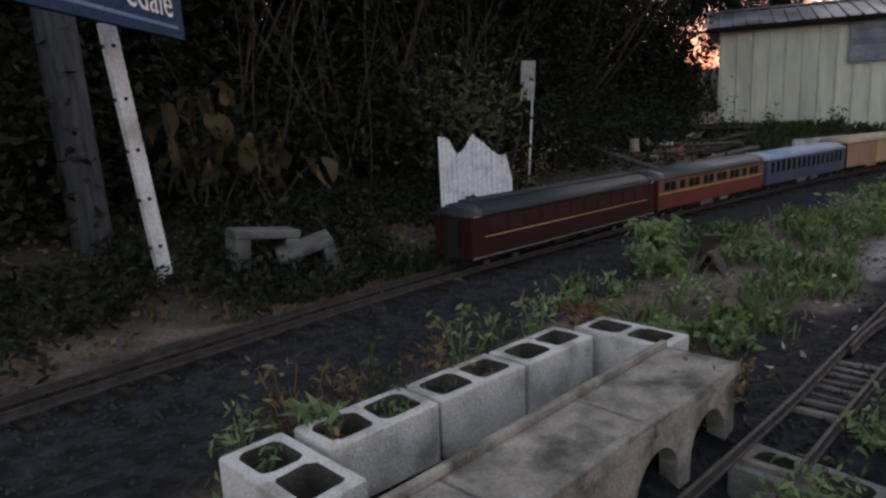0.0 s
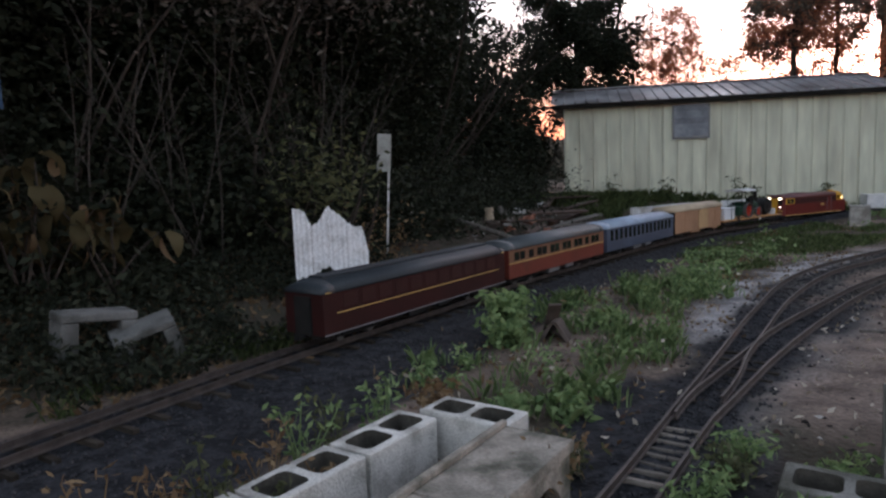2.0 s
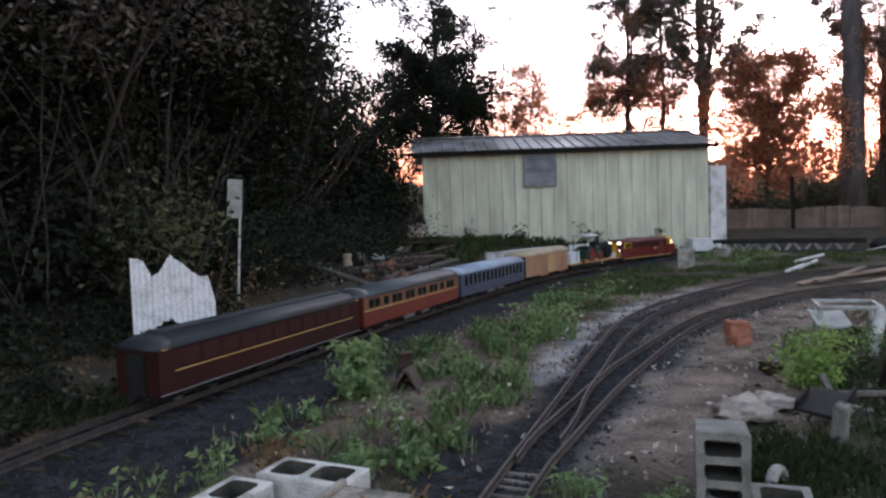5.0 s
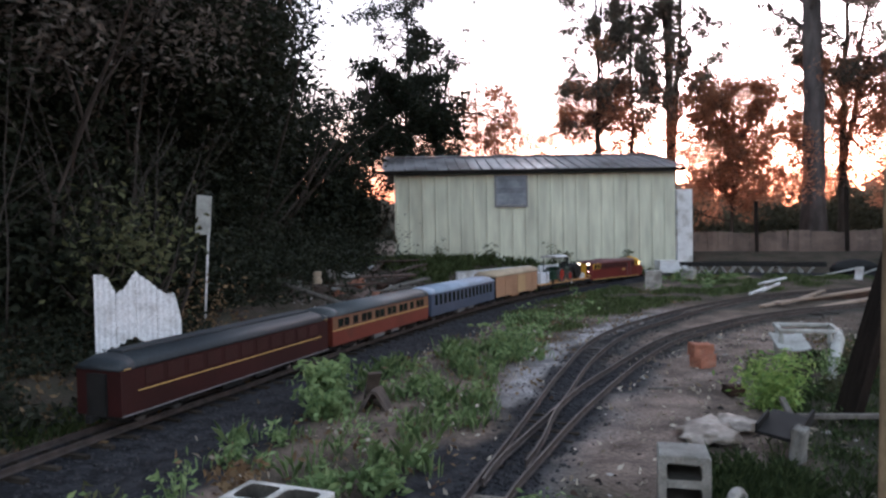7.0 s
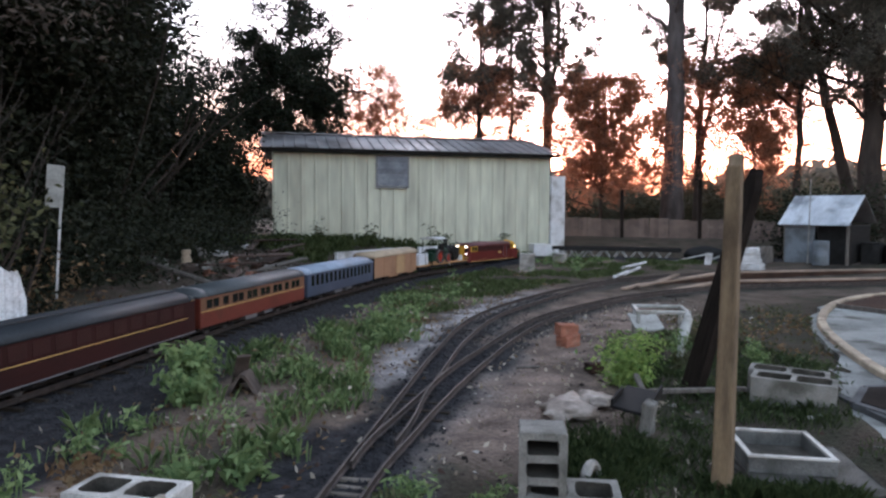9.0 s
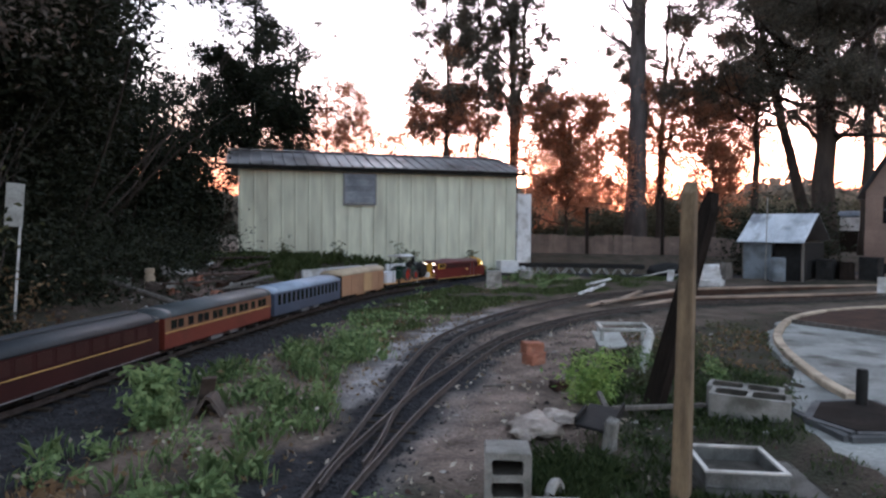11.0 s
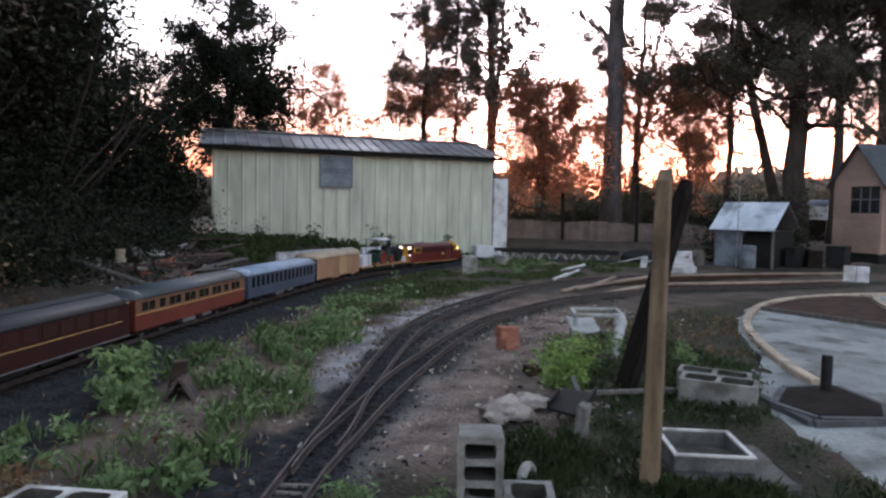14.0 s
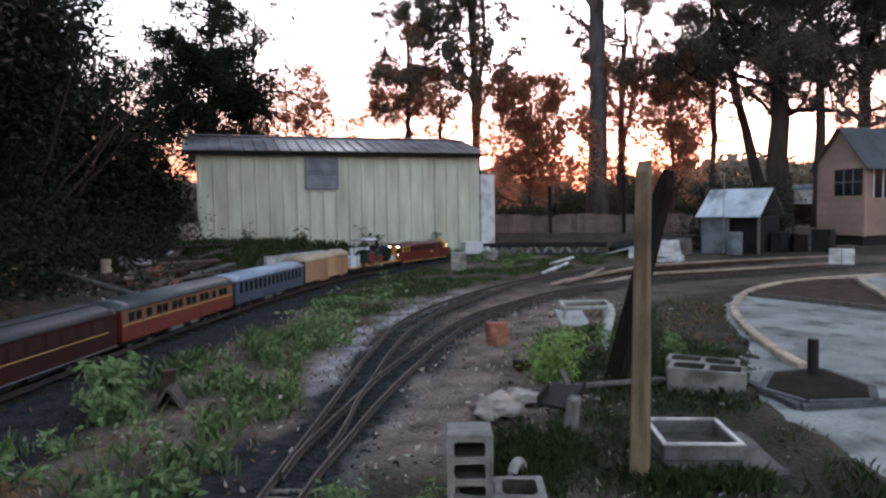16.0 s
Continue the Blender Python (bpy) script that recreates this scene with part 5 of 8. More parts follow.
def tree(x, y, height, radius, rng_seed, bark, leaf, label, lean=(0, 0), first=0.4, limbs=9, reach=2.4, leaf_n=9000, leaf_size=(0.16, 0.05), clump=0.3, forks=1, name="gum_tree", sub=5, group="", droop=0.25, limb_up=0.7, z=None, spread=0.05, gaps=0.25, taper=0.86):
    """A tapered trunk, limbs, side branches and twigs, with a loose tuft of leaves round each twig."""
    rng = np.random.RandomState(rng_seed)
    z0 = (on_ground(x, y) if z is None else z) - 0.05
    t = thing(name, pose(x, y, z0), label, "tree", group)
    top = Vector((lean[0] * height, lean[1] * height, height))
    wood, branches = bmesh.new(), bmesh.new()
    tips, trunks = [], []
    n = 10
    for f in range(forks):
        a = rng.uniform(0, 6.283)
        off = Vector((math.cos(a), math.sin(a), 0)) * spread * height * (1.5 if f else 0.2)
        sway = [Vector((rng.normal(0, 0.007), rng.normal(0, 0.007), 0)) * height for k in range(n + 1)]
        pts = [top * (k / n) + off * max(0, k / n - 0.22) + sway[k] * (k / n) for k in range(n + 1)]
        r0 = radius if f == 0 else radius * 0.65
        rad = [r0 * (1.3 if k == 0 else 1.0) * (1 - taper * k / n) for k in range(n + 1)]
        tube(wood, pts, rad, 12)
        trunks.append((pts, rad))
    for k in range(limbs):
        pts, rad = trunks[k % forks]
        h = first + (0.98 - first) * (k + rng.uniform(0, 0.8)) / limbs
        i = min(int(h * n), n - 1)
        p = pts[i].lerp(pts[i + 1], h * n - i)
        a = k * 2.4 + rng.normal(0, 0.5)
        ln = reach * rng.uniform(0.5, 1.15) * (1.2 - 0.6 * h)
        d = (math.cos(a), math.sin(a), limb_up + rng.normal(0, 0.25))
        lp = limb_path(p, d, ln, 0.14, rng, 7)
        r = max(min(rad[i] * 0.42, 0.09), 0.012)
        tube(branches, lp, [r * (1 - 0.82 * q / 7) for q in range(8)], 6)
        for q in range(sub):
            j = 2 + (q * 5) // sub
            ax = lp[min(j + 1, 7)] - lp[j]
            sd = ax.normalized() * 0.5 + Vector(rng.normal(0, 0.55, 3)) + Vector((0, 0, 0.15))
            sl = ln * rng.uniform(0.22, 0.42)
            sp = limb_path(lp[j], sd, sl, 0.2, rng, 4)
            tube(branches, sp, [max(r * 0.42 * (1 - 0.7 * w / 4), 0.006) for w in range(5)], 5)
            for m in range(3):
                tw = limb_path(sp[2 + m % 3], Vector(rng.normal(0, 0.6, 3)) + sd * 0.4, sl * rng.uniform(0.25, 0.55), 0.2, rng, 2)
                tube(branches, tw, [0.010, 0.008, 0.005], 4)
                tips.append(tuple(tw[-1]))
            tips.append(tuple(sp[-1]))
        tips.append(tuple(lp[-1]))
    part("trunk", wood, bark, t, smooth=True)
    part("branchwork", branches, bark, t, smooth=True)["kind"] = "stuff"
    c = np.array(tips)
    w = rng.uniform(0.2, 1.8, len(c)) * (rng.rand(len(c)) > gaps)
    idx = rng.choice(len(c), leaf_n, p=w / w.sum())
    size = (clump * rng.uniform(0.45, 1.15, len(c)))[idx]
    pos = c[idx] + rng.normal(0, 1, (leaf_n, 3)) * size[:, None] * np.array([0.62, 0.62, 0.5]) - np.array([0, 0, 0.3]) * clump
    leaves("crown", pos, leaf_size[0], leaf_size[1], leaf, rng, t, up=0.0, droop=droop, slim=True)["kind"] = "stuff"
    return t


def thicket(name, spots, leaf_n, size, leaf, seed, label, category="bush", stems_n=5, slim=False):
    """Dense shrubs: leaf masses made of many small clumps, over thin stems."""
    rng = np.random.RandomState(seed)
    x0, y0 = spots[0][0], spots[0][1]
    t = thing(name, pose(x0, y0, 0), label, category)
    stems = bmesh.new()
    pos = []
    vol = np.array([s[3] * s[3] * (s[4] - s[2]) for s in spots])
    for (x, y, zb, r, zt), share in zip(spots, vol / vol.sum()):
        n = int(leaf_n * share)
        g = on_ground(x, y)
        k = max(6, int(n / 70))
        a, rr, h = rng.uniform(0, 6.283, k), r * np.sqrt(rng.uniform(0, 1, k)), rng.uniform(0, 1, k)
        shape = np.clip(1.15 - 0.6 * np.abs(h - 0.45) ** 1.5 * 2, 0.3, 1.1)
        cx, cy, cz = np.cos(a) * rr * shape, np.sin(a) * rr * shape, zb + (zt - zb) * h + rng.normal(0, 0.15, k)
        i = rng.randint(0, k, n)
        s = rng.uniform(0.15, 0.42, k)[i]
        p = np.stack([cx[i], cy[i], cz[i]], 1) + rng.normal(0, 1, (n, 3)) * s[:, None]
        p[:, 2] = np.maximum(p[:, 2], 0.02)
        pos.append(p + np.array([x - x0, y - y0, g]))
        for q in range(stems_n):
            b = rng.uniform(0, 6.283)
            base = Vector((x - x0 + math.cos(b) * r * 0.3, y - y0 + math.sin(b) * r * 0.3, g - 0.05))
            lp = limb_path(base, (math.cos(b) * 0.5, math.sin(b) * 0.5, 1), (zt - 0.0) * rng.uniform(0.6, 0.95), 0.12, rng, 7)
            tube(stems, lp, [0.028 * (1 - 0.8 * w / 7) for w in range(8)], 6)
    if stems_n:
        part("stem_tangle", stems, BARK_DARK, t, smooth=True)["kind"] = "stuff"
    crown = leaves("crown", np.concatenate(pos), size[0], size[1], leaf, rng, t, up=0.1, droop=0.15, slim=slim)
    crown["kind"] = "stuff"
    return t


def build_trees():
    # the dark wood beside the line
    thicket("dark_thicket", [(-5.2, 3.6, 0.0, 1.7, 6.5), (-4.1, 5.9, 0.0, 1.5, 7.5), (-2.7, 7.7, 0.0, 1.3, 8.0)], 90000, (0.105, 0.046), LEAF_DARK, 21, "dense evergreen shrubs beside the railway, leaves darkened for shade")
    thicket("dark_thicket", [(-1.0, 9.4, 0.2, 1.4, 8.5), (0.4, 11.3, 0.2, 1.4, 8.5), (1.6, 12.9, 0.2, 1.4, 8.0), (2.1, 15.4, 0.0, 1.5, 8.0), (3.4, 16.6, 3.0, 1.1, 8.0)], 96000, (0.12, 0.052), LEAF_DARK, 22, "tall evergreen shrubs behind the rubble, leaves darkened for shade")
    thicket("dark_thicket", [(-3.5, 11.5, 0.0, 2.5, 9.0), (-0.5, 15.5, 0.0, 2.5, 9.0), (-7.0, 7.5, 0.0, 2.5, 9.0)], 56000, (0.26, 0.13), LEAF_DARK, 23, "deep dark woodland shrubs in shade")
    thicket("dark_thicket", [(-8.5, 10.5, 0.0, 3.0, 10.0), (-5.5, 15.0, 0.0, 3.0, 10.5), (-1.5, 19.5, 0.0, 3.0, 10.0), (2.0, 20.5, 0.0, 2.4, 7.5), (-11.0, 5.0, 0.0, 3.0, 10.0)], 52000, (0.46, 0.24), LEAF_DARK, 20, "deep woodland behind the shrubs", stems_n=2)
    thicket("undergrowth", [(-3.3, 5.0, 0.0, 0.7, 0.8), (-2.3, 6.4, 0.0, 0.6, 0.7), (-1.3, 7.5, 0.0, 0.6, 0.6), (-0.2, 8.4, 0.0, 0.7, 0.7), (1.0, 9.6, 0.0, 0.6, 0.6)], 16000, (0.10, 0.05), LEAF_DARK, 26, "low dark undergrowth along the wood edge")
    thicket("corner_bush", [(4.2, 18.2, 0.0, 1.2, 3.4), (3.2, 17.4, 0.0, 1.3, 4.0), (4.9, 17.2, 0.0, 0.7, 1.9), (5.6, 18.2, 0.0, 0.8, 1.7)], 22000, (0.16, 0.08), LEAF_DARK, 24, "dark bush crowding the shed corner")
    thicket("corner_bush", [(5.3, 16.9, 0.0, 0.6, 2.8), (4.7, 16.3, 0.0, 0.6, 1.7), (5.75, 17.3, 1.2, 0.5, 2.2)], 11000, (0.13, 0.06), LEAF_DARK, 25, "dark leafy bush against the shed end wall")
    # canopy above the view, added to shade the thicket front
    thicket("added_shade_canopy", [(-3.6, 4.6, 5.6, 2.2, 8.5), (-1.6, 7.6, 6.0, 2.2, 9.0), (0.6, 10.4, 6.4, 2.0, 9.5)], 26000, (0.22, 0.10), LEAF_DARK, 27, "unseen leafy canopy added to shade the thicket", "tree", stems_n=0)
    # near-black weeds carry the tree shade that lies on the bank
    thicket("rubble_weeds", [(2.2, 9.8, 0.0, 0.5, 0.25), (2.6, 11.2, 0.0, 0.6, 0.35), (1.9, 10.7, 0.0, 0.6, 0.5), (3.3, 12.6, 0.0, 0.7, 0.35), (4.2, 13.9, 0.0, 0.7, 0.4), (5.4, 14.8, 0.0, 0.6, 0.3), (3.4, 10.2, 0.0, 0.4, 0.12), (4.5, 12.3, 0.0, 0.5, 0.12), (1.2, 9.2, 0.0, 0.6, 0.35), (1.7, 9.9, 0.0, 0.5, 0.3), (2.9, 11.9, 0.0, 0.6, 0.3)], 15000, (0.08, 0.035), LEAF_DARK, 53, "low weeds over the rubble bank, coloured dark for tree shade", stems_n=0)
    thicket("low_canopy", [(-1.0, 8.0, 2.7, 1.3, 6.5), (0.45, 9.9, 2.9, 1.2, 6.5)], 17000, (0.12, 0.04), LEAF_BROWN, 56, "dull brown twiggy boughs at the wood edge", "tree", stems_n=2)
    # low boughs added to keep sky light off the rubble bank
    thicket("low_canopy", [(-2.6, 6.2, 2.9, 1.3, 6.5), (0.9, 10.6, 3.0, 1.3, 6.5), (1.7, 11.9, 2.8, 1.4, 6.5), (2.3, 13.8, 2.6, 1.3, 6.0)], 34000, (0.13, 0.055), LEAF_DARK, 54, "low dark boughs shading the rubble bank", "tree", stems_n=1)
    # trees behind and beside the shed
    tree(8.3, 20.3, 5.7, 0.15, 31, BARK_DARK, LEAF_DARK, "dark leafy tree behind the shed end", first=0.42, limbs=36, reach=3.0, leaf_n=54000, leaf_size=(0.13, 0.055, 0.065), clump=0.36, name="broadleaf_tree", limb_up=0.15, gaps=0.3)
    tree(5.9, 20.4, 5.0, 0.12, 29, BARK_DARK, LEAF_DARK, "dark shrubby tree at the wood edge", first=0.3, limbs=20, reach=1.8, leaf_n=7000, leaf_size=(0.13, 0.055), clump=0.36, name="broadleaf_tree", limb_up=0.3, gaps=0.5)
    tree(8.6, 20.9, 11.5, 0.10, 30, BARK_DARK, LEAF_DARK, "slender dark gum above the leafy tree", first=0.34, limbs=24, reach=2.2, leaf_n=20000, leaf_size=(0.16, 0.055), clump=0.34, gaps=0.4)
    tree(11.2, 21.5, 10.0, 0.05, 32, BARK_DARK, LEAF_GUM, "thin sparse gum tree with hanging twigs", first=0.3, limbs=9, reach=1.6, leaf_n=1500, leaf_size=(0.17, 0.045), clump=0.25, lean=(0.03, 0), gaps=0.6)
    tree(11.6, 20.6, 5.2, 0.07, 28, BARK_DARK, LEAF_SUNSET, "small gum behind the shed roof, coloured by sunset glare", first=0.3, limbs=26, reach=2.4, leaf_n=14000, leaf_size=(0.13, 0.045), clump=0.32, gaps=0.35)
    tree(15.0, 19.3, 12.5, 0.12, 34, BARK_DARK, LEAF_GUM, "slim gum tree behind the shed", first=0.3, limbs=28, reach=2.4, leaf_n=40000, leaf_size=(0.15, 0.042), clump=0.26, limb_up=1.0, forks=2, spread=0.06, gaps=0.4, sub=7)
    tree(15.6, 20.0, 5.6, 0.08, 45, BARK_DARK, LEAF_SUNSET, "bushy gum low behind the shed, coloured by sunset glare", first=0.25, limbs=36, reach=3.6, leaf_n=34000, leaf_size=(0.13, 0.045), clump=0.38, gaps=0.3)
    tree(16.9, 17.8, 13.0, 0.20, 33, BARK_DARK, LEAF_GUM, "tall forked gum tree with open crown", first=0.3, limbs=32, reach=3.2, leaf_n=50000, leaf_size=(0.15, 0.042), clump=0.27, forks=3, spread=0.09, limb_up=0.9, gaps=0.4, sub=7)
    tree(17.5, 15.8, 5.2, 0.06, 36, BARK_DARK, LEAF_SUNSET, "young bushy gum tree against the sunset", first=0.16, limbs=50, reach=2.4, leaf_n=60000, leaf_size=(0.115, 0.04), clump=0.34, limb_up=0.5, gaps=0.28)
    tree(20.45, 15.2, 17.0, 0.36, 35, BARK_PALE, LEAF_GUM, "massive pale-barked gum tree trunk", taper=0.5, first=0.36, limbs=22, reach=3.2, leaf_n=18000, leaf_size=(0.16, 0.045), clump=0.32)
    tree(21.9, 15.2, 11.5, 0.16, 37, BARK_DARK, LEAF_GUM, "dark forked tree beside the big trunk", first=0.3, limbs=32, reach=3.2, leaf_n=48000, leaf_size=(0.13, 0.04), clump=0.28, forks=2, spread=0.1, gaps=0.4, sub=7)
    tree(22.8, 13.6, 5.8, 0.10, 38, BARK_DARK, LEAF_SUNSET, "bushy gum tree lit from behind", first=0.2, limbs=46, reach=3.0, leaf_n=54000, leaf_size=(0.115, 0.04), clump=0.36, gaps=0.28)
    tree(21.4, 15.9, 6.4, 0.08, 55, BARK_DARK, LEAF_SUNSET, "gum thicket behind the pale trunk, coloured by sunset glare", first=0.22, limbs=30, reach=2.2, leaf_n=22000, leaf_size=(0.13, 0.045), clump=0.34, gaps=0.35)
    tree(23.4, 10.1, 12.0, 0.40, 39, BARK_DARK, LEAF_GUM, "broad gum tree with heavy spreading limbs", first=0.28, limbs=42, reach=4.6, leaf_n=130000, leaf_size=(0.13, 0.04), clump=0.4, sub=7, forks=2, spread=0.06, limb_up=0.45, gaps=0.4)
    tree(24.3, 10.8, 11.5, 0.22, 40, BARK_DARK, LEAF_GUM, "leaning gum tree with dark trunk", lean=(-0.10, 0.20), first=0.38, limbs=28, reach=3.4, leaf_n=60000, leaf_size=(0.13, 0.04), clump=0.36, gaps=0.35)
    tree(25.0, 8.2, 12.0, 0.26, 46, BARK_DARK, LEAF_GUM, "dense dark gum behind the boarded hut", first=0.25, limbs=28, reach=3.4, leaf_n=80000, leaf_size=(0.14, 0.045), clump=0.42)
    tree(15.9, 18.6, 11.5, 0.09, 47, BARK_DARK, LEAF_GUM, "slender gum with wispy crown", first=0.4, limbs=22, reach=2.2, leaf_n=26000, leaf_size=(0.15, 0.042), clump=0.27, limb_up=0.9, gaps=0.4)
    tree(23.0, 12.2, 11.0, 0.14, 48, BARK_DARK, LEAF_GUM, "dark twiggy gum between larger trunks", first=0.36, limbs=26, reach=2.8, leaf_n=24000, leaf_size=(0.13, 0.04), clump=0.32, gaps=0.5)
    tree(23.6, 8.9, 10.5, 0.2, 49, BARK_DARK, LEAF_GUM, "dark gum overhanging the signal box", first=0.4, limbs=30, reach=3.2, leaf_n=26000, leaf_size=(0.16, 0.05), clump=0.4, gaps=0.4)
    thicket("dark_thicket", [(18.2, 8.35, 0.0, 0.55, 1.5), (17.4, 8.9, 0.0, 0.5, 1.3)], 9000, (0.12, 0.055), LEAF_DARK, 52, "dark shrubs between the hut and the signal box")
    tree(28.0, 6.5, 13.0, 0.30, 41, BARK_DARK, LEAF_GUM, "gum tree behind the signal box", first=0.25, limbs=22, reach=3.6, leaf_n=36000, leaf_size=(0.17, 0.055), clump=0.4)
    tree(24.5, 3.5, 12.0, 0.30, 42, BARK_DARK, LEAF_GUM, "gum tree beside the signal box", first=0.3, limbs=22, reach=3.8, leaf_n=34000, leaf_size=(0.17, 0.055), clump=0.4)
    # dead gum with a drooping limb beside the roof
    t = thing("dead_gum", pose(9.0, 20.2, 0.3), "thin dead gum with a drooping bare limb", "tree")
    bm = bmesh.new()
    tube(bm, [(0, 0, 0), (0.1, 0, 2.4), (0.45, -0.2, 4.6), (0.6, -0.3, 6.4), (0.75, -0.3, 8.2)], [0.11, 0.09, 0.06, 0.035, 0.015], 8)
    part("trunk", bm, BARK_DARK, t, smooth=True)
    for pts, r in (([(0.42, -0.2, 4.4), (0.9, -0.5, 4.75), (1.5, -0.8, 4.7), (2.1, -1.0, 4.45), (2.3, -1.1, 3.9)], 0.045), ([(0.6, -0.3, 6.4), (1.0, -0.4, 6.0), (1.3, -0.5, 5.2), (1.6, -0.6, 4.0)], 0.018), ([(1.5, -0.8, 4.7), (1.7, -0.9, 4.3), (1.75, -0.9, 3.7)], 0.02), ([(0.55, -0.3, 5.8), (0.2, -0.3, 6.6), (0.1, -0.3, 7.6)], 0.02), ([(0.9, -0.5, 4.75), (1.2, -0.6, 5.3), (1.3, -0.6, 6.1)], 0.018), ([(1.9, -0.95, 4.55), (2.3, -1.1, 4.7), (2.7, -1.2, 4.3)], 0.018)):
        bm = bmesh.new()
        tube(bm, pts, [r * (1 - 0.7 * k / len(pts)) for k in range(len(pts))], 6)
        part("limb", bm, BARK_DARK, t, smooth=True)
    # low dark scrub and far woods
    rng = np.random.RandomState(50)
    spots = []
    for a in np.arange(36, 80, 2.6):
        r = 33 + rng.uniform(-3, 3)
        spots.append((math.sin(radians(a)) * r, math.cos(radians(a)) * r, 0.0, 2.0, 1.75 + 0.5 * smooth(62, 74, a) + rng.uniform(-0.6, 0.6)))
    thicket("scrub_belt", spots, 120000, (0.19, 0.085), LEAF_SCRUB, 51, "low dark scrub beyond the fence", slim=True)
    n = 60000
    a = np.radians(rng.uniform(-75, 110, n))
    r = rng.uniform(55, 75, n)
    lump = 2.2 + 2.4 * cheap_noise(np.degrees(a), r * 0, 0.16, 9) + 2.5 * cheap_noise(np.degrees(a), r * 0, 0.6, 10)
    p = np.stack([np.sin(a) * r, np.cos(a) * r, lump * rng.uniform(0, 1, n) ** 0.8 * rng.uniform(0.5, 1, n)], 1)
    ob = leaves("far_woods", p, 1.3, 0.6, LEAF_GUM, rng)
    tagged(ob, "distant line of dusky trees", "woodland", kind="stuff")


build_trees()


# ---- weeds and grass ----
def scatter(n, accept, seed, x0=-1.0, x1=12.0, y0=1.0, y1=15.0):
    rng = np.random.RandomState(seed)
    x, y = rng.uniform(x0, x1, n), rng.uniform(y0, y1, n)
    xy = np.stack([x, y], 1)
    k = accept(xy, rng)
    return xy[k]


def zones(xy):
    dm, sm = distance_to(MAIN, xy)
    dl, sl = distance_to(YARD_L, xy)
    dr, sr = distance_to(YARD_R, xy)
    return dm, sm, dl, sl, dr, sr


def tufts(name, roots, per, spread, height, width, mat, seed, label, category, lean=0.7):
    rng = np.random.RandomState(seed)
    i = np.repeat(np.arange(len(roots)), per)
    h = np.repeat(height * rng.uniform(0.5, 1.4, len(roots)), per)
    p = roots[i] + rng.normal(0, spread, (len(i), 2))
    z = ground_height(p[:, 0], p[:, 1]) - 0.004
    ob = blades(name, np.c_[p, z], h, width, mat, rng, lean=lean)
    return tagged(ob, label, category, kind="stuff")


def leafy(name, roots, per, radius, height, size, mat, seed, label, category="weeds"):
    """Leafy weeds: small broad leaves on short plants."""
    rng = np.random.RandomState(seed)
    i = np.repeat(np.arange(len(roots)), per)
    s = rng.uniform(0.5, 1.5, len(roots))[i]
    up = rng.uniform(0, 1, len(i)) ** 0.8
    p = roots[i] + rng.normal(0, 1, (len(i), 2)) * (radius * s * (0.35 + 0.65 * up))[:, None]
    z = ground_height(p[:, 0], p[:, 1]) + up * height * s + 0.005
    ob = leaves(name, np.c_[p, z], size[0], size[1], mat, rng, up=0.5)
    return tagged(ob, label, category, kind="stuff")


WEED_PATCHES = [(2.25, 3.94, 0.35), (2.04, 3.85, 0.3), (2.75, 4.35, 0.35), (1.76, 3.85, 0.3), (3.04, 5.2, 0.35), (2.43, 3.75, 0.35), (1.93, 3.2, 0.3), (1.71, 3.6, 0.3), (1.18, 3.7, 0.35), (0.96, 3.9, 0.3), (1.33, 3.5, 0.3), (2.57, 4.9, 0.35), (2.3, 3.5, 0.3), (3.43, 6.2, 0.35), (4.23, 6.3, 0.35), (3.79, 5.9, 0.4), (4.5, 6.4, 0.35), (1.55, 3.15, 0.25), (2.95, 4.75, 0.3), (4.9, 7.3, 0.5), (5.6, 7.8, 0.5), (6.4, 8.6, 0.6), (7.6, 9.4, 0.7), (1.2, 4.2, 0.25), (1.8, 4.85, 0.3), (2.6, 5.6, 0.3)]


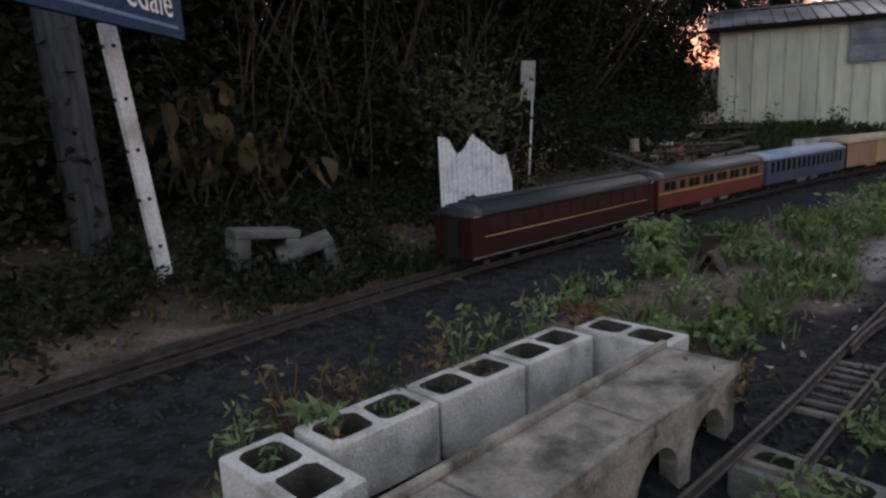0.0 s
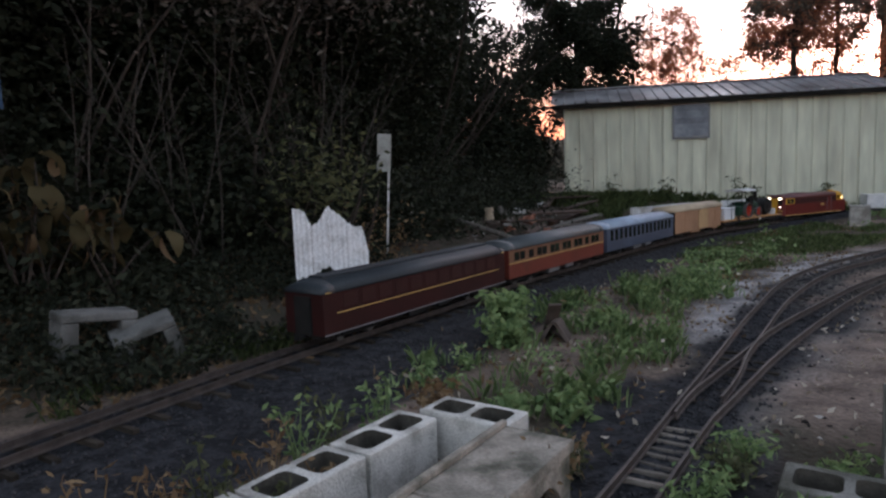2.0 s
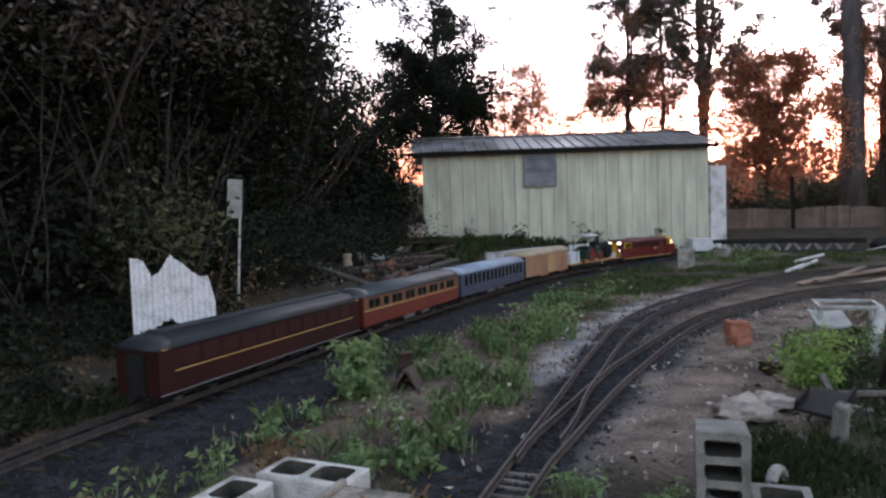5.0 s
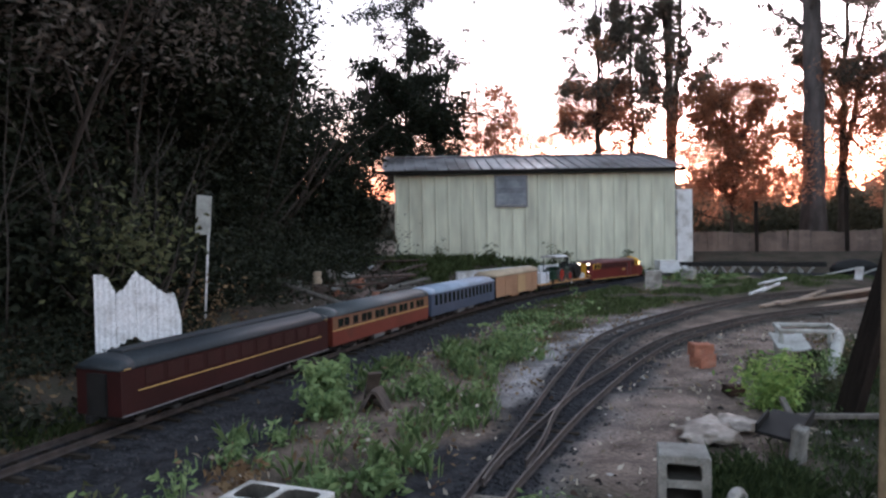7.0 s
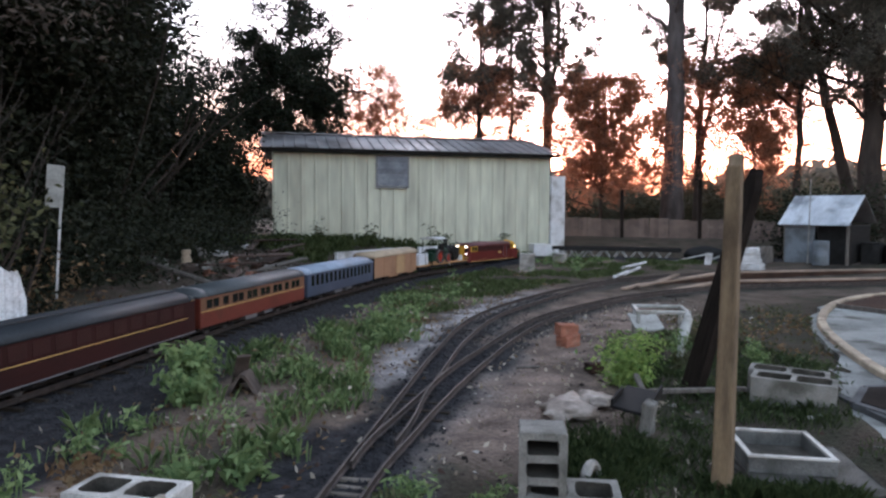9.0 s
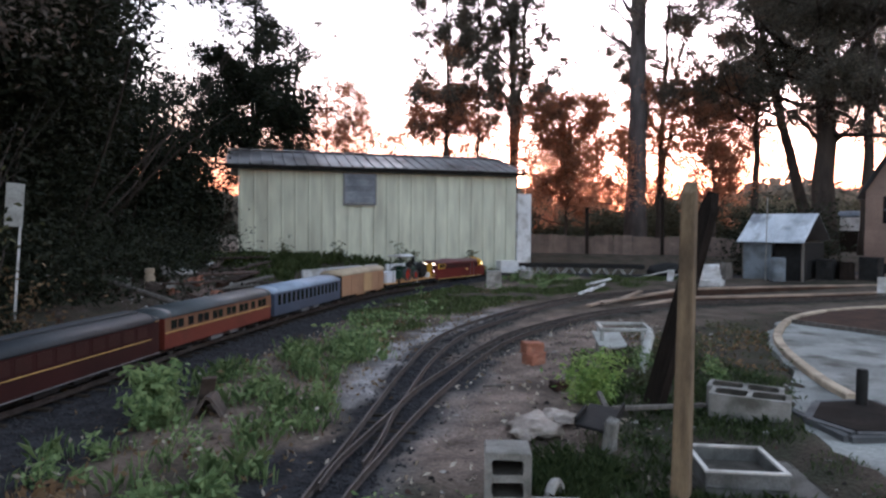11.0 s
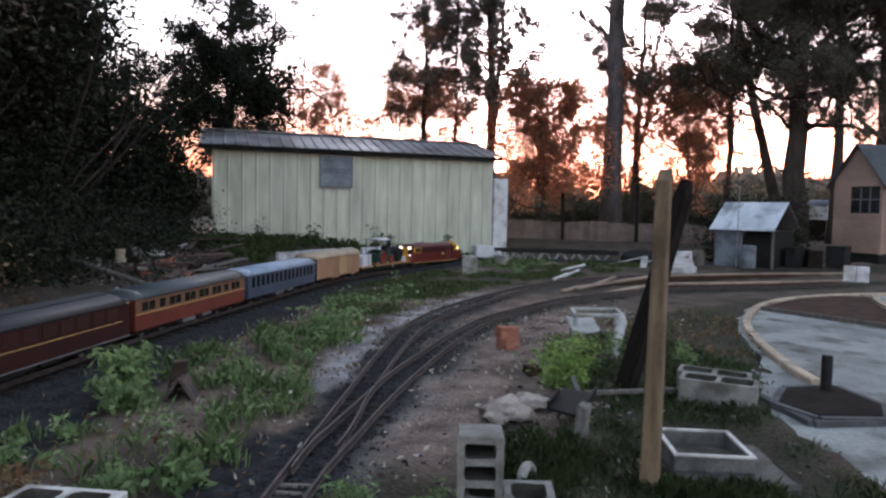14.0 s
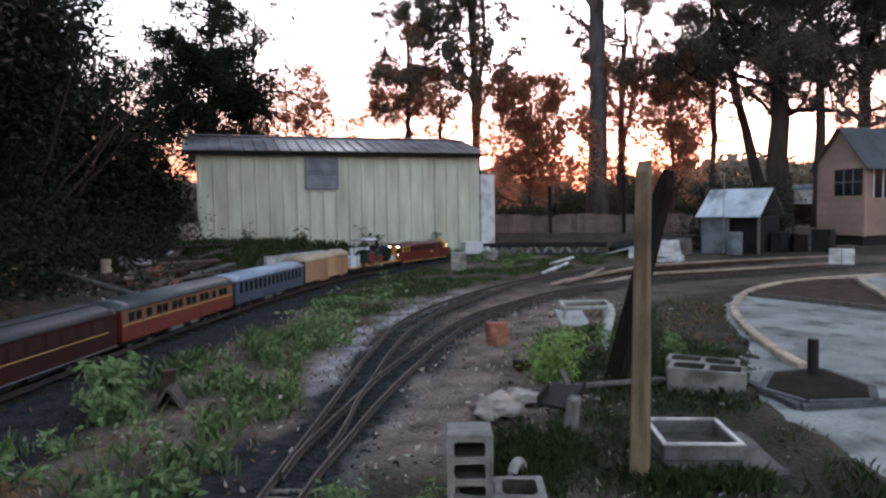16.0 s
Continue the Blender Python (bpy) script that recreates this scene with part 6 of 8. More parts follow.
def build_weeds():
    def middle(xy, rng):
        dm, sm, dl, sl, dr, sr = zones(xy)
        n = 0.55 * cheap_noise(xy[:, 0], xy[:, 1], 2.1, 8) + 0.45 * cheap_noise(xy[:, 0], xy[:, 1], 5.5, 12) - 0.20
        near_patch = np.zeros(len(xy))
        for px, py, r in WEED_PATCHES:
            near_patch = np.maximum(near_patch, np.exp(-((xy[:, 0] - px) ** 2 + (xy[:, 1] - py) ** 2) / (0.6 * r * r)))
        n = n + 0.34 * near_patch
        blocks = (xy[:, 0] + xy[:, 1] < 3.75)
        return (sm < 0) & (sl > 0) & (dm > 0.6 + 0.22 * (1 - smooth(3.0, 5.5, xy[:, 0]))) & (dl > 0.42) & (n > 0.44 + 0.06 * smooth(4.6, 6.2, np.hypot(xy[:, 0], xy[:, 1]))) & (rng.rand(len(xy)) < 0.62) & ~blocks & ((xy[:, 0] > 1.5) | (xy[:, 1] > 3.4) | (n > 0.56))

    a = scatter(36000, middle, 60)
    near = a[np.hypot(a[:, 0], a[:, 1]) < 7.5]
    far = a[np.hypot(a[:, 0], a[:, 1]) >= 7.5]
    far = far[cheap_noise(far[:, 0], far[:, 1], 2.6, 41) > 0.47]
    leafy("weed_patch", near[::2], 24, 0.055, 0.125, (0.05, 0.02), LEAF_WEED, 61, "low leafy green weeds between the tracks")
    tufts("grass_patch", near[1::2], 12, 0.05, 0.13, 0.009, LEAF_WEED, 62, "rough grass tufts between the tracks", "grass")
    leafy("weed_patch", far[::2], 16, 0.08, 0.14, (0.07, 0.03), LEAF_WEED, 63, "weeds thinning out towards the shed")
    dry = scatter(6500, middle, 64)
    strip = scatter(5000, lambda xy, rng: (zones(xy)[1] < 0) & (zones(xy)[3] > 0) & (zones(xy)[0] > 0.8) & (zones(xy)[2] > 0.25), 57, 0.9, 7.0, 2.6, 8.5)
    leafy("leaf_litter", strip[::5], 3, 0.12, 0.012, (0.045, 0.02), LEAF_DRY, 58, "brown leaf litter on bare soil between tracks", "leaf litter")
    leafy("pale_litter", strip[1::5], 2, 0.12, 0.012, (0.05, 0.02), LEAF_PALE, 56, "pale leaf litter on bare soil between tracks", "leaf litter")
    leafy("pale_litter", dry[1::3], 3, 0.14, 0.09, (0.06, 0.026), LEAF_PALE, 59, "pale dead leaves among green weeds", "leaf litter")
    leafy("dry_leaves", dry[::2], 6, 0.12, 0.08, (0.06, 0.03), LEAF_DRY, 65, "fallen brown leaves among weeds", "leaf litter")

    def shade(xy, rng):
        dm, sm, *_ = zones(xy)
        n = cheap_noise(xy[:, 0], xy[:, 1], 1.5, 18)
        return (sm > 0) & (dm > 0.42) & (dm < 2.6) & (n > 0.35) & (xy[:, 0] < 1.2)

    sh = scatter(5000, shade, 75, -5.0, 1.4, 1.0, 9.5)
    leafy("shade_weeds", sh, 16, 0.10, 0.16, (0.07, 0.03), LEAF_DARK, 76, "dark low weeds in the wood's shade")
    leafy("leaf_litter", sh[::2], 10, 0.25, 0.01, (0.07, 0.035), LEAF_DRY, 77, "brown fallen leaves in the wood's shade", "leaf litter")

    def verge(xy, rng):
        dm, sm, *_ = zones(xy)
        n = cheap_noise(xy[:, 0], xy[:, 1], 1.9, 14)
        return (sm > 0) & (dm > 0.3) & (dm < 0.75) & (n > 0.3)

    v = scatter(16000, verge, 66)
    tufts("verge_grass", v, 14, 0.04, 0.10, 0.007, GRASS, 67, "bright grass strip beside the main line", "grass")

    def bank(xy, rng):
        dm, sm, *_ = zones(xy)
        n = cheap_noise(xy[:, 0], xy[:, 1], 1.1, 15)
        wall = (xy[:, 1] < 15.85 - 0.382 * (xy[:, 0] - 6.28)) & (xy[:, 0] + 0.35 * xy[:, 1] > 9.6)
        return (sm > 0) & (dm > 0.9) & wall & (n > 0.36)

    b = scatter(7000, bank, 68, 0.0, 13.0, 6.0, 16.0)
    tufts("bank_grass", b, 12, 0.07, 0.17, 0.014, GRASS, 69, "tall grass on the bank below the shed", "grass")

    def mown(xy, rng):
        dm, sm, dl, sl, *_ = zones(xy)
        n = cheap_noise(xy[:, 0], xy[:, 1], 1.7, 23)
        return (sm < 0) & (sl > 0) & (dm > 0.5) & (dl > 0.75) & (n > 0.42)

    g = scatter(6000, mown, 70, 5.0, 14.0, 7.0, 13.0)
    tufts("lawn_grass", g, 12, 0.06, 0.06, 0.012, GRASS, 71, "short grass between the curving tracks", "grass")

    def yard(xy, rng):
        dm, sm, dl, sl, dr, sr = zones(xy)
        n = cheap_noise(xy[:, 0], xy[:, 1], 1.6, 17)
        return (sl < 0) & (sr <= 0) & (dr > 1.25) & (dl > 0.6) & (n > 0.32) & (rng.rand(len(xy)) < 0.8) & (xy[:, 0] > 2.5) & (xy[:, 0] < 6.4) & (np.hypot(xy[:, 0] - 3.82, xy[:, 1] - 1.68) > 0.5) & ~inside(FLOOR, xy[:, 0], xy[:, 1])

    y = scatter(5200, yard, 72, 2.0, 8.0, 0.8, 5.5)
    tufts("yard_grass", y[::2], 34, 0.07, 0.055, 0.0045, LEAF_YARD, 73, "rough dark grass round the block pile", "grass")
    rng = np.random.RandomState(231)
    d = np.clip(rng.normal(0, 1, (260, 2)), -2.0, 2.0) * (0.22, 0.12)
    d = np.c_[3.13 + 0.8 * d[:, 0] - 0.6 * d[:, 1], 2.35 + 0.6 * d[:, 0] + 0.8 * d[:, 1]]
    tufts("deep_grass", d, 16, 0.035, 0.075, 0.005, LEAF_YARD, 232, "deep dark grass behind the standing block", "grass")
    d = np.c_[rng.uniform(3.3, 3.72, 170), rng.uniform(-0.11, 0.09, 170)]
    d[:, 1] += 1.66 - 0.87 * (d[:, 0] - 3.5)
    tufts("trough_grass", d, 18, 0.035, 0.075, 0.005, LEAF_YARD, 233, "rough dark grass along the slab edge", "grass")

    def dirty(xy, rng):
        dm, sm, dl, sl, dr, sr = zones(xy)
        n = cheap_noise(xy[:, 0], xy[:, 1], 1.4, 19)
        return (sr < 0) & (dr > 1.0) & (n > 0.56) & ~inside(FLOOR, xy[:, 0], xy[:, 1]) & (xy[:, 0] > 4.6)

    k = scatter(9000, dirty, 91, 4.5, 12.0, 2.0, 7.0)
    leafy("rank_weeds", k[::8], 10, 0.09, 0.10, (0.05, 0.02), LEAF_SHRUB, 92, "rank dark weeds beside the round yard")
    leafy("dead_leaves", k[1::4], 3, 0.2, 0.02, (0.06, 0.03), LEAF_DRY, 93, "dead brown leaves and litter on bare soil", "leaf litter")

    def bare(xy, rng):
        dm, sm, dl, sl, dr, sr = zones(xy)
        return (sr < 0) & (sl < 0) & (dr < 1.9) & (dl > 0.3) & (rng.rand(len(xy)) < 0.5)

    def chips(name, xy, lo, hi, mat, seed, label):
        r = np.random.RandomState(seed)
        n = len(xy)
        shape = np.array([(1, 0.2, -0.2), (-0.2, 1, -0.3), (-1, -0.1, -0.2), (0.1, -0.9, -0.3), (0.1, 0.1, 0.7)])
        tri = np.array([(0, 1, 4), (1, 2, 4), (2, 3, 4), (3, 0, 4)])
        a, z = r.uniform(0, 6.283, n), ground_height(xy[:, 0], xy[:, 1])
        sz = (lo * (hi / lo) ** (r.uniform(0, 1, n) ** 2))[:, None]
        st = r.uniform(0.5, 1.4, (n, 5))
        x = (shape[None, :, 0] * np.cos(a)[:, None] - shape[None, :, 1] * np.sin(a)[:, None] * 0.6) * sz * st
        y = (shape[None, :, 0] * np.sin(a)[:, None] + shape[None, :, 1] * np.cos(a)[:, None] * 0.6) * sz * st
        v = np.stack([xy[:, :1] + x, xy[:, 1:] + y, z[:, None] + shape[None, :, 2] * sz * st * 0.5], -1).reshape(-1, 3)
        f = (np.arange(n)[:, None, None] * 5 + tri[None]).reshape(-1, 3)
        tagged(mesh_from(name, v, f, mat), label, "debris", kind="stuff")

    def littered(xy, rng):
        dm, sm, dl, sl, dr, sr = zones(xy)
        n = cheap_noise(xy[:, 0], xy[:, 1], 2.4, 33)
        return (sr < 0) & (sl < 0) & (dr > 0.2) & (dl > 0.2) & (n > 0.4) & ~inside(FLOOR, xy[:, 0], xy[:, 1])

    chips("yard_debris", scatter(800, littered, 201, 1.8, 9.0, 1.0, 7.0), 0.008, 0.065, CONCRETE, 202, "small pale concrete chips over the yard")
    chips("yard_debris", scatter(2200, littered, 203, 1.8, 9.0, 1.0, 7.0), 0.01, 0.06, DARK_SOIL, 204, "dark clods and bark bits over the yard")
    chips("yard_debris", scatter(1300, littered, 205, 1.8, 9.0, 1.0, 7.0), 0.008, 0.05, SOIL_BROWN, 206, "brown soil clods over the yard")
    chips("middle_debris", scatter(2500, lambda xy, rng: (zones(xy)[1] < 0) & (zones(xy)[3] > 0) & (zones(xy)[0] > 0.5) & (zones(xy)[2] > 0.25), 207, 0.8, 8.0, 2.6, 9.5), 0.008, 0.04, SOIL_BROWN, 208, "brown clods among the weeds")
    bank_spot = lambda xy, rng: (zones(xy)[1] > 0) & (zones(xy)[0] > 0.9) & (xy[:, 0] + 0.35 * xy[:, 1] < 10.2)
    chips("bank_debris", scatter(1600, bank_spot, 211, 1.2, 6.0, 8.0, 15.5), 0.02, 0.13, SOIL_BROWN, 212, "brown broken earth and tile bits on the bank")
    chips("bank_debris", scatter(900, bank_spot, 213, 1.6, 6.0, 8.4, 15.5), 0.02, 0.10, TERRACOTTA, 214, "grey-brown masonry bits on the bank")
    chips("bank_debris", scatter(260, bank_spot, 215, 2.2, 5.6, 9.2, 13.5), 0.02, 0.09, CONCRETE, 216, "pale mortar lumps on the bank")
    q = scatter(2000, bare, 94, 2.0, 8.0, 1.5, 6.5)
    leafy("sand_litter", q, 2, 0.08, 0.006, (0.05, 0.022), LEAF_PALE, 95, "pale dead leaves scattered over bare sand", "leaf litter")
    leafy("yard_weeds", y[1::6], 18, 0.06, 0.07, (0.03, 0.013), LEAF_YARD, 74, "low weeds among discarded blocks")

    def plant(name, x, y, n, r, h, size, mat, seed, label, category="plant", z=None):
        rng = np.random.RandomState(seed)
        t = thing(name, pose(x, y, on_ground(x, y) if z is None else z), label, category)
        pos = []
        for q in range(7):
            a = rng.uniform(0, 6.28)
            ln = h * rng.uniform(0.6, 1.25)
            lp = limb_path((0, 0, -0.01), (math.cos(a) * r / h * 0.8, math.sin(a) * r / h * 0.8, 1), ln, 0.1, rng, 5)
            bm = bmesh.new()
            tube(bm, lp, [0.005 * (1 - 0.6 * w / 5) for w in range(6)], 5)
            part("stalk", bm, mat, t)
            pos += [tuple(p) for p in lp[1:]] + [tuple(lp[-1])]
        pos = np.array(pos)
        p = pos[rng.randint(0, len(pos), n)] + rng.normal(0, 0.33, (n, 3)) * np.array([r, r, r * 0.5])
        p[:, 2] = np.maximum(p[:, 2], 0.01)
        leaves("foliage", p, size[0], size[1], mat, rng, t, up=0.5)["kind"] = "stuff"
        return t

    plant("leafy_weed", 1.82, 4.88, 700, 0.17, 0.30, (0.075, 0.032), LEAF_WEED, 80, "tall leafy green weed beside the broken pipe")
    plant("leafy_weed", 1.70, 4.62, 500, 0.14, 0.2, (0.07, 0.03), LEAF_WEED, 81, "leafy green weed at the cinder edge")
    plant("fern_plant", 4.46, 3.33, 1300, 0.22, 0.32, (0.06, 0.018), LEAF_BRIGHT, 82, "bright yellow-green ferny plant by the post")
    plant("leafy_weed", -0.06, 2.01, 160, 0.06, 0.22, (0.09, 0.025), LEAF_WEED, 83, "broad green weed growing from a block")
    plant("dry_weed", 0.02, 2.19, 120, 0.08, 0.12, (0.045, 0.02), LEAF_DRY, 97, "small dry weed at the block edge")
    plant("leafy_weed", 0.13, 2.32, 160, 0.07, 0.10, (0.04, 0.018), LEAF_WEED, 98, "small green weed at the block edge")
    plant("leafy_weed", 0.65, 2.79, 200, 0.09, 0.12, (0.045, 0.02), LEAF_WEED, 99, "green weed at the row corner")
    plant("leafy_weed", -0.14, 2.07, 140, 0.07, 0.09, (0.04, 0.018), LEAF_WEED, 101, "low green weed by the row")
    plant("leafy_weed", -0.25, 1.94, 260, 0.10, 0.16, (0.05, 0.022), LEAF_WEED, 84, "green weed around the block row end")
    plant("dry_weed", 0.27, 2.42, 260, 0.12, 0.12, (0.05, 0.022), LEAF_DRY, 85, "dry brown weed along the block row")
    plant("leafy_weed", 0.49, 2.63, 260, 0.10, 0.14, (0.05, 0.02), LEAF_WEED, 86, "green weed behind the block row")
    plant("dry_weed", 0.96, 3.14, 220, 0.13, 0.22, (0.06, 0.024), LEAF_DRY, 87, "dry reddish weed behind the blocks")
    plant("leafy_weed", 1.31, 3.18, 260, 0.13, 0.16, (0.07, 0.028), LEAF_WEED, 88, "leafy weed clump behind the cross block")
    plant("leafy_weed", 1.9, 1.75, 400, 0.16, 0.15, (0.08, 0.025), LEAF_WEED, 89, "green weed between yard rails and block")
    plant("leafy_weed", 1.62, 3.15, 240, 0.14, 0.14, (0.06, 0.025), LEAF_WEED, 90, "leafy weed clump beside the slab")
    row = [(-0.27, 1.96, 0.26, 0), (-0.16, 2.09, 0.32, 1), (-0.01, 2.23, 0.3, 1), (0.1, 2.36, 0.33, 2), (0.25, 2.48, 0.3, 1), (0.37, 2.6, 0.36, 0), (0.5, 2.75, 0.34, 2), (0.7, 2.91, 0.32, 0)]
    for k, (x, y, h, kind) in enumerate(row):
        mt, lab = ((LEAF_WEED, "spindly green weed leaning over the block row"), (LEAF_DRY, "spindly dry brown weed beside the block row"), (LEAF_SHRUB, "thin dull-green weed beside the block row"))[kind]
        plant("row_weed", x, y, 130, 0.09, h, (0.042, 0.016), mt, 110 + k, lab)
    for k, (s0, n) in enumerate(((0.09, 60), (0.30, 90), (0.48, 60), (0.69, 50), (-0.16, 80))):
        x, y = -0.063 + 0.714 * s0 * 1.06, 1.885 + 0.70 * s0 * 1.06
        plant("core_weed", x, y, n, 0.045, 0.13, (0.04, 0.014), (LEAF_DRY, LEAF_WEED, LEAF_SHRUB)[k % 3], 130 + k, "small weed growing inside a block core", z=0.12)
    for k, (x, y, h, mt) in enumerate(((1.30, 1.78, 0.16, LEAF_WEED), (1.48, 2.06, 0.12, LEAF_SHRUB), (1.05, 1.42, 0.14, LEAF_WEED), (1.72, 2.18, 0.16, LEAF_WEED), (1.95, 2.35, 0.14, LEAF_SHRUB), (1.38, 2.55, 0.16, LEAF_SHRUB), (1.25, 2.42, 0.2, LEAF_DRY), (2.1, 2.5, 0.12, LEAF_WEED), (2.3, 2.2, 0.14, LEAF_WEED), (1.6, 1.5, 0.14, LEAF_SHRUB), (1.9, 1.3, 0.15, LEAF_WEED), (5.42, 3.92, 0.2, LEAF_SHRUB), (5.62, 3.78, 0.22, LEAF_WEED), (5.3, 4.2, 0.18, LEAF_SHRUB), (6.05, 3.9, 0.2, LEAF_SHRUB), (5.2, 3.4, 0.16, LEAF_SHRUB), (5.75, 3.1, 0.2, LEAF_WEED), (6.6, 3.9, 0.16, LEAF_SHRUB), (7.3, 4.4, 0.16, LEAF_SHRUB))):
        plant("leafy_weed", x, y, 260, 0.11, h, (0.042, 0.015), mt, 150 + k, "low leafy weed on bare yard soil")
    for k, (x, y, h) in enumerate(((7.2, 15.25, 0.5), (8.4, 14.85, 0.35), (9.9, 14.3, 0.6), (10.1, 14.2, 0.4), (11.6, 13.7, 0.5), (9.4, 12.75, 0.45), (10.3, 12.9, 0.5))):
        plant("tall_weed", x, y, 130, 0.18, h, (0.09, 0.03), LEAF_SHRUB, 180 + k, "tall thin weed against the shed wall")


build_weeds()

from mathutils.geometry import tessellate_polygon


# ---- things about the yard ----
def simple(name, bm, mat, m, label, category, group="", smooth_faces=False):
    ob = part(name, bm, mat, smooth=smooth_faces)
    ob.matrix_world = m
    return tagged(ob, label, category, group)


def rough_box(lx, ly, lz, rng, amount=0.006, bevel=0.006, cuts=2):
    bm = boxes((-lx / 2, lx / 2, -ly / 2, ly / 2, 0, lz), bevel=bevel)
    bmesh.ops.subdivide_edges(bm, edges=bm.edges, cuts=cuts, use_grid_fill=True)
    for v in bm.verts:
        v.co += Vector(rng.normal(0, amount, 3))
    return bm


def between(a, b, name, w, h, mat, label, category, bevel=0.006, tilt=0):
    """A straight bar or board from a to b (its lower middle line)."""
    a, b = Vector(a), Vector(b)
    d = b - a
    L = d.length
    bm = boxes((0, L, -w / 2, w / 2, 0, h), bevel=bevel)
    m = Matrix.Translation(a) @ Euler((radians(tilt), -math.asin(d.z / L), math.atan2(d.y, d.x))).to_matrix().to_4x4()
    return simple(name, bm, mat, m, label, category)


def build_posts():
    bm = boxes((-0.043, 0.043, -0.043, 0.043, -0.3, 1.49), bevel=0.010)
    for v in bm.verts:
        if v.co.z > 1.0:
            v.co.x *= 0.72
            v.co.y *= 0.72
            v.co.z += 0.03 * math.sin(40 * v.co.x)
    simple("timber_post", bm, POST_WOOD, pose(3.33, 1.83, 0, 0.3, 0.8, 20), "upright weathered yellow-brown timber post", "post")
    a, b = Vector((4.70, 3.02, -0.15)), Vector((4.93, 2.68, 1.55))
    bm = bmesh.new()
    prof = [(-0.095, -0.03), (0.095, -0.03), (0.095, 0.03), (-0.095, 0.03)]
    d = b - a
    L = d.length
    for x0, x1, w0, w1 in ((0, L * 0.75, 1.0, 0.8), (L * 0.75, L * 0.92, 0.8, 0.72), (L * 0.92, L, 0.72, 0.25)):
        v0 = [bm.verts.new((y * w0, z, x0)) for y, z in prof]
        v1 = [bm.verts.new((y * w1, z, x1)) for y, z in prof]
        for k in range(4):
            bm.faces.new((v0[k], v0[(k + 1) % 4], v1[(k + 1) % 4], v1[k]))
        bm.faces.new(v0[::-1])
        bm.faces.new(v1)
    m = Matrix.Translation(a) @ d.to_track_quat("Z", "Y").to_matrix().to_4x4() @ pose(0, 0, 0, 0, 0, 35)
    simple("leaning_plank", bm, DARK_WOOD, m, "dark rotten plank leaning behind the post", "plank")


def build_block_pile():
    rng = np.random.RandomState(77)
    place_block(lambda: hollow_block_mesh(cores=4, wall=0.031, rng=rng, blind=0.02, corner=0.012), pose(2.57, 2.18, 0.185, 0, -88, 50), "hollow block standing on end, cores facing out", BLOCK_DIRTY)
    place_block(lambda: hollow_block_mesh(rng=rng), pose(2.60, 2.03, -0.05, 5, 0, -40), "hollow block half buried in grass", BLOCK_DIRTY)
    ring = bmesh.new()
    tube(ring, [(0.075 * math.cos(a), 0, 0.10 * math.sin(a)) for a in np.linspace(-0.5, math.pi + 0.5, 11)], 0.024, 8)
    simple("pipe_elbow", ring, CONCRETE, pose(2.86, 2.17, 0.03, 0, 0, 20), "grey curved pipe piece in the grass", "pipe")
    big = lambda: hollow_block_mesh(0.5, 0.22, 0.26, rng=rng)
    place_block(big, pose(5.0, 2.42, -0.08, 1, 0, -66), "large grey hollow block with two square cores", BLOCK_DIRTY, group="large blocks")
    place_block(big, pose(5.22, 2.58, -0.09, 0, 1, -64), "large grey hollow block set close behind another", BLOCK_DIRTY, group="large blocks")
    # concrete trough
    simple("paving_slab", rough_box(0.56, 0.53, 0.075, rng, 0.005), SLAB_DARK, pose(3.855, 1.775, -0.022, 0, 0, -41), "dark mossy slab under the trough", "slab")
    t = thing("concrete_trough", pose(3.83, 1.86, 0.055, 0, 0, -43), "square grey concrete trough with a pale rim", "trough")
    wx, w, h, k = 0.195, 0.205, 0.075, 0.026
    for y0, y1 in ((-w, -w + k), (w - k, w)):
        part("wall", boxes((-wx, wx, y0, y1, 0, h), bevel=0.006), TROUGH_GREY, t)
    for x0, x1 in ((-wx, -wx + k), (wx - k, wx)):
        part("wall", boxes((x0, x1, -w + k, w - k, 0, h), bevel=0.006), TROUGH_GREY, t)
    part("bottom", boxes((-wx + k, wx - k, -w + k, w - k, 0.002, 0.01)), CORE_SHADE, t)
    e = 0.022
    part("rim", boxes((-wx - 0.002, wx + 0.002, -w - 0.002, -w + e, h + 0.001, h + 0.01), (-wx - 0.002, wx + 0.002, w - e, w + 0.002, h + 0.001, h + 0.01), (-wx - 0.002, -wx + e, -w + e, w - e, h + 0.001, h + 0.01), (wx - e, wx + 0.002, -w + e, w - e, h + 0.001, h + 0.01)), BLOCK, t, "pale worn rim")
    # dark crate on a pale stake
    c = thing("black_crate", pose(3.82, 2.72, 0.13, 6, -8, 25), "broken black plastic crate resting on a stake", "crate")
    part("base", boxes((-0.17, 0.17, -0.11, 0.11, 0, 0.02), bevel=0.004), BLACK, c)
    part("side", boxes((-0.17, 0.17, -0.11, -0.095, 0.021, 0.075), bevel=0.003), BLACK, c)
    part("side", boxes((-0.17, 0.05, 0.095, 0.11, 0.021, 0.06), bevel=0.003), BLACK, c)
    simple("concrete_stake", rough_box(0.085, 0.06, 0.26, rng, 0.004), BLOCK_DIRTY, pose(3.70, 2.56, -0.06, 8, -6, 20), "short pale concrete stake in the grass", "stake")
    between((4.30, 3.02, 0.04), (4.95, 2.72, 0.03), "timber_batten", 0.045, 0.03, GREY_WOOD, "pale grey batten lying in the grass", "batten")
    between((4.28, 3.04, 0.02), (4.40, 3.22, 0.10), "timber_batten", 0.04, 0.03, GREY_WOOD, "short pale batten propped on another", "batten")
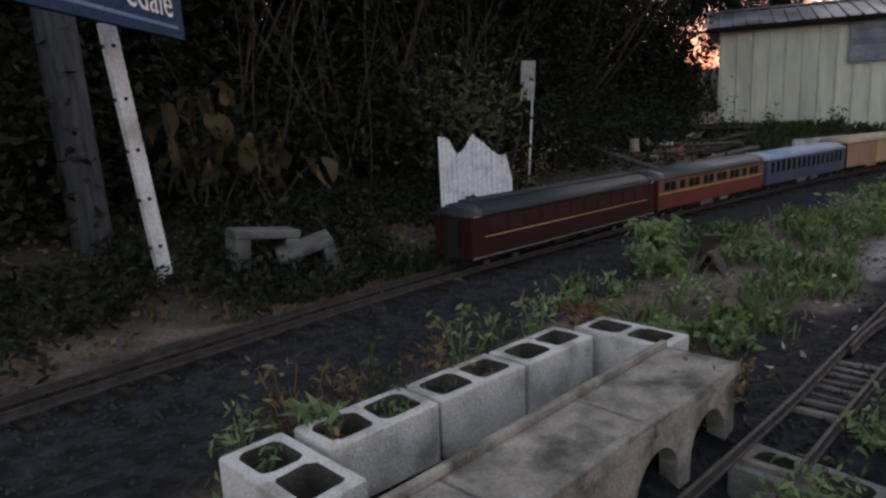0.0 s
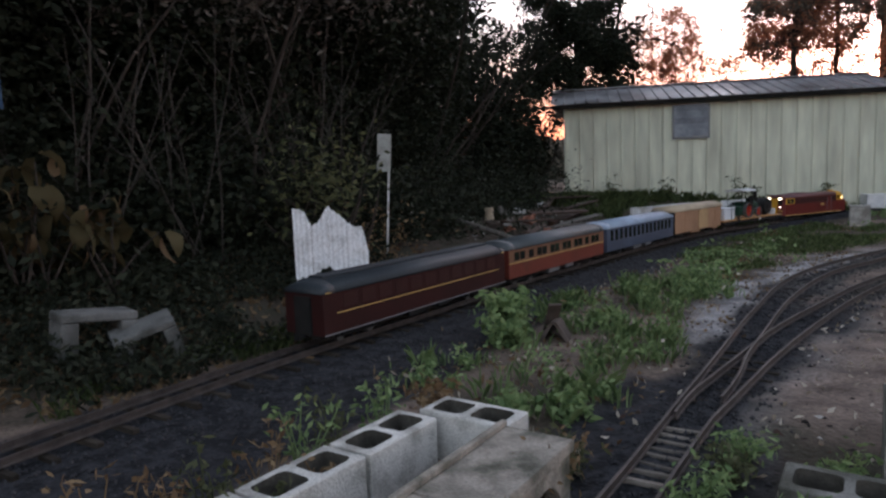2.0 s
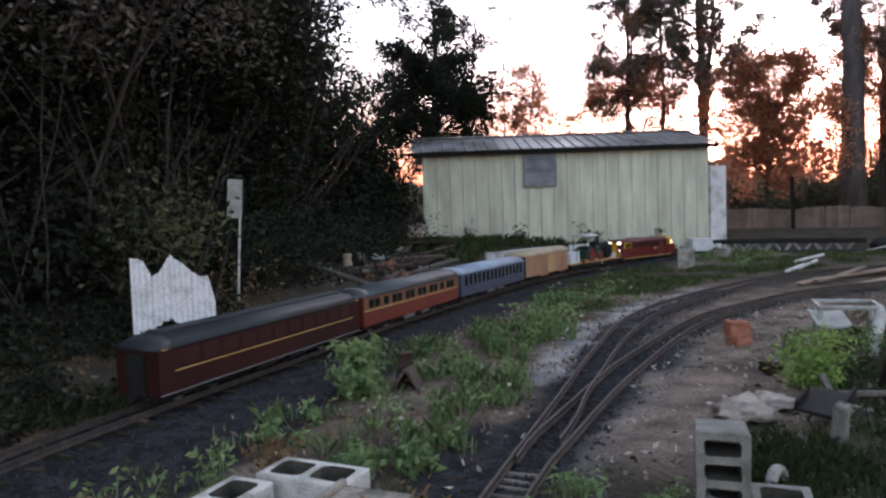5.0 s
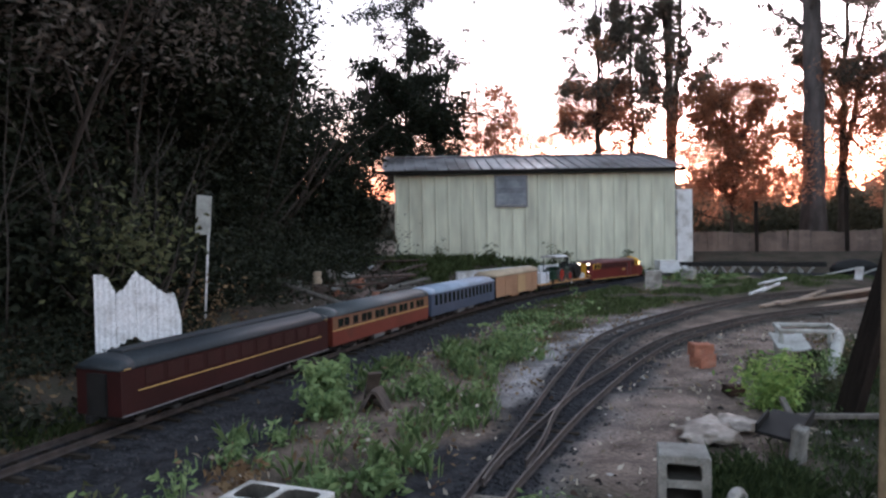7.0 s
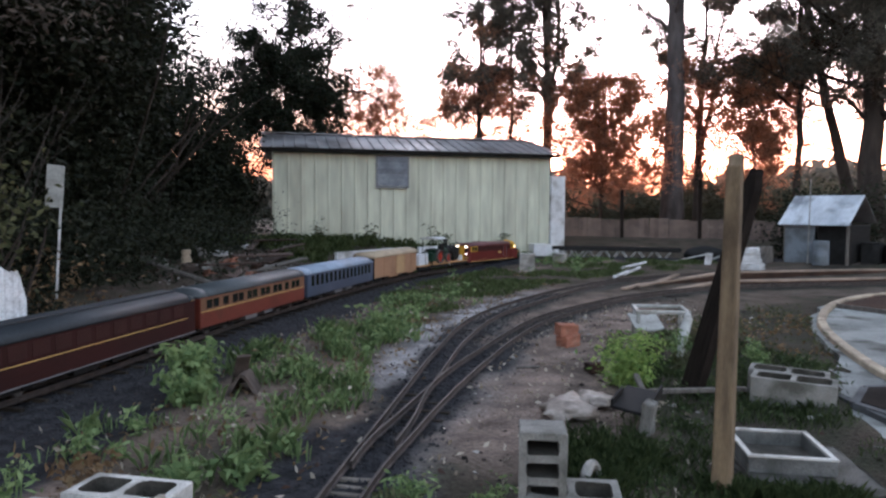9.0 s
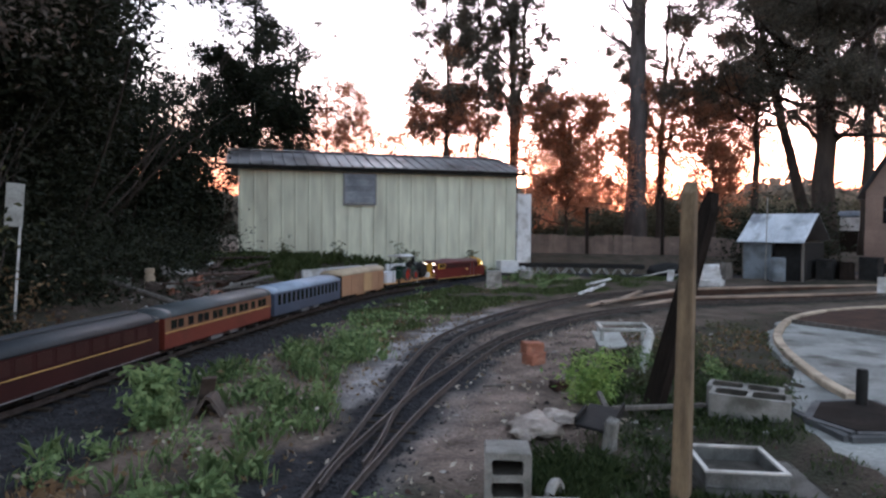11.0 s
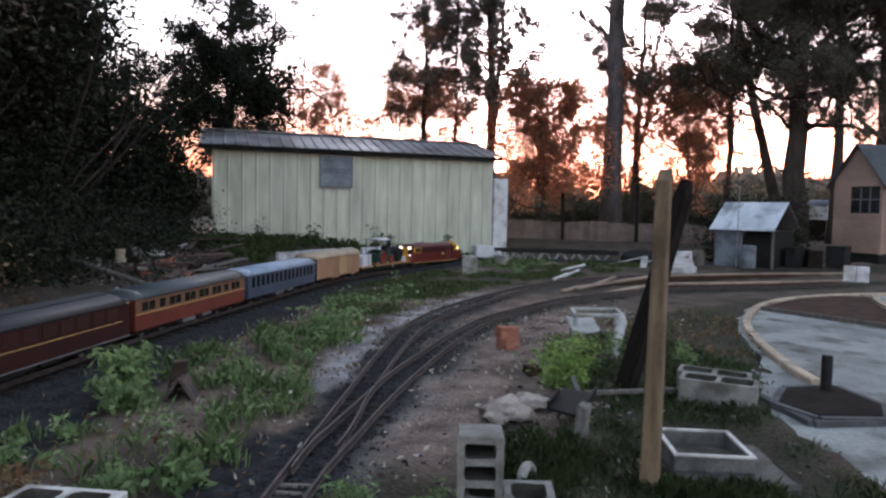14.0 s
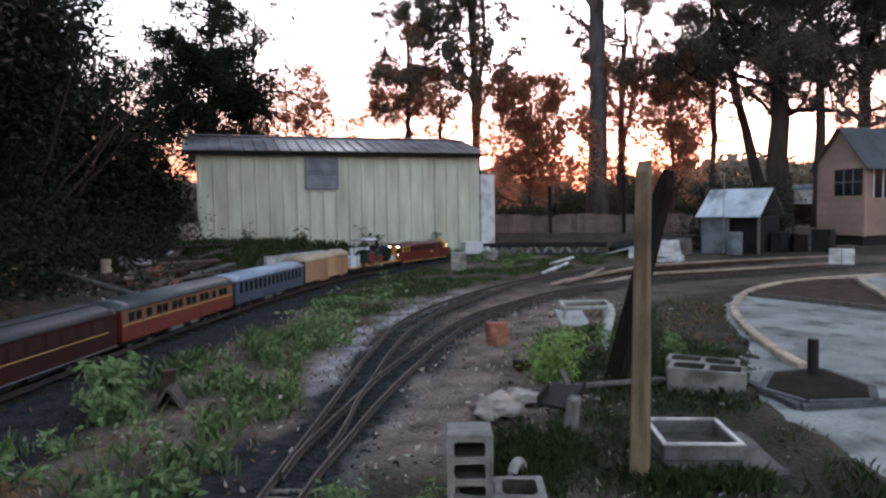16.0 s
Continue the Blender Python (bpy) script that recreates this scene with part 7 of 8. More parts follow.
    simple("clear_plastic_bag", lump(0.44, 0.30, 0.075, rng, 0.62), SANDBAG, pose(3.60, 3.06, 0.02, 0, 0, 30), "crumpled dirty plastic bag on sand", "bag", smooth_faces=True)
    simple("clear_plastic_bag", lump(0.26, 0.2, 0.06, rng, 0.5), SANDBAG, pose(3.90, 3.12, 0.02, 0, 0, 70), "small crumpled plastic bag on sand", "bag", smooth_faces=True)
    simple("brick", rough_box(0.2, 0.12, 0.11, rng, 0.004), BRICK, pose(5.12, 4.62, -0.01, 3, -3, 5), "orange brick lying in sand under another", "brick")
    simple("brick", rough_box(0.19, 0.11, 0.1, rng, 0.004), BRICK, pose(5.10, 4.63, 0.104, 2, 3, -12), "orange brick resting on another in sand", "brick")
    simple("brick", rough_box(0.2, 0.11, 0.07, rng, 0.003), SOIL_BROWN, pose(4.55, 3.75, 0.0, 0, 8, 60), "dark brown broken brick lying in sand", "brick")
    between((4.05, 4.10, 0.02), (4.22, 4.02, 0.02), "timber_batten", 0.03, 0.02, GREY_WOOD, "thin pale stick on sand", "stick")


def lump(lx, ly, lz, rng, jag=0.22):
    bm = bmesh.new()
    bmesh.ops.create_icosphere(bm, subdivisions=3, radius=1.0)
    ph = rng.uniform(0, 6.28, 6)
    for v in bm.verts:
        c = v.co
        v.co *= 1 + jag * (0.5 * math.sin(3.1 * c.x + ph[0]) * math.sin(2.7 * c.y + ph[1]) + 0.45 * math.sin(7 * c.x + ph[2]) * math.sin(6 * c.y + 5 * c.z + ph[3])) + rng.normal(0, jag * 0.16)
        v.co = Vector((v.co.x * lx / 2, v.co.y * ly / 2, v.co.z * lz / 2 + lz * 0.35))
    return bm


def build_plastic_chair():
    t = thing("plastic_chair", pose(6.0, 4.3, 0.0, 0, 0, -38.5), "white plastic chair lying tipped over in weeds", "chair")
    bm = boxes((-0.22, 0.30, -0.06, -0.015, 0.275, 0.31), (-0.18, 0.34, 0.36, 0.40, 0.275, 0.31), bevel=0.01)
    for x0, x1 in ((-0.215, -0.175), (0.26, 0.30)):
        side = boxes((x0, x1, -0.014, 0.359, 0.277, 0.308), bevel=0.008)
        for v in side.verts:
            v.co.x += 0.1 * (v.co.y + 0.015)
        me = bpy.data.meshes.new("frame_side")
        side.to_mesh(me)
        side.free()
        bm.from_mesh(me)
        bpy.data.meshes.remove(me)
    part("back_frame", bm, DULL_PLASTIC, t, "open rectangular frame")
    bm = boxes((-0.25, 0.03, -0.15, 0.22, 0.12, 0.145), bevel=0.01)
    bmesh.ops.subdivide_edges(bm, edges=bm.edges, cuts=3, use_grid_fill=True)
    for v in bm.verts:
        v.co.z += 0.22 * (v.co.y + 0.15) + 1.2 * (v.co.x + 0.11) ** 2
    part("seat", bm, DULL_PLASTIC, t, smooth=True)
    for x, y in ((-0.19, -0.03), (-0.14, 0.38), (0.31, 0.38)):
        bm = bmesh.new()
        tube(bm, [(x, y, 0.285), (x * 1.03, y * 1.02, 0.14), (x * 1.1, y * 1.05, -0.04)], [0.02, 0.024, 0.018], 8)
        part("leg", bm, DULL_PLASTIC, t, smooth=True)
    bm = bmesh.new()
    tube(bm, [(0.27, -0.03, 0.27), (0.23, -0.2, 0.25), (0.15, -0.40, 0.20), (0.07, -0.60, 0.09), (0.02, -0.74, -0.03)], [0.034, 0.045, 0.048, 0.042, 0.028], 10)
    part("leg", bm, DULL_PLASTIC, t, "thick drooping front leg", smooth=True)


def build_round_yard():
    """The pale concrete floor with its sandy kerb, soil bed and the kerbed bed with a pipe."""
    def sheet(name, pts, z, mat, label, thick=0.04):
        bm = bmesh.new()
        lo = [bm.verts.new((x, y, z - thick)) for x, y in pts]
        hi = [bm.verts.new((x, y, z)) for x, y in pts]
        n = len(pts)
        for k in range(n):
            bm.faces.new((lo[k], lo[(k + 1) % n], hi[(k + 1) % n], hi[k]))
        for a, b, c in tessellate_polygon([[Vector((x, y, 0)) for x, y in pts]]):
            bm.faces.new((hi[a], hi[b], hi[c]))
            bm.faces.new((lo[c], lo[b], lo[a]))
        return tagged(part(name, bm, mat), label, "pavement", kind="structure")

    kerb = KERB_LINE
    sheet("pavement", FLOOR, 0.035, PALE_FLOOR, "pale blue-grey concrete floor with damp stains", 0.12)
    t = thing("round_kerb", Matrix.Identity(4), "curved sandy concrete kerb round the pale floor", "kerb", kind="structure")
    for k in range(0, len(kerb) - 7, 6):
        part("kerb_stone", sweep([(p[0], p[1], 0.0) for p in kerb[k:k + 7]], [(-0.045, 0.0), (0.045, 0.0), (0.045, 0.075), (0.036, 0.085), (-0.036, 0.085), (-0.045, 0.075)]), KERB, t)
    sheet("soil_bed", [(9.75, 4.42), (9.57, 2.7), (10.0, 2.8), (10.78, 3.22), (11.68, 3.7), (12.6, 4.1), (12.15, 4.46), (11.25, 4.6), (10.25, 4.52)], 0.075, SOIL_BROWN, "red-brown soil bed inside the kerb", 0.06)
    between((9.73, 4.42, 0.03), (9.55, 2.7, 0.03), "edging_strip", 0.04, 0.06, GREY_WOOD, "pale timber edging along the soil bed", "edging")
    ring = spline([(9.9, 2.7), (10.22, 2.88), (10.83, 3.18), (11.72, 3.65), (12.6, 4.02), (12.95, 4.12)], 0.1)
    simple("kerb_ring", sweep([(p[0], p[1], 0.03) for p in ring], [(-0.05, 0), (0.05, 0), (0.05, 0.09), (-0.05, 0.09)]), KERB, Matrix.Identity(4), "short curved pale kerb inside the soil bed", "kerb")
    hexa = [(5.12, 2.09), (5.58, 2.24), (5.95, 2.04), (5.66, 1.62), (5.36, 1.51), (5.02, 1.77)]
    c = Vector((5.45, 1.88))
    b = thing("planter_bed", Matrix.Identity(4), "dark kerbed soil bed on the concrete floor", "planter", kind="structure")
    for p, q in zip(hexa, hexa[1:] + hexa[:1]):
        d = (Vector(q) - Vector(p)).normalized() * 0.005
        part("kerb_stone", sweep([(p[0] + d.x, p[1] + d.y, 0.03), (q[0] - d.x, q[1] - d.y, 0.03)], [(-0.03, 0), (0.03, 0), (0.03, 0.05), (-0.03, 0.05)]), PLANTER_KERB, b)
    sheet("bed_soil", [(c.x + (x - c.x) * 0.93, c.y + (y - c.y) * 0.93) for x, y in hexa], 0.085, DARK_SOIL, "dark soil inside the planter kerb", 0.05)
    outer = [(5.33, 2.36), (4.93, 1.77), (5.5, 1.42), (6.4, 1.3)]
    b = thing("outer_kerb", Matrix.Identity(4), "dark grey concrete kerb round the planter", "kerb", kind="structure")
    for p, q in zip(outer, outer[1:]):
        d = (Vector(q) - Vector(p)).normalized() * 0.005
        part("kerb_stone", sweep([(p[0] + d.x, p[1] + d.y, 0.03), (q[0] - d.x, q[1] - d.y, 0.03)], [(-0.028, 0), (0.028, 0), (0.028, 0.04), (-0.028, 0.04)]), PLANTER_KERB, b)
    bm = bmesh.new()
    tube(bm, [(0, 0, 0.0), (0, 0, 0.27), (0, 0, 0.3), (0, 0, 0.30)], [0.037, 0.037, 0.034, 0.028], 16)
    simple("pipe_stub", bm, BLACK, pose(5.74, 2.02, 0.03), "short black upright pipe in the soil bed", "pipe")


def build_far_right():
    for name, ctrl, top, lab in (("retaining_wall", [(9.6, 7.9), (11.02, 7.57), (12.0, 7.35), (13.19, 6.96), (14.54, 6.47), (15.83, 5.87), (18.0, 4.9), (20.6, 3.8)], 0.17, "low brown retaining wall with a pale coping"), ("retaining_wall", [(8.7, 7.0), (10.16, 6.95), (11.1, 6.75), (12.05, 6.36), (13.32, 5.9), (14.71, 5.44), (16.28, 4.86), (18.6, 3.9)], 0.11, "lower brown wall along the curving track")):
        p = spline(ctrl, 0.2)
        t = thing(name, Matrix.Identity(4), lab, "wall", kind="structure")
        fall = [0.2 * max(0.0, 1 - 0.2 * k / 2.2) for k in range(len(p))]
        part("wall_face", sweep([(q[0], q[1], top - 0.33 - f) for q, f in zip(p, fall)], [(-0.06, 0), (0.06, 0), (0.06, 0.30), (-0.06, 0.30)]), SOIL_BROWN, t)
        for k in range(0, len(p) - 4, 4):
            part("coping", sweep([(q[0], q[1], top - 0.029 - f) for q, f in zip(p[k:k + 5], fall[k:k + 5])], [(-0.07, 0), (0.07, 0), (0.07, 0.03), (-0.07, 0.03)]), COPING, t)
    # lattice girder bridge on the main line
    i0, i1 = int(np.argmin(np.hypot(MAIN[:, 0] - 12.15, MAIN[:, 1] - 12.25))), int(np.argmin(np.hypot(MAIN[:, 0] - 14.4, MAIN[:, 1] - 10.0)))
    seg = MAIN[i0:i1]
    t = thing("girder_bridge", Matrix.Identity(4), "low railway bridge with pale lattice girders", "bridge")
    for side in (-0.24, 0.24):
        part("top_chord", sweep([(p[0], p[1], 0.34) for p in seg[::2]], [(side - 0.03, -0.03), (side + 0.03, -0.03), (side + 0.03, 0.06), (side - 0.03, 0.06)]), BLACK, t, "dark top chord")
        part("bottom_chord", sweep([(p[0], p[1], 0.05) for p in seg[::2]], [(side - 0.025, 0), (side + 0.025, 0), (side + 0.025, 0.035), (side - 0.025, 0.035)]), STEEL_PALE, t)
        d = np.gradient(seg, axis=0)
        for k in range(0, len(seg) - 4, 2):
            q = [Vector((seg[j][0] - d[j][1] / np.hypot(*d[j][:2]) * side, seg[j][1] + d[j][0] / np.hypot(*d[j][:2]) * side)) for j in (k, k + 2)]
            z = (0.08, 0.345) if (k // 2) % 2 else (0.345, 0.08)
            bm = bmesh.new()
            tube(bm, [(q[0].x, q[0].y, z[0]), (q[1].x, q[1].y, z[1])], 0.017 + 0.008 * math.sin(1.7 * k) ** 2, 5)
            part("lattice_bar", bm, STEEL_PALE, t)
    for k, (x, y) in enumerate(((12.0, 12.0), (14.2, 10.35))):
        part("pier", boxes((x - 0.22, x + 0.22, y - 0.2, y + 0.2, -0.1, 0.05), bevel=0.01), CONCRETE, t)
    simple("concrete_pier_block", rough_box(0.36, 0.3, 0.42, np.random.RandomState(3), 0.006), CONCRETE, pose(9.75, 10.55, -0.04, 0, 0, 50), "square grey concrete block in the grass", "block")
    simple("concrete_pier_block", rough_box(0.3, 0.25, 0.34, np.random.RandomState(4), 0.006), CONCRETE, pose(11.3, 11.2, -0.04, 0, 0, 30), "weathered concrete pier beside the bridge", "block")
    for a, b in (((10.2, 8.62, 0.03), (10.75, 8.75, 0.10)), ((10.6, 8.72, 0.05), (11.5, 9.1, 0.12)), ((11.6, 9.7, 0.05), (12.3, 9.6, 0.16))):
        between(a, b, "white_batten", 0.05, 0.04, WHITE_PAINT, "white painted batten lying in the grass", "batten")
    for a, b in (((9.3, 7.3, 0.04), (10.2, 7.45, 0.07)), ((10.0, 7.5, 0.05), (10.9, 7.75, 0.12)), ((8.9, 7.25, 0.03), (9.6, 7.5, 0.04))):
        between(a, b, "timber_offcut", 0.09, 0.03, COPING, "pale sandy timber offcut by the track", "board")
    # paling fence
    f = thing("paling_fence", Matrix.Identity(4), "weathered brown paling fence", "fence")
    A, B = Vector((13.7, 16.9)), Vector((20.4, 8.9))
    d = (B - A).normalized()
    L = (B - A).length
    rng = np.random.RandomState(8)
    me = bpy.data.meshes.new("paling")
    bm = boxes((0, 0.136, -0.008, 0.008, 0, 0.97), bevel=0.002)
    bm.to_mesh(me)
    bm.free()
    me.materials.append(FENCE_WOOD)
    ang = math.degrees(math.atan2(d.y, d.x))
    for k in range(int(L / 0.138)):
        p = A + d * k * 0.138
        ob = new("paling", me)
        ob.parent = f
        ob.matrix_local = pose(p.x, p.y, 0.08 + 0.03 * math.sin(k * 0.4) + rng.uniform(-0.015, 0.015), rng.normal(0, 1.2), rng.normal(0, 0.4), ang)
    n = Vector((-d.y, d.x)) * 0.03
    part("rail", sweep([(A.x + n.x, A.y + n.y, 0.35), (B.x + n.x, B.y + n.y, 0.35)], [(-0.02, 0), (0.02, 0), (0.02, 0.07), (-0.02, 0.07)]), FENCE_WOOD, f)
    part("rail", sweep([(A.x + n.x, A.y + n.y, 0.8), (B.x + n.x, B.y + n.y, 0.8)], [(-0.02, 0), (0.02, 0), (0.02, 0.07), (-0.02, 0.07)]), FENCE_WOOD, f)
    for x, y, h in ((16.1, 13.6, 1.7), (17.55, 12.0, 2.0)):
        simple("fence_post", boxes((-0.05, 0.05, -0.05, 0.05, -0.2, h), bevel=0.006), DARK_WOOD, pose(x - 0.08, y - 0.06, 0.2, 1, -1, ang), "dark upright post by the paling fence", "post")
    simple("dark_tarpaulin", lump(0.95, 0.5, 0.42, np.random.RandomState(31), 0.16), BLACK, pose(14.55, 9.75, 0.12, 0, 0, -35), "dark tarpaulin heap beside the bridge", "tarpaulin", smooth_faces=True)
    simple("dark_tarpaulin", lump(0.5, 0.36, 0.3, np.random.RandomState(32), 0.16), BLACK, pose(15.0, 9.0, 0.2, 0, 0, 20), "small dark tarpaulin heap near the hut", "tarpaulin", smooth_faces=True)
    for a, b, w in (((13.7, 9.75, 0.16), (14.4, 9.45, 0.30), 0.06), ((14.3, 9.35, 0.18), (15.0, 9.3, 0.33), 0.05), ((13.2, 10.0, 0.10), (14.1, 9.9, 0.12), 0.08)):
        between(a, b, "pale_plank", w, 0.03, DULL_PLASTIC, "pale plank propped in the clutter", "plank")
    # small hut
    t = thing("small_hut", pose(15.33, 8.42, 0.18, 0, 0, -84), "small pale hut with a steep corrugated roof", "hut")
    part("front_wall", boxes((0.10, 0.72, 0.12, 0.15, -0.1, 0.84)), HUT_GREY, t, "pale blue-grey front wall")
    part("back_wall", boxes((0.06, 1.35, 1.5, 1.53, -0.1, 0.84)), GREY_WOOD, t)
    part("end_wall", boxes((0.06, 0.09, 0.151, 1.499, -0.1, 0.9)), GREY_WOOD, t)
    for k in range(10):
        x0 = -0.02 + k * 0.146
        edge = [(x0, 0), (x0 + 0.03, 0.016), (x0 + 0.07, 0.0), (x0 + 0.11, 0.016), (x0 + 0.146, 0.0)]
        bm = bmesh.new()
        q = [[bm.verts.new((x, y, z + h + dz)) for x, h in edge] for y, z, dz in ((0.0, 0.82, 0), (0.86, 1.47, 0), (0.86, 1.47, -0.008), (0.0, 0.82, -0.008))]
        for a, b in zip(q, q[1:] + q[:1]):
            for w in range(4):
                bm.faces.new((a[w], a[w + 1], b[w + 1], b[w]))
        bm.faces.new([r[0] for r in q]), bm.faces.new([r[-1] for r in q][::-1])
        part("roof_sheet", bm, HUT_ROOF, t)
    part("roof_back", boxes((-0.02, 1.44, 0, 1.0, -0.012, 0.0)), ROOF_STEEL, t).matrix_local = pose(0, 0.865, 1.475, -37, 0, 0)
    part("post", boxes((1.36, 1.41, 0.1, 0.15, -0.1, 0.82)), GREY_WOOD, t)
    # black box stands in for the shade inside the open hut
    part("interior_shade_box", boxes((0.74, 1.38, 0.25, 1.45, -0.1, 0.82), bevel=0.02), BLACK, t)
    bm = bmesh.new()
    tube(bm, [(0, 0, 0), (0.02, 0, 1.9)], 0.012, 6)
    simple("thin_pole", bm, STEEL_PALE, pose(15.35, 7.75, 0.1), "thin pale pole beside the hut", "pole")
    simple("blue_drum", lathe([(0.0, 0.0), (0.15, 0.0), (0.16, 0.02), (0.16, 0.5), (0.15, 0.52), (0.0, 0.52)]), HUT_GREY, pose(15.3, 7.45, 0.15), "pale blue-grey drum in front of the hut", "drum")
    w = thing("white_folded_sheets", pose(13.5, 8.02, 0.1, 0, 0, -62), "stack of folded white sheets behind the wall", "sheet stack")
    rng = np.random.RandomState(6)
    for k in range(4):
        part("folded_sheet", rough_box(0.56 - 0.05 * k + rng.uniform(-0.03, 0.03), 0.4, 0.108, rng, 0.01, 0.02), WHITE_PAINT, w).matrix_local = pose(rng.uniform(-0.03, 0.03), rng.uniform(-0.02, 0.02), 0.11 * k, rng.normal(0, 1), rng.normal(0, 1), rng.normal(0, 4))
    simple("white_upright_board", rough_box(0.13, 0.05, 0.26, rng, 0.006), WHITE_PAINT, pose(13.6, 9.0, 0.1, 3, 5, -50), "short white upright board in the clutter", "board")
    w = thing("white_sign_panels", pose(14.9, 5.11, 0.05, 0, 0, -71), "pair of small white panels by the wall", "panel")
    for x in (-0.213, 0.006):
        part("panel", boxes((x, x + 0.207, -0.02, 0.02, 0.05, 0.355), bevel=0.004), WHITE_PAINT, w)
    part("foot", boxes((-0.2, 0.2, -0.05, 0.05, -0.08, 0.049)), GREY_WOOD, w)
    # clutter under the hut side
    rng = np.random.RandomState(12)
    for x, y, s, mt, lab, nm in ((16.35, 6.9, 0.4, BLACK, "dark drum in the hut's shade", "dark_drum"), (16.6, 6.6, 0.35, DARK_WOOD, "dark timber box behind the hut", "timber_box"), (16.9, 6.2, 0.45, BLACK, "black bin beside the signal box", "dark_bin"), (14.9, 8.5, 0.3, GREY_WOOD, "grey crate beside the hut", "grey_crate"), (14.6, 8.9, 0.28, CONCRETE, "grey block beside the hut", "grey_block")):
        simple(nm, rough_box(s, s * 0.8, s * 1.2, rng, 0.008), mt, pose(x, y, 0.15, 0, 0, rng.uniform(0, 90)), lab, nm.split("_")[-1])
    # signal box
    t = thing("signal_box", pose(19.0, 7.16, 0.2, 0, 0, -108), "pinkish timber signal box with a grey gable roof", "signal box")
    W, D, H = 1.27, 3.2, 2.07
    zb = 0.29
    n = 11
    for k in range(n):
        z = zb + k * (H - zb) / n
        for a, b in ((0.0, 0.46), (1.22, W)) if z + 0.15 > 1.28 and z < 1.88 else ((0.0, W),):
            part("front_board", boxes((a, b, -0.016, 0.02, z, z + (H - zb) / n - 0.003)), BOARD_PINK, t)
    gab = bmesh.new()
    q0 = [gab.verts.new((x, -0.01, z)) for x, z in ((0, H), (W, H), (W / 2, H + 0.82))]
    q1 = [gab.verts.new((x, 0.03, z)) for x, z in ((0, H), (W, H), (W / 2, H + 0.82))]
    gab.faces.new(q0), gab.faces.new(q1[::-1])
    for k in range(3):
        gab.faces.new((q0[k], q0[(k + 1) % 3], q1[(k + 1) % 3], q1[k]))
    part("gable", gab, BOARD_PINK, t)
    win = part("window", boxes((0.46, 1.22, 0.005, 0.02, 1.15, 1.95)), DARK_GLASS, t, "dark divided window")
    part("glazing_bar", boxes((0.46, 1.22, -0.014, 0.004, 1.575, 1.60), bevel=0.002), GREY_FRAME, win)
    for x in (0.71, 0.95):
        part("glazing_bar", boxes((x, x + 0.022, -0.012, 0.003, 1.29, 1.574), (x, x + 0.022, -0.012, 0.003, 1.601, 1.88)), GREY_FRAME, win)
    part("side_wall", boxes((W - 0.03, W, 0.021, D, zb, 1.2), (W - 0.03, W, 0.021, D, 1.95, H), (W - 0.03, W, 0.021, 0.25, 1.2, 1.95), (0.0, 0.03, 0.021, D, zb, H), (0.03, W - 0.03, D - 0.03, D, zb, H)), BOARD_PINK, t)
    win = part("window", boxes((W - 0.025, W - 0.01, 0.25, D, 1.2, 1.95)), DARK_GLASS, t)
    for k in range(9):
        part("glazing_bar", boxes((W - 0.009, W + 0.006, 0.28 + k * 0.33, 0.31 + k * 0.33, 1.2, 1.95)), WHITE_PAINT, win)
    part("corner_post", boxes((W - 0.05, W + 0.02, -0.02, 0.05, zb - 0.02, H)), BOARD_PINK, t)
    for sgn in (0, 1):
        bm = bmesh.new()
        xa, xb = ((-0.15, W / 2), (W + 0.15, W / 2))[sgn]
        za, zc = H - 0.2, H + 0.86
        vs = [bm.verts.new((x, y, z + dz)) for dz in (0, 0.03) for x, y, z in ((xa, -0.15, za), (xb, -0.15, zc), (xb, D + 0.15, zc), (xa, D + 0.15, za))]
        for q in ((0, 3, 2, 1), (4, 5, 6, 7), (0, 1, 5, 4), (1, 2, 6, 5), (2, 3, 7, 6), (3, 0, 4, 7)):
            bm.faces.new([vs[i] for i in q])
        part("roof", bm, GREY_ROOF, t)
    part("base", boxes((0.05, W - 0.05, 0.05, D - 0.05, -0.2, zb - 0.005)), BLACK, t)
    h = thing("far_house", pose(26.19, 10.36, 0.2, 0, 0, -68), "small white outbuilding with a pale blue roof behind trees", "house")
    part("base_wall", boxes((-0.36, 0.36, 0, 1.2, 0, 1.06)), DARK_WOOD, h, "dark timber lower wall")
    part("wall", boxes((-0.37, 0.37, -0.01, 1.21, 1.061, 1.55)), WHITE_PAINT, h)
    part("roof", boxes((-0.43, 0.43, -0.1, 1.3, 1.56, 1.76), bevel=0.06), BLUE_ROOF, h)


def broad_leaf(name, base, heading, length, width, rise, mat, parent, rng):
    """One pointed leaf, folded along its midrib and curling over towards its tip."""
    bm = bmesh.new()
    o, side = Vector((math.cos(heading), math.sin(heading), 0)), Vector((-math.sin(heading), math.cos(heading), 0))
    p, slope = Vector(base), rise
    rows = []
    for k in range(7):
        w = width * 0.5 * math.sin(math.pi * min(1.0, 0.08 + k / 6.3)) ** 0.8
        curl = 0.25 * w + 0.012 * rng.normal()
        rows.append([bm.verts.new(p + side * w + Vector((0, 0, curl))), bm.verts.new(p), bm.verts.new(p - side * w + Vector((0, 0, curl)))])
        slope -= 0.28
        p = p + (o * math.cos(slope) + Vector((0, 0, math.sin(slope)))) * length / 6
    for a, b in zip(rows, rows[1:]):
        for q in range(2):
            bm.faces.new((a[q], a[q + 1], b[q + 1], b[q]))
    return part(name, bm, mat, parent, smooth=True)


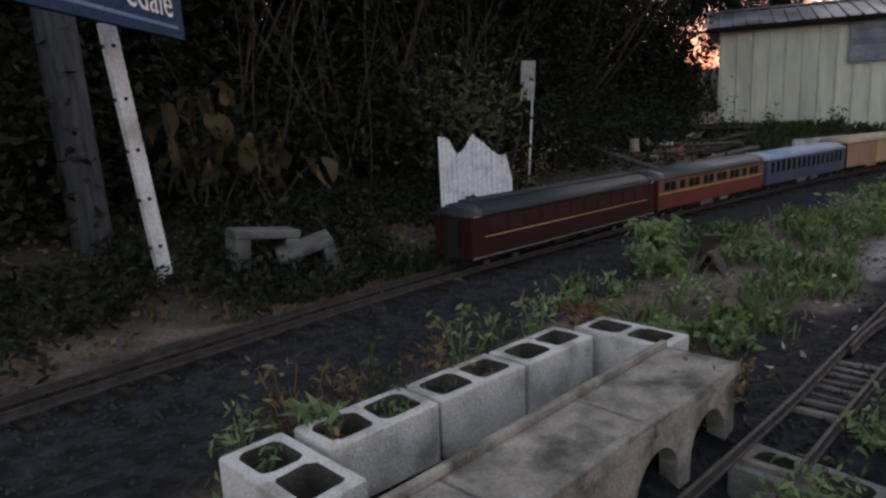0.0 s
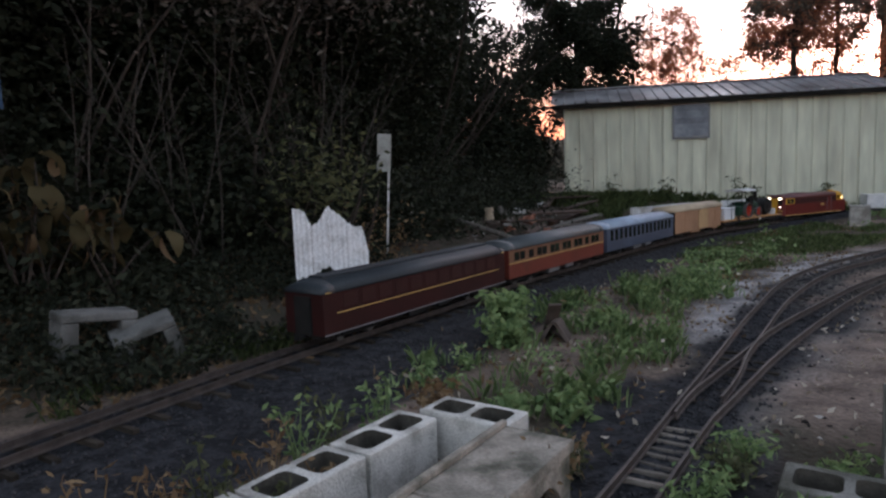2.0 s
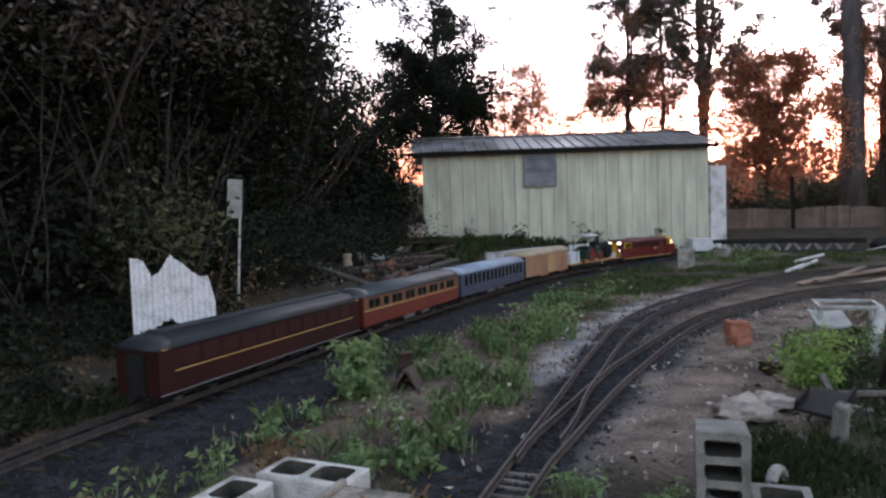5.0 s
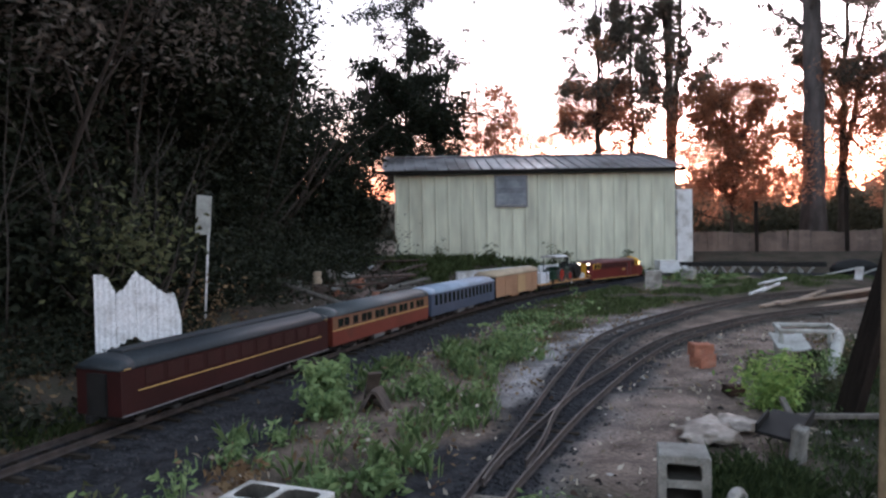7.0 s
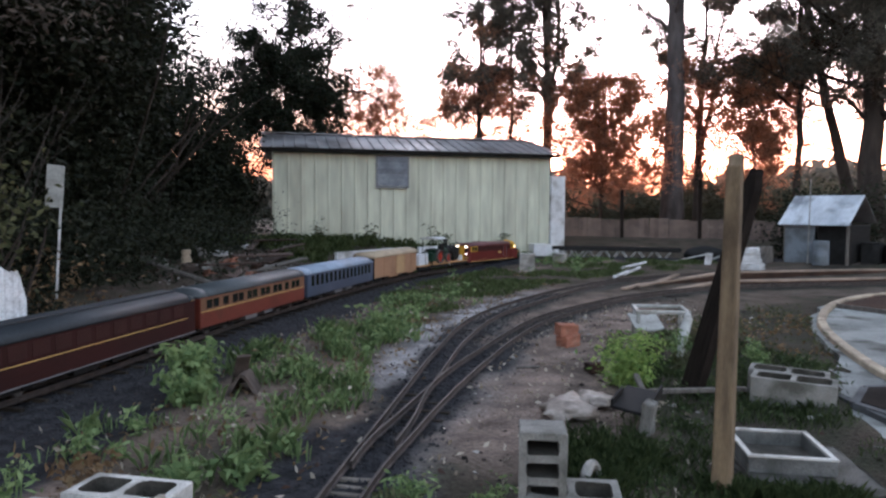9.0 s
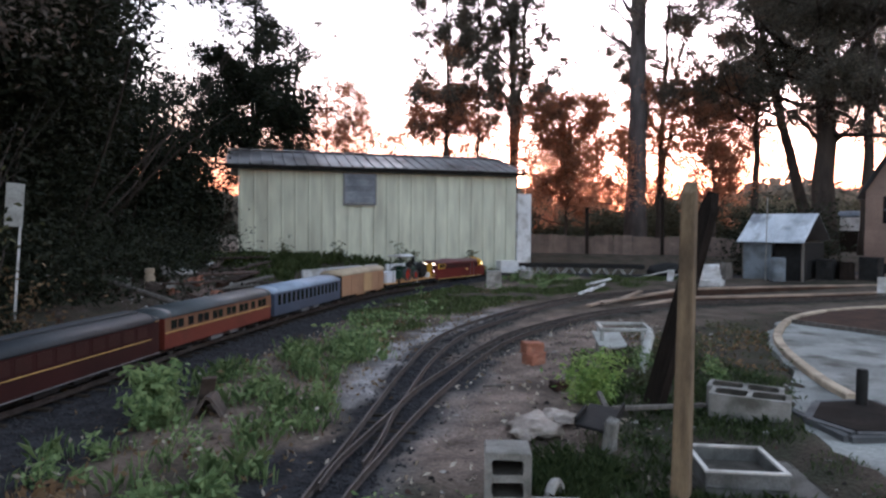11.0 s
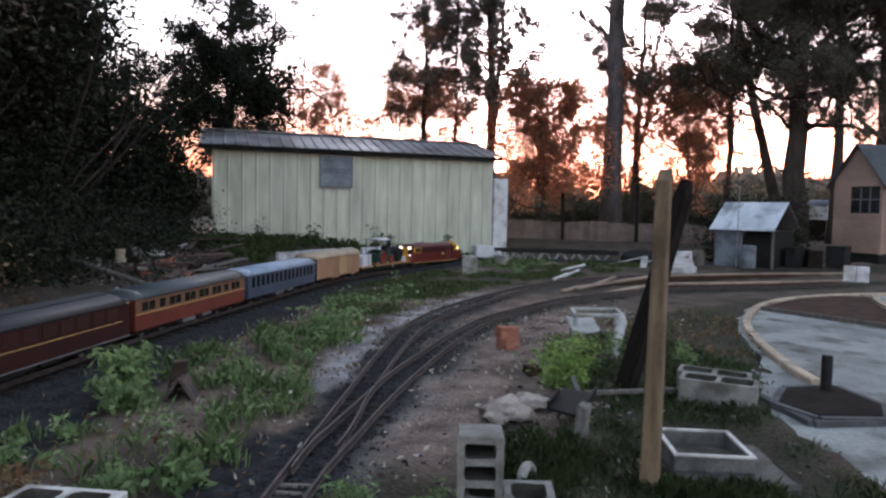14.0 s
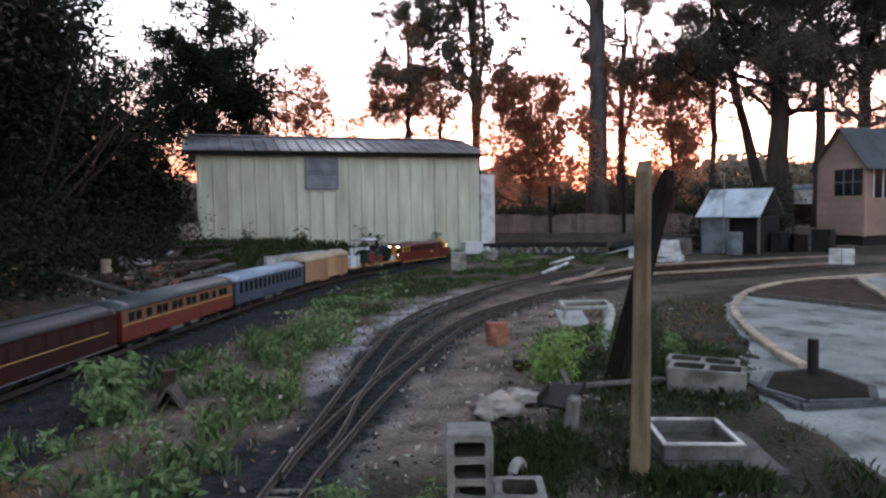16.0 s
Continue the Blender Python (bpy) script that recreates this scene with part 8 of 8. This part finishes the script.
def lathe(profile, seg=20):
    bm = bmesh.new()
    rings = [[bm.verts.new((r * math.cos(2 * math.pi * k / seg), r * math.sin(2 * math.pi * k / seg), z)) for k in range(seg)] for r, z in profile if r > 0]
    for a, b in zip(rings, rings[1:]):
        for k in range(seg):
            bm.faces.new((a[k], a[(k + 1) % seg], b[(k + 1) % seg], b[k]))
    bm.faces.new(rings[0][::-1])
    bm.faces.new(rings[-1])
    return bm


def build_lineside():
    """The far side of the main line: edging, bricks, panel, rubble, beams, pole and sign."""
    rng = np.random.RandomState(14)
    # concrete edging blocks
    line = spline([(0.3, 5.3), (0.62, 5.7), (1.1, 6.25), (1.5, 6.75), (1.98, 7.3), (2.5, 7.9), (2.95, 8.4)], 0.39)
    for k, (p, q) in enumerate(zip(line, line[1:])):
        a = math.degrees(math.atan2(q[1] - p[1], q[0] - p[0]))
        tall = 0.15 if k < 2 else 0.09
        simple("edging_block", rough_box(0.37, 0.11, tall, rng, 0.003), CONCRETE, pose((p[0] + q[0]) / 2, (p[1] + q[1]) / 2, on_ground((p[0] + q[0]) / 2, (p[1] + q[1]) / 2) - 0.03, rng.normal(0, 2), rng.normal(0, 1), a + rng.normal(0, 2)), "grey concrete edging block beside the rails", "edging block", "edging blocks")
    # cast concrete channels dumped beside the line
    for x, y, rz, rx, ry, sc, lab in ((-1.12, 4.93, 35, 0, 6, 1.0, "grey cast concrete channel lying open side out"), (-0.74, 5.0, 20, 12, -16, 0.85, "tilted grey cast concrete channel beside the line")):
        ch = thing("concrete_channel", pose(x, y, on_ground(x, y) - 0.03, rx, ry, rz) @ Matrix.Scale(sc, 4), lab, "concrete channel", "concrete channels")
        for name, b in (("web", (-0.24, 0.24, -0.14, 0.14, 0.29, 0.35)), ("flange", (-0.24, -0.13, -0.14, 0.14, 0.0, 0.289)), ("flange", (0.13, 0.24, -0.14, 0.14, 0.0, 0.289))):
            part(name, boxes(b, bevel=0.012), TROUGH_GREY, ch)
    # loose brick pair and the brick row
    for x, y, a, z in ((1.92, 7.83, 20, 0.0), (2.1, 7.80, 24, 0.0), (2.0, 7.83, 15, 0.078)):
        simple("brick", rough_box(0.23, 0.11, 0.076, rng, 0.002, 0.004), BRICK, pose(x, y, on_ground(x, y) + z, 0, 0, a), "orange-red brick in a small loose stack", "brick", "loose bricks")
    A, B = Vector((2.85, 8.75)), Vector((4.66, 10.12))
    d = (B - A).normalized()
    ang = math.degrees(math.atan2(d.y, d.x))
    for layer in range(3):
        for k in range(9 - layer % 2):
            p = A + d * (0.12 + k * 0.237 + 0.11 * (layer % 2))
            simple("brick", rough_box(0.228, 0.11, 0.074, rng, 0.002, 0.004, 1), BRICK, pose(p.x, p.y, on_ground(A.x, A.y) + 0.01 + 0.077 * layer, 0, 0, ang + rng.normal(0, 3)), "orange-red brick in a low stacked row", "brick", "brick row")
    # torn white panel: ribbed strips with a jagged top and a torn foot
    top = [(0, 0.55), (0.05, 0.55), (0.1, 0.53), (0.17, 0.385), (0.23, 0.41), (0.28, 0.49), (0.33, 0.566), (0.40, 0.51), (0.48, 0.44), (0.53, 0.39), (0.58, 0.35), (0.65, 0.35), (0.70, 0.12)]
    foot = [(0, -0.34), (0.12, -0.34), (0.17, -0.1), (0.26, -0.03), (0.34, -0.02), (0.42, -0.1), (0.47, -0.34), (0.70, -0.34)]
    panel = thing("torn_white_panel", pose(0.17, 6.6, 0.38, -4, 0, 2), "torn white ribbed sheet panel with a jagged top edge", "panel")
    for a, b in ((0.0, 0.165), (0.167, 0.33), (0.332, 0.50), (0.502, 0.70)):
        t = bmesh.new()
        xs = np.linspace(a, b, 15)
        rows = []
        for k, x in enumerate(xs):
            hi, lo = np.interp(x, *zip(*top)) + rng.normal(0, 0.006), np.interp(x, *zip(*foot)) + rng.normal(0, 0.008)
            y = (0.0, 0.006, 0.006, 0.0)[int(round(x / 0.012)) % 4] + 0.02 * math.sin(5 * x)
            rows.append([t.verts.new((x, y + dy, z)) for dy, z in ((0, lo), (0, (lo + hi) / 2), (0, hi), (0.004, hi), (0.004, (lo + hi) / 2), (0.004, lo))])
        for p, q in zip(rows, rows[1:]):
            for k in range(6):
                t.faces.new((p[k], q[k], q[(k + 1) % 6], p[(k + 1) % 6]))
        t.faces.new(rows[0]), t.faces.new(rows[-1][::-1])
        bmesh.ops.recalc_face_normals(t, faces=t.faces)
        part("sheet_strip", t, PANEL_WHITE, panel)
    # stick with a board
    s = thing("white_marker_stake", pose(1.18, 8.264, on_ground(1.18, 8.264) - 0.03, 0, 3.6, 0), "thin white stake with a pale upright board", "stake")
    part("stake", boxes((-0.012, 0.012, -0.01, 0.01, 0.0, 1.74 - on_ground(1.18, 8.264)), bevel=0.002), WHITE_PAINT, s)
    bm = boxes((-0.145, 0.02, -0.022, -0.0105, 1.29 - on_ground(1.18, 8.264), 1.74 - on_ground(1.18, 8.264)), bevel=0.003)
    part("board", bm, DULL_PLASTIC, s, "pale grey board with ragged top")
    # long pole and rubble
    bm = bmesh.new()
    tube(bm, [(2.05, 11.5, 0.52), (2.45, 10.0, 0.50), (2.95, 8.7, 0.30)], [0.03, 0.035, 0.04], 8)
    simple("long_pole", bm, GREY_WOOD, Matrix.Identity(4), "long grey timber pole lying on rubble", "pole")
    simple("tree_stump", lathe([(0.085, -0.1), (0.075, 0.1), (0.07, 0.22)]), KERB, pose(3.05, 10.65, 0.42), "short pale cut stump", "stump")
    for k, (x, y, a, L, tl, mt) in enumerate(((4.2, 11.0, 35, 1.5, 8, GREY_WOOD), (4.6, 11.6, 48, 1.9, 6, SHADED_SCRAP_WOOD), (3.8, 10.6, 20, 1.1, 12, GREY_WOOD), (5.2, 12.6, 55, 1.8, 5, GREY_WOOD), (4.9, 12.3, 40, 1.3, 10, SHADED_SCRAP_WOOD), (3.5, 10.0, 60, 1.0, 4, SHADED_SCRAP_WOOD), (4.0, 11.5, 15, 1.2, 14, SHADED_SCRAP_WOOD), (4.4, 12.0, 65, 1.4, 9, SHADED_SCRAP_WOOD), (3.4, 11.0, 80, 1.0, 6, GREY_WOOD), (4.7, 12.9, 25, 1.3, 12, SHADED_SCRAP_WOOD), (3.2, 10.3, 35, 1.2, 10, SHADED_SCRAP_WOOD))):
        z = on_ground(x, y)
        d2 = Vector((math.cos(radians(a)), math.sin(radians(a)))) * L
        between((x, y, z + 0.02 + 0.015 * k), (x + d2.x, y + d2.y, on_ground(x + d2.x, y + d2.y) + 0.05 + 0.01 * tl), "scrap_board", 0.16, 0.03, mt, "weathered scrap board on the rubble heap", "board", tilt=rng.normal(0, 10))
    for k in range(26):
        x, y = rng.uniform(2.4, 4.6), rng.uniform(9.3, 11.4)
        if y - 9.2 < (x - 2.6) * 0.75 - 0.3:
            continue
        z = on_ground(x, y)
        mt = (BRICK, CONCRETE, TERRACOTTA, SOIL_BROWN)[k % 4]
        simple("rubble_piece", rough_box(rng.uniform(0.1, 0.26), rng.uniform(0.08, 0.16), rng.uniform(0.06, 0.14), rng, 0.012, 0.006, 1), mt, pose(x, y, z - 0.01, rng.normal(0, 14), rng.normal(0, 14), rng.uniform(0, 180)), "broken masonry piece on the rubble heap", "rubble", "rubble heap")
    for x, y, a in ((5.6, 13.6, 20), (4.7, 12.9, 60), (3.9, 12.0, 10)):
        simple("white_scrap", lump(0.34, 0.2, 0.12, rng, 0.3), WHITE_PAINT, pose(x, y, on_ground(x, y), 0, 0, a), "crumpled white scrap on the rubble", "scrap", smooth_faces=False)
    # white beams and plate
    def beam(a, b, h, teeth, label):
        a, b = Vector(a), Vector(b)
        d = b - a
        L = d.length
        t = thing("white_beam", Matrix.Translation(a) @ Euler((0, 0, math.atan2(d.y, d.x))).to_matrix().to_4x4(), label, "beam")
        prof = [(0.0, 0.0), (L, 0.0), (L, h)]
        if teeth:
            for k in range(int(L / 0.09) - 1, -1, -1):
                prof += [(k * 0.09 + 0.06, h), (k * 0.09 + 0.06, h + 0.035), (k * 0.09 + 0.01, h + 0.035), (k * 0.09 + 0.01, h)]
        else:
            prof.append((0.0, h))
        bm = bmesh.new()
        a0 = [bm.verts.new((x, -0.03, z)) for x, z in prof]
        a1 = [bm.verts.new((x, 0.03, z)) for x, z in prof]
        for k in range(len(prof)):
            bm.faces.new((a0[k], a0[(k + 1) % len(prof)], a1[(k + 1) % len(prof)], a1[k]))
        bmesh.ops.triangulate(bm, faces=[bm.faces.new(a0), bm.faces.new(a1[::-1])])
        part("face", bm, WHITE_PAINT, t)

    beam((6.15, 12.05, 0.16), (8.0, 12.92, 0.16), 0.24, True, "white toothed beam lying on edge in grass")
    beam((8.07, 12.95, 0.16), (8.5, 13.13, 0.16), 0.24, True, "short white toothed beam with a dark gap")
    beam((8.75, 13.2, 0.16), (10.7, 13.75, 0.16), 0.26, False, "long white beam behind tall grass")
    beam((10.85, 13.6, 0.14), (11.9, 13.45, 0.14), 0.2, False, "white beam against the shed base")
    simple("white_plate", boxes((-0.5, 0.5, -0.22, 0.22, 0, 0.02), bevel=0.005), WHITE_PAINT, pose(5.5, 11.15, on_ground(5.5, 11.15) + 0.05, 2, 3, 30), "white sheet lying flat beside the bricks", "sheet")
    simple("concrete_foot_block", rough_box(0.5, 0.35, 0.3, rng, 0.005), WHITE_PAINT, pose(12.55, 13.25, 0.1, 0, 0, -20), "white block at the shed corner", "block")
    # broken ridge tile among weeds
    bm = bmesh.new()
    prof = [(-0.13, 0.0), (-0.10, 0.09), (-0.015, 0.20), (0.03, 0.19), (0.10, 0.07), (0.14, 0.0), (0.115, 0.0), (0.08, 0.06), (0.018, 0.165), (-0.01, 0.172), (-0.078, 0.08), (-0.105, 0.0)]
    v0 = [bm.verts.new((x, 0.02 * math.sin(7 * x + z * 20), z)) for x, z in prof]
    v1 = [bm.verts.new((x * 0.9, 0.30 + 0.05 * math.sin(30 * x), z * 0.86)) for x, z in prof]
    n = len(prof)
    for k in range(n):
        bm.faces.new((v0[k], v0[(k + 1) % n], v1[(k + 1) % n], v1[k]))
    bmesh.ops.triangulate(bm, faces=[bm.faces.new(v0[::-1]), bm.faces.new(v1)])
    simple("broken_ridge_tile", bm, TERRACOTTA, pose(2.03, 4.58, -0.02, 0, 0, -28) @ Matrix.Scale(0.82, 4), "broken grey-brown ridge tile among weeds", "tile")
    between((2.1, 4.87, 0.0), (2.08, 4.67, 0.24), "timber_offcut", 0.10, 0.02, TERRACOTTA, "brown broken board leaning in the weeds", "board")
    # timber pole, leaning bar and station sign
    bm = bmesh.new()
    tube(bm, [(0, 0, -0.3), (0, 0, 1.5), (0.02, 0, 3.2)], [0.145, 0.14, 0.135], 14)
    simple("timber_pole", bm, POLE_GREY, pose(-2.40, 5.0, 0.05, 0, -1.5, 0), "thick grey weathered timber pole", "pole")
    a, b = Vector((-1.69, 4.6, 0.0)), Vector((-1.795, 4.45, 1.80))
    dd = b - a
    m = Matrix.Translation(a) @ dd.to_track_quat("Z", "X").to_matrix().to_4x4()
    bar = thing("leaning_bar", m, "white painted bar with bolts leaning on the sign", "bar")
    part("bar", boxes((-0.05, 0.05, -0.028, 0.028, 0, dd.length), bevel=0.004), WHITE_PAINT, bar)
    for k in range(5):
        z = 0.35 + k * 0.33
        bm = bmesh.new()
        tube(bm, [(0, -0.034, z), (0, 0.034, z)], 0.014, 8)
        part("bolt", bm, BLACK, bar)
        bm = bmesh.new()
        tube(bm, [(-0.056, 0, z), (0.056, 0, z)], 0.014, 8)
        part("bolt", bm, BLACK, bar)
    g = thing("station_sign", pose(-1.385, 4.6, 1.69, 0, 0, -93), "dark blue station name board with white lettering", "sign")
    outline = [(0.0, 0.0), (1.9, 0.0), (1.9, 0.36), (0.10, 0.36), (0.05, 0.30), (0.0, 0.26)]
    bm = bmesh.new()
    v0 = [bm.verts.new((x, -0.02, z)) for x, z in outline]
    v1 = [bm.verts.new((x, 0.02, z)) for x, z in outline]
    for k in range(len(outline)):
        bm.faces.new((v0[k], v0[(k + 1) % len(outline)], v1[(k + 1) % len(outline)], v1[k]))
    bm.faces.new(v0), bm.faces.new(v1[::-1])
    part("board", bm, SAIL_BLUE, g)
    part("underline", boxes((0.08, 1.8, 0.0205, 0.023, 0.055, 0.075)), SIGN_LINE, g, "pale blue line under the name")
    cu = bpy.data.curves.new("name_letters", "FONT")
    cu.body, cu.size, cu.extrude, cu.align_x = "edale", 0.26, 0.002, "RIGHT"
    tx = new("name_letters", cu)
    me = bpy.data.meshes.new_from_object(tx)
    bpy.data.objects.remove(tx)
    me.materials.append(WHITE_LETTER)
    ob = new("name_letters", me)
    ob.parent = g
    ob.matrix_local = pose(0.13, 0.024, 0.12, 90, 0, 180)
    # dying broad-leaved plants
    for k, (x, y, z, n, c) in enumerate(((-1.75, 5.9, 0.35, 30, 0.0), (-1.3, 6.1, 0.25, 24, 0.0), (-1.9, 5.8, 0.3, 18, 0.0))):
        r = np.random.RandomState(90 + k)
        t = thing("broad_leaved_plant", pose(x, y, on_ground(x, y)), "dying plant with drooping yellow-brown broad leaves", "plant", "dying plants")
        st = bmesh.new()
        pos = []
        for q in range(4):
            a = r.uniform(0, 6.28)
            lp = limb_path((0, 0, 0), (math.cos(a) * 0.35, math.sin(a) * 0.35, 1), r.uniform(0.6, 1.15), 0.12, r, 6)
            tube(st, lp, [0.014 * (1 - 0.6 * w / 6) for w in range(7)], 6)
            pos += [tuple(lp[-1]), tuple(lp[-2]), tuple(lp[-3])]
        part("stem", st, BARK_DARK, t, smooth=True)
        pos = [Vector(q) for q in pos]
        for q in range(n):
            a = r.uniform(0, 6.283)
            dry = q % 3 == 0
            base = pos[r.randint(len(pos))] + Vector(r.normal(0, 0.05, 3))
            broad_leaf("withered_leaf" if dry else "leaf", base, a, r.uniform(0.2, 0.38), r.uniform(0.06, 0.10) if dry else r.uniform(0.12, 0.19), -1.1 if dry else r.uniform(-0.6, 0.3), LEAF_DRY if dry else LEAF_BIG, t, r)
    # bare saplings fanning up in front of the wood
    for x, y, n, ln, sd in ((-0.75, 7.15, 6, 2.8, 4), (0.15, 8.0, 6, 2.7, 5), (0.6, 8.5, 5, 2.6, 7), (-1.7, 6.6, 5, 2.9, 8)):
        r = np.random.RandomState(300 + sd)
        bm = bmesh.new()
        for q in range(n):
            a = r.uniform(-0.6, 0.75)
            lp = limb_path((x + r.normal(0, 0.12), y + r.normal(0, 0.08), on_ground(x, y) - 0.02), (a, -0.12 + r.normal(0, 0.1), 1.3), ln * r.uniform(0.6, 1.15), 0.05, r, 9)
            tube(bm, lp, [0.010 * (1 - 0.8 * w / 9) for w in range(10)], 5)
            for k in range(4):
                tw = limb_path(lp[3 + k], (a + r.normal(0, 0.7), r.normal(0, 0.3), 0.9), r.uniform(0.3, 0.9), 0.08, r, 4)
                tube(bm, tw, [0.005, 0.004, 0.004, 0.003, 0.002], 4)
        simple("bare_sapling", bm, BARK_TWIG, Matrix.Identity(4), "leafless grey sapling with thin slanting stems", "sapling", "bare saplings", smooth_faces=True)
    # slender shrub behind the panel
    thicket("slender_shrub", [(0.35, 7.6, 0.6, 0.32, 1.35), (0.75, 7.75, 0.5, 0.2, 1.2)], 620, (0.095, 0.045), LEAF_PALE_GREEN, 95, "sparse grey-green shrub with thin stems")
    thicket("slender_shrub", [(0.95, 7.75, 0.0, 0.25, 0.2), (1.2, 8.1, 0.0, 0.25, 0.2)], 420, (0.07, 0.03), LEAF_DRY, 96, "dry brown weeds behind the edging")


build_posts()
build_block_pile()
build_plastic_chair()
build_round_yard()
build_far_right()
build_lineside()
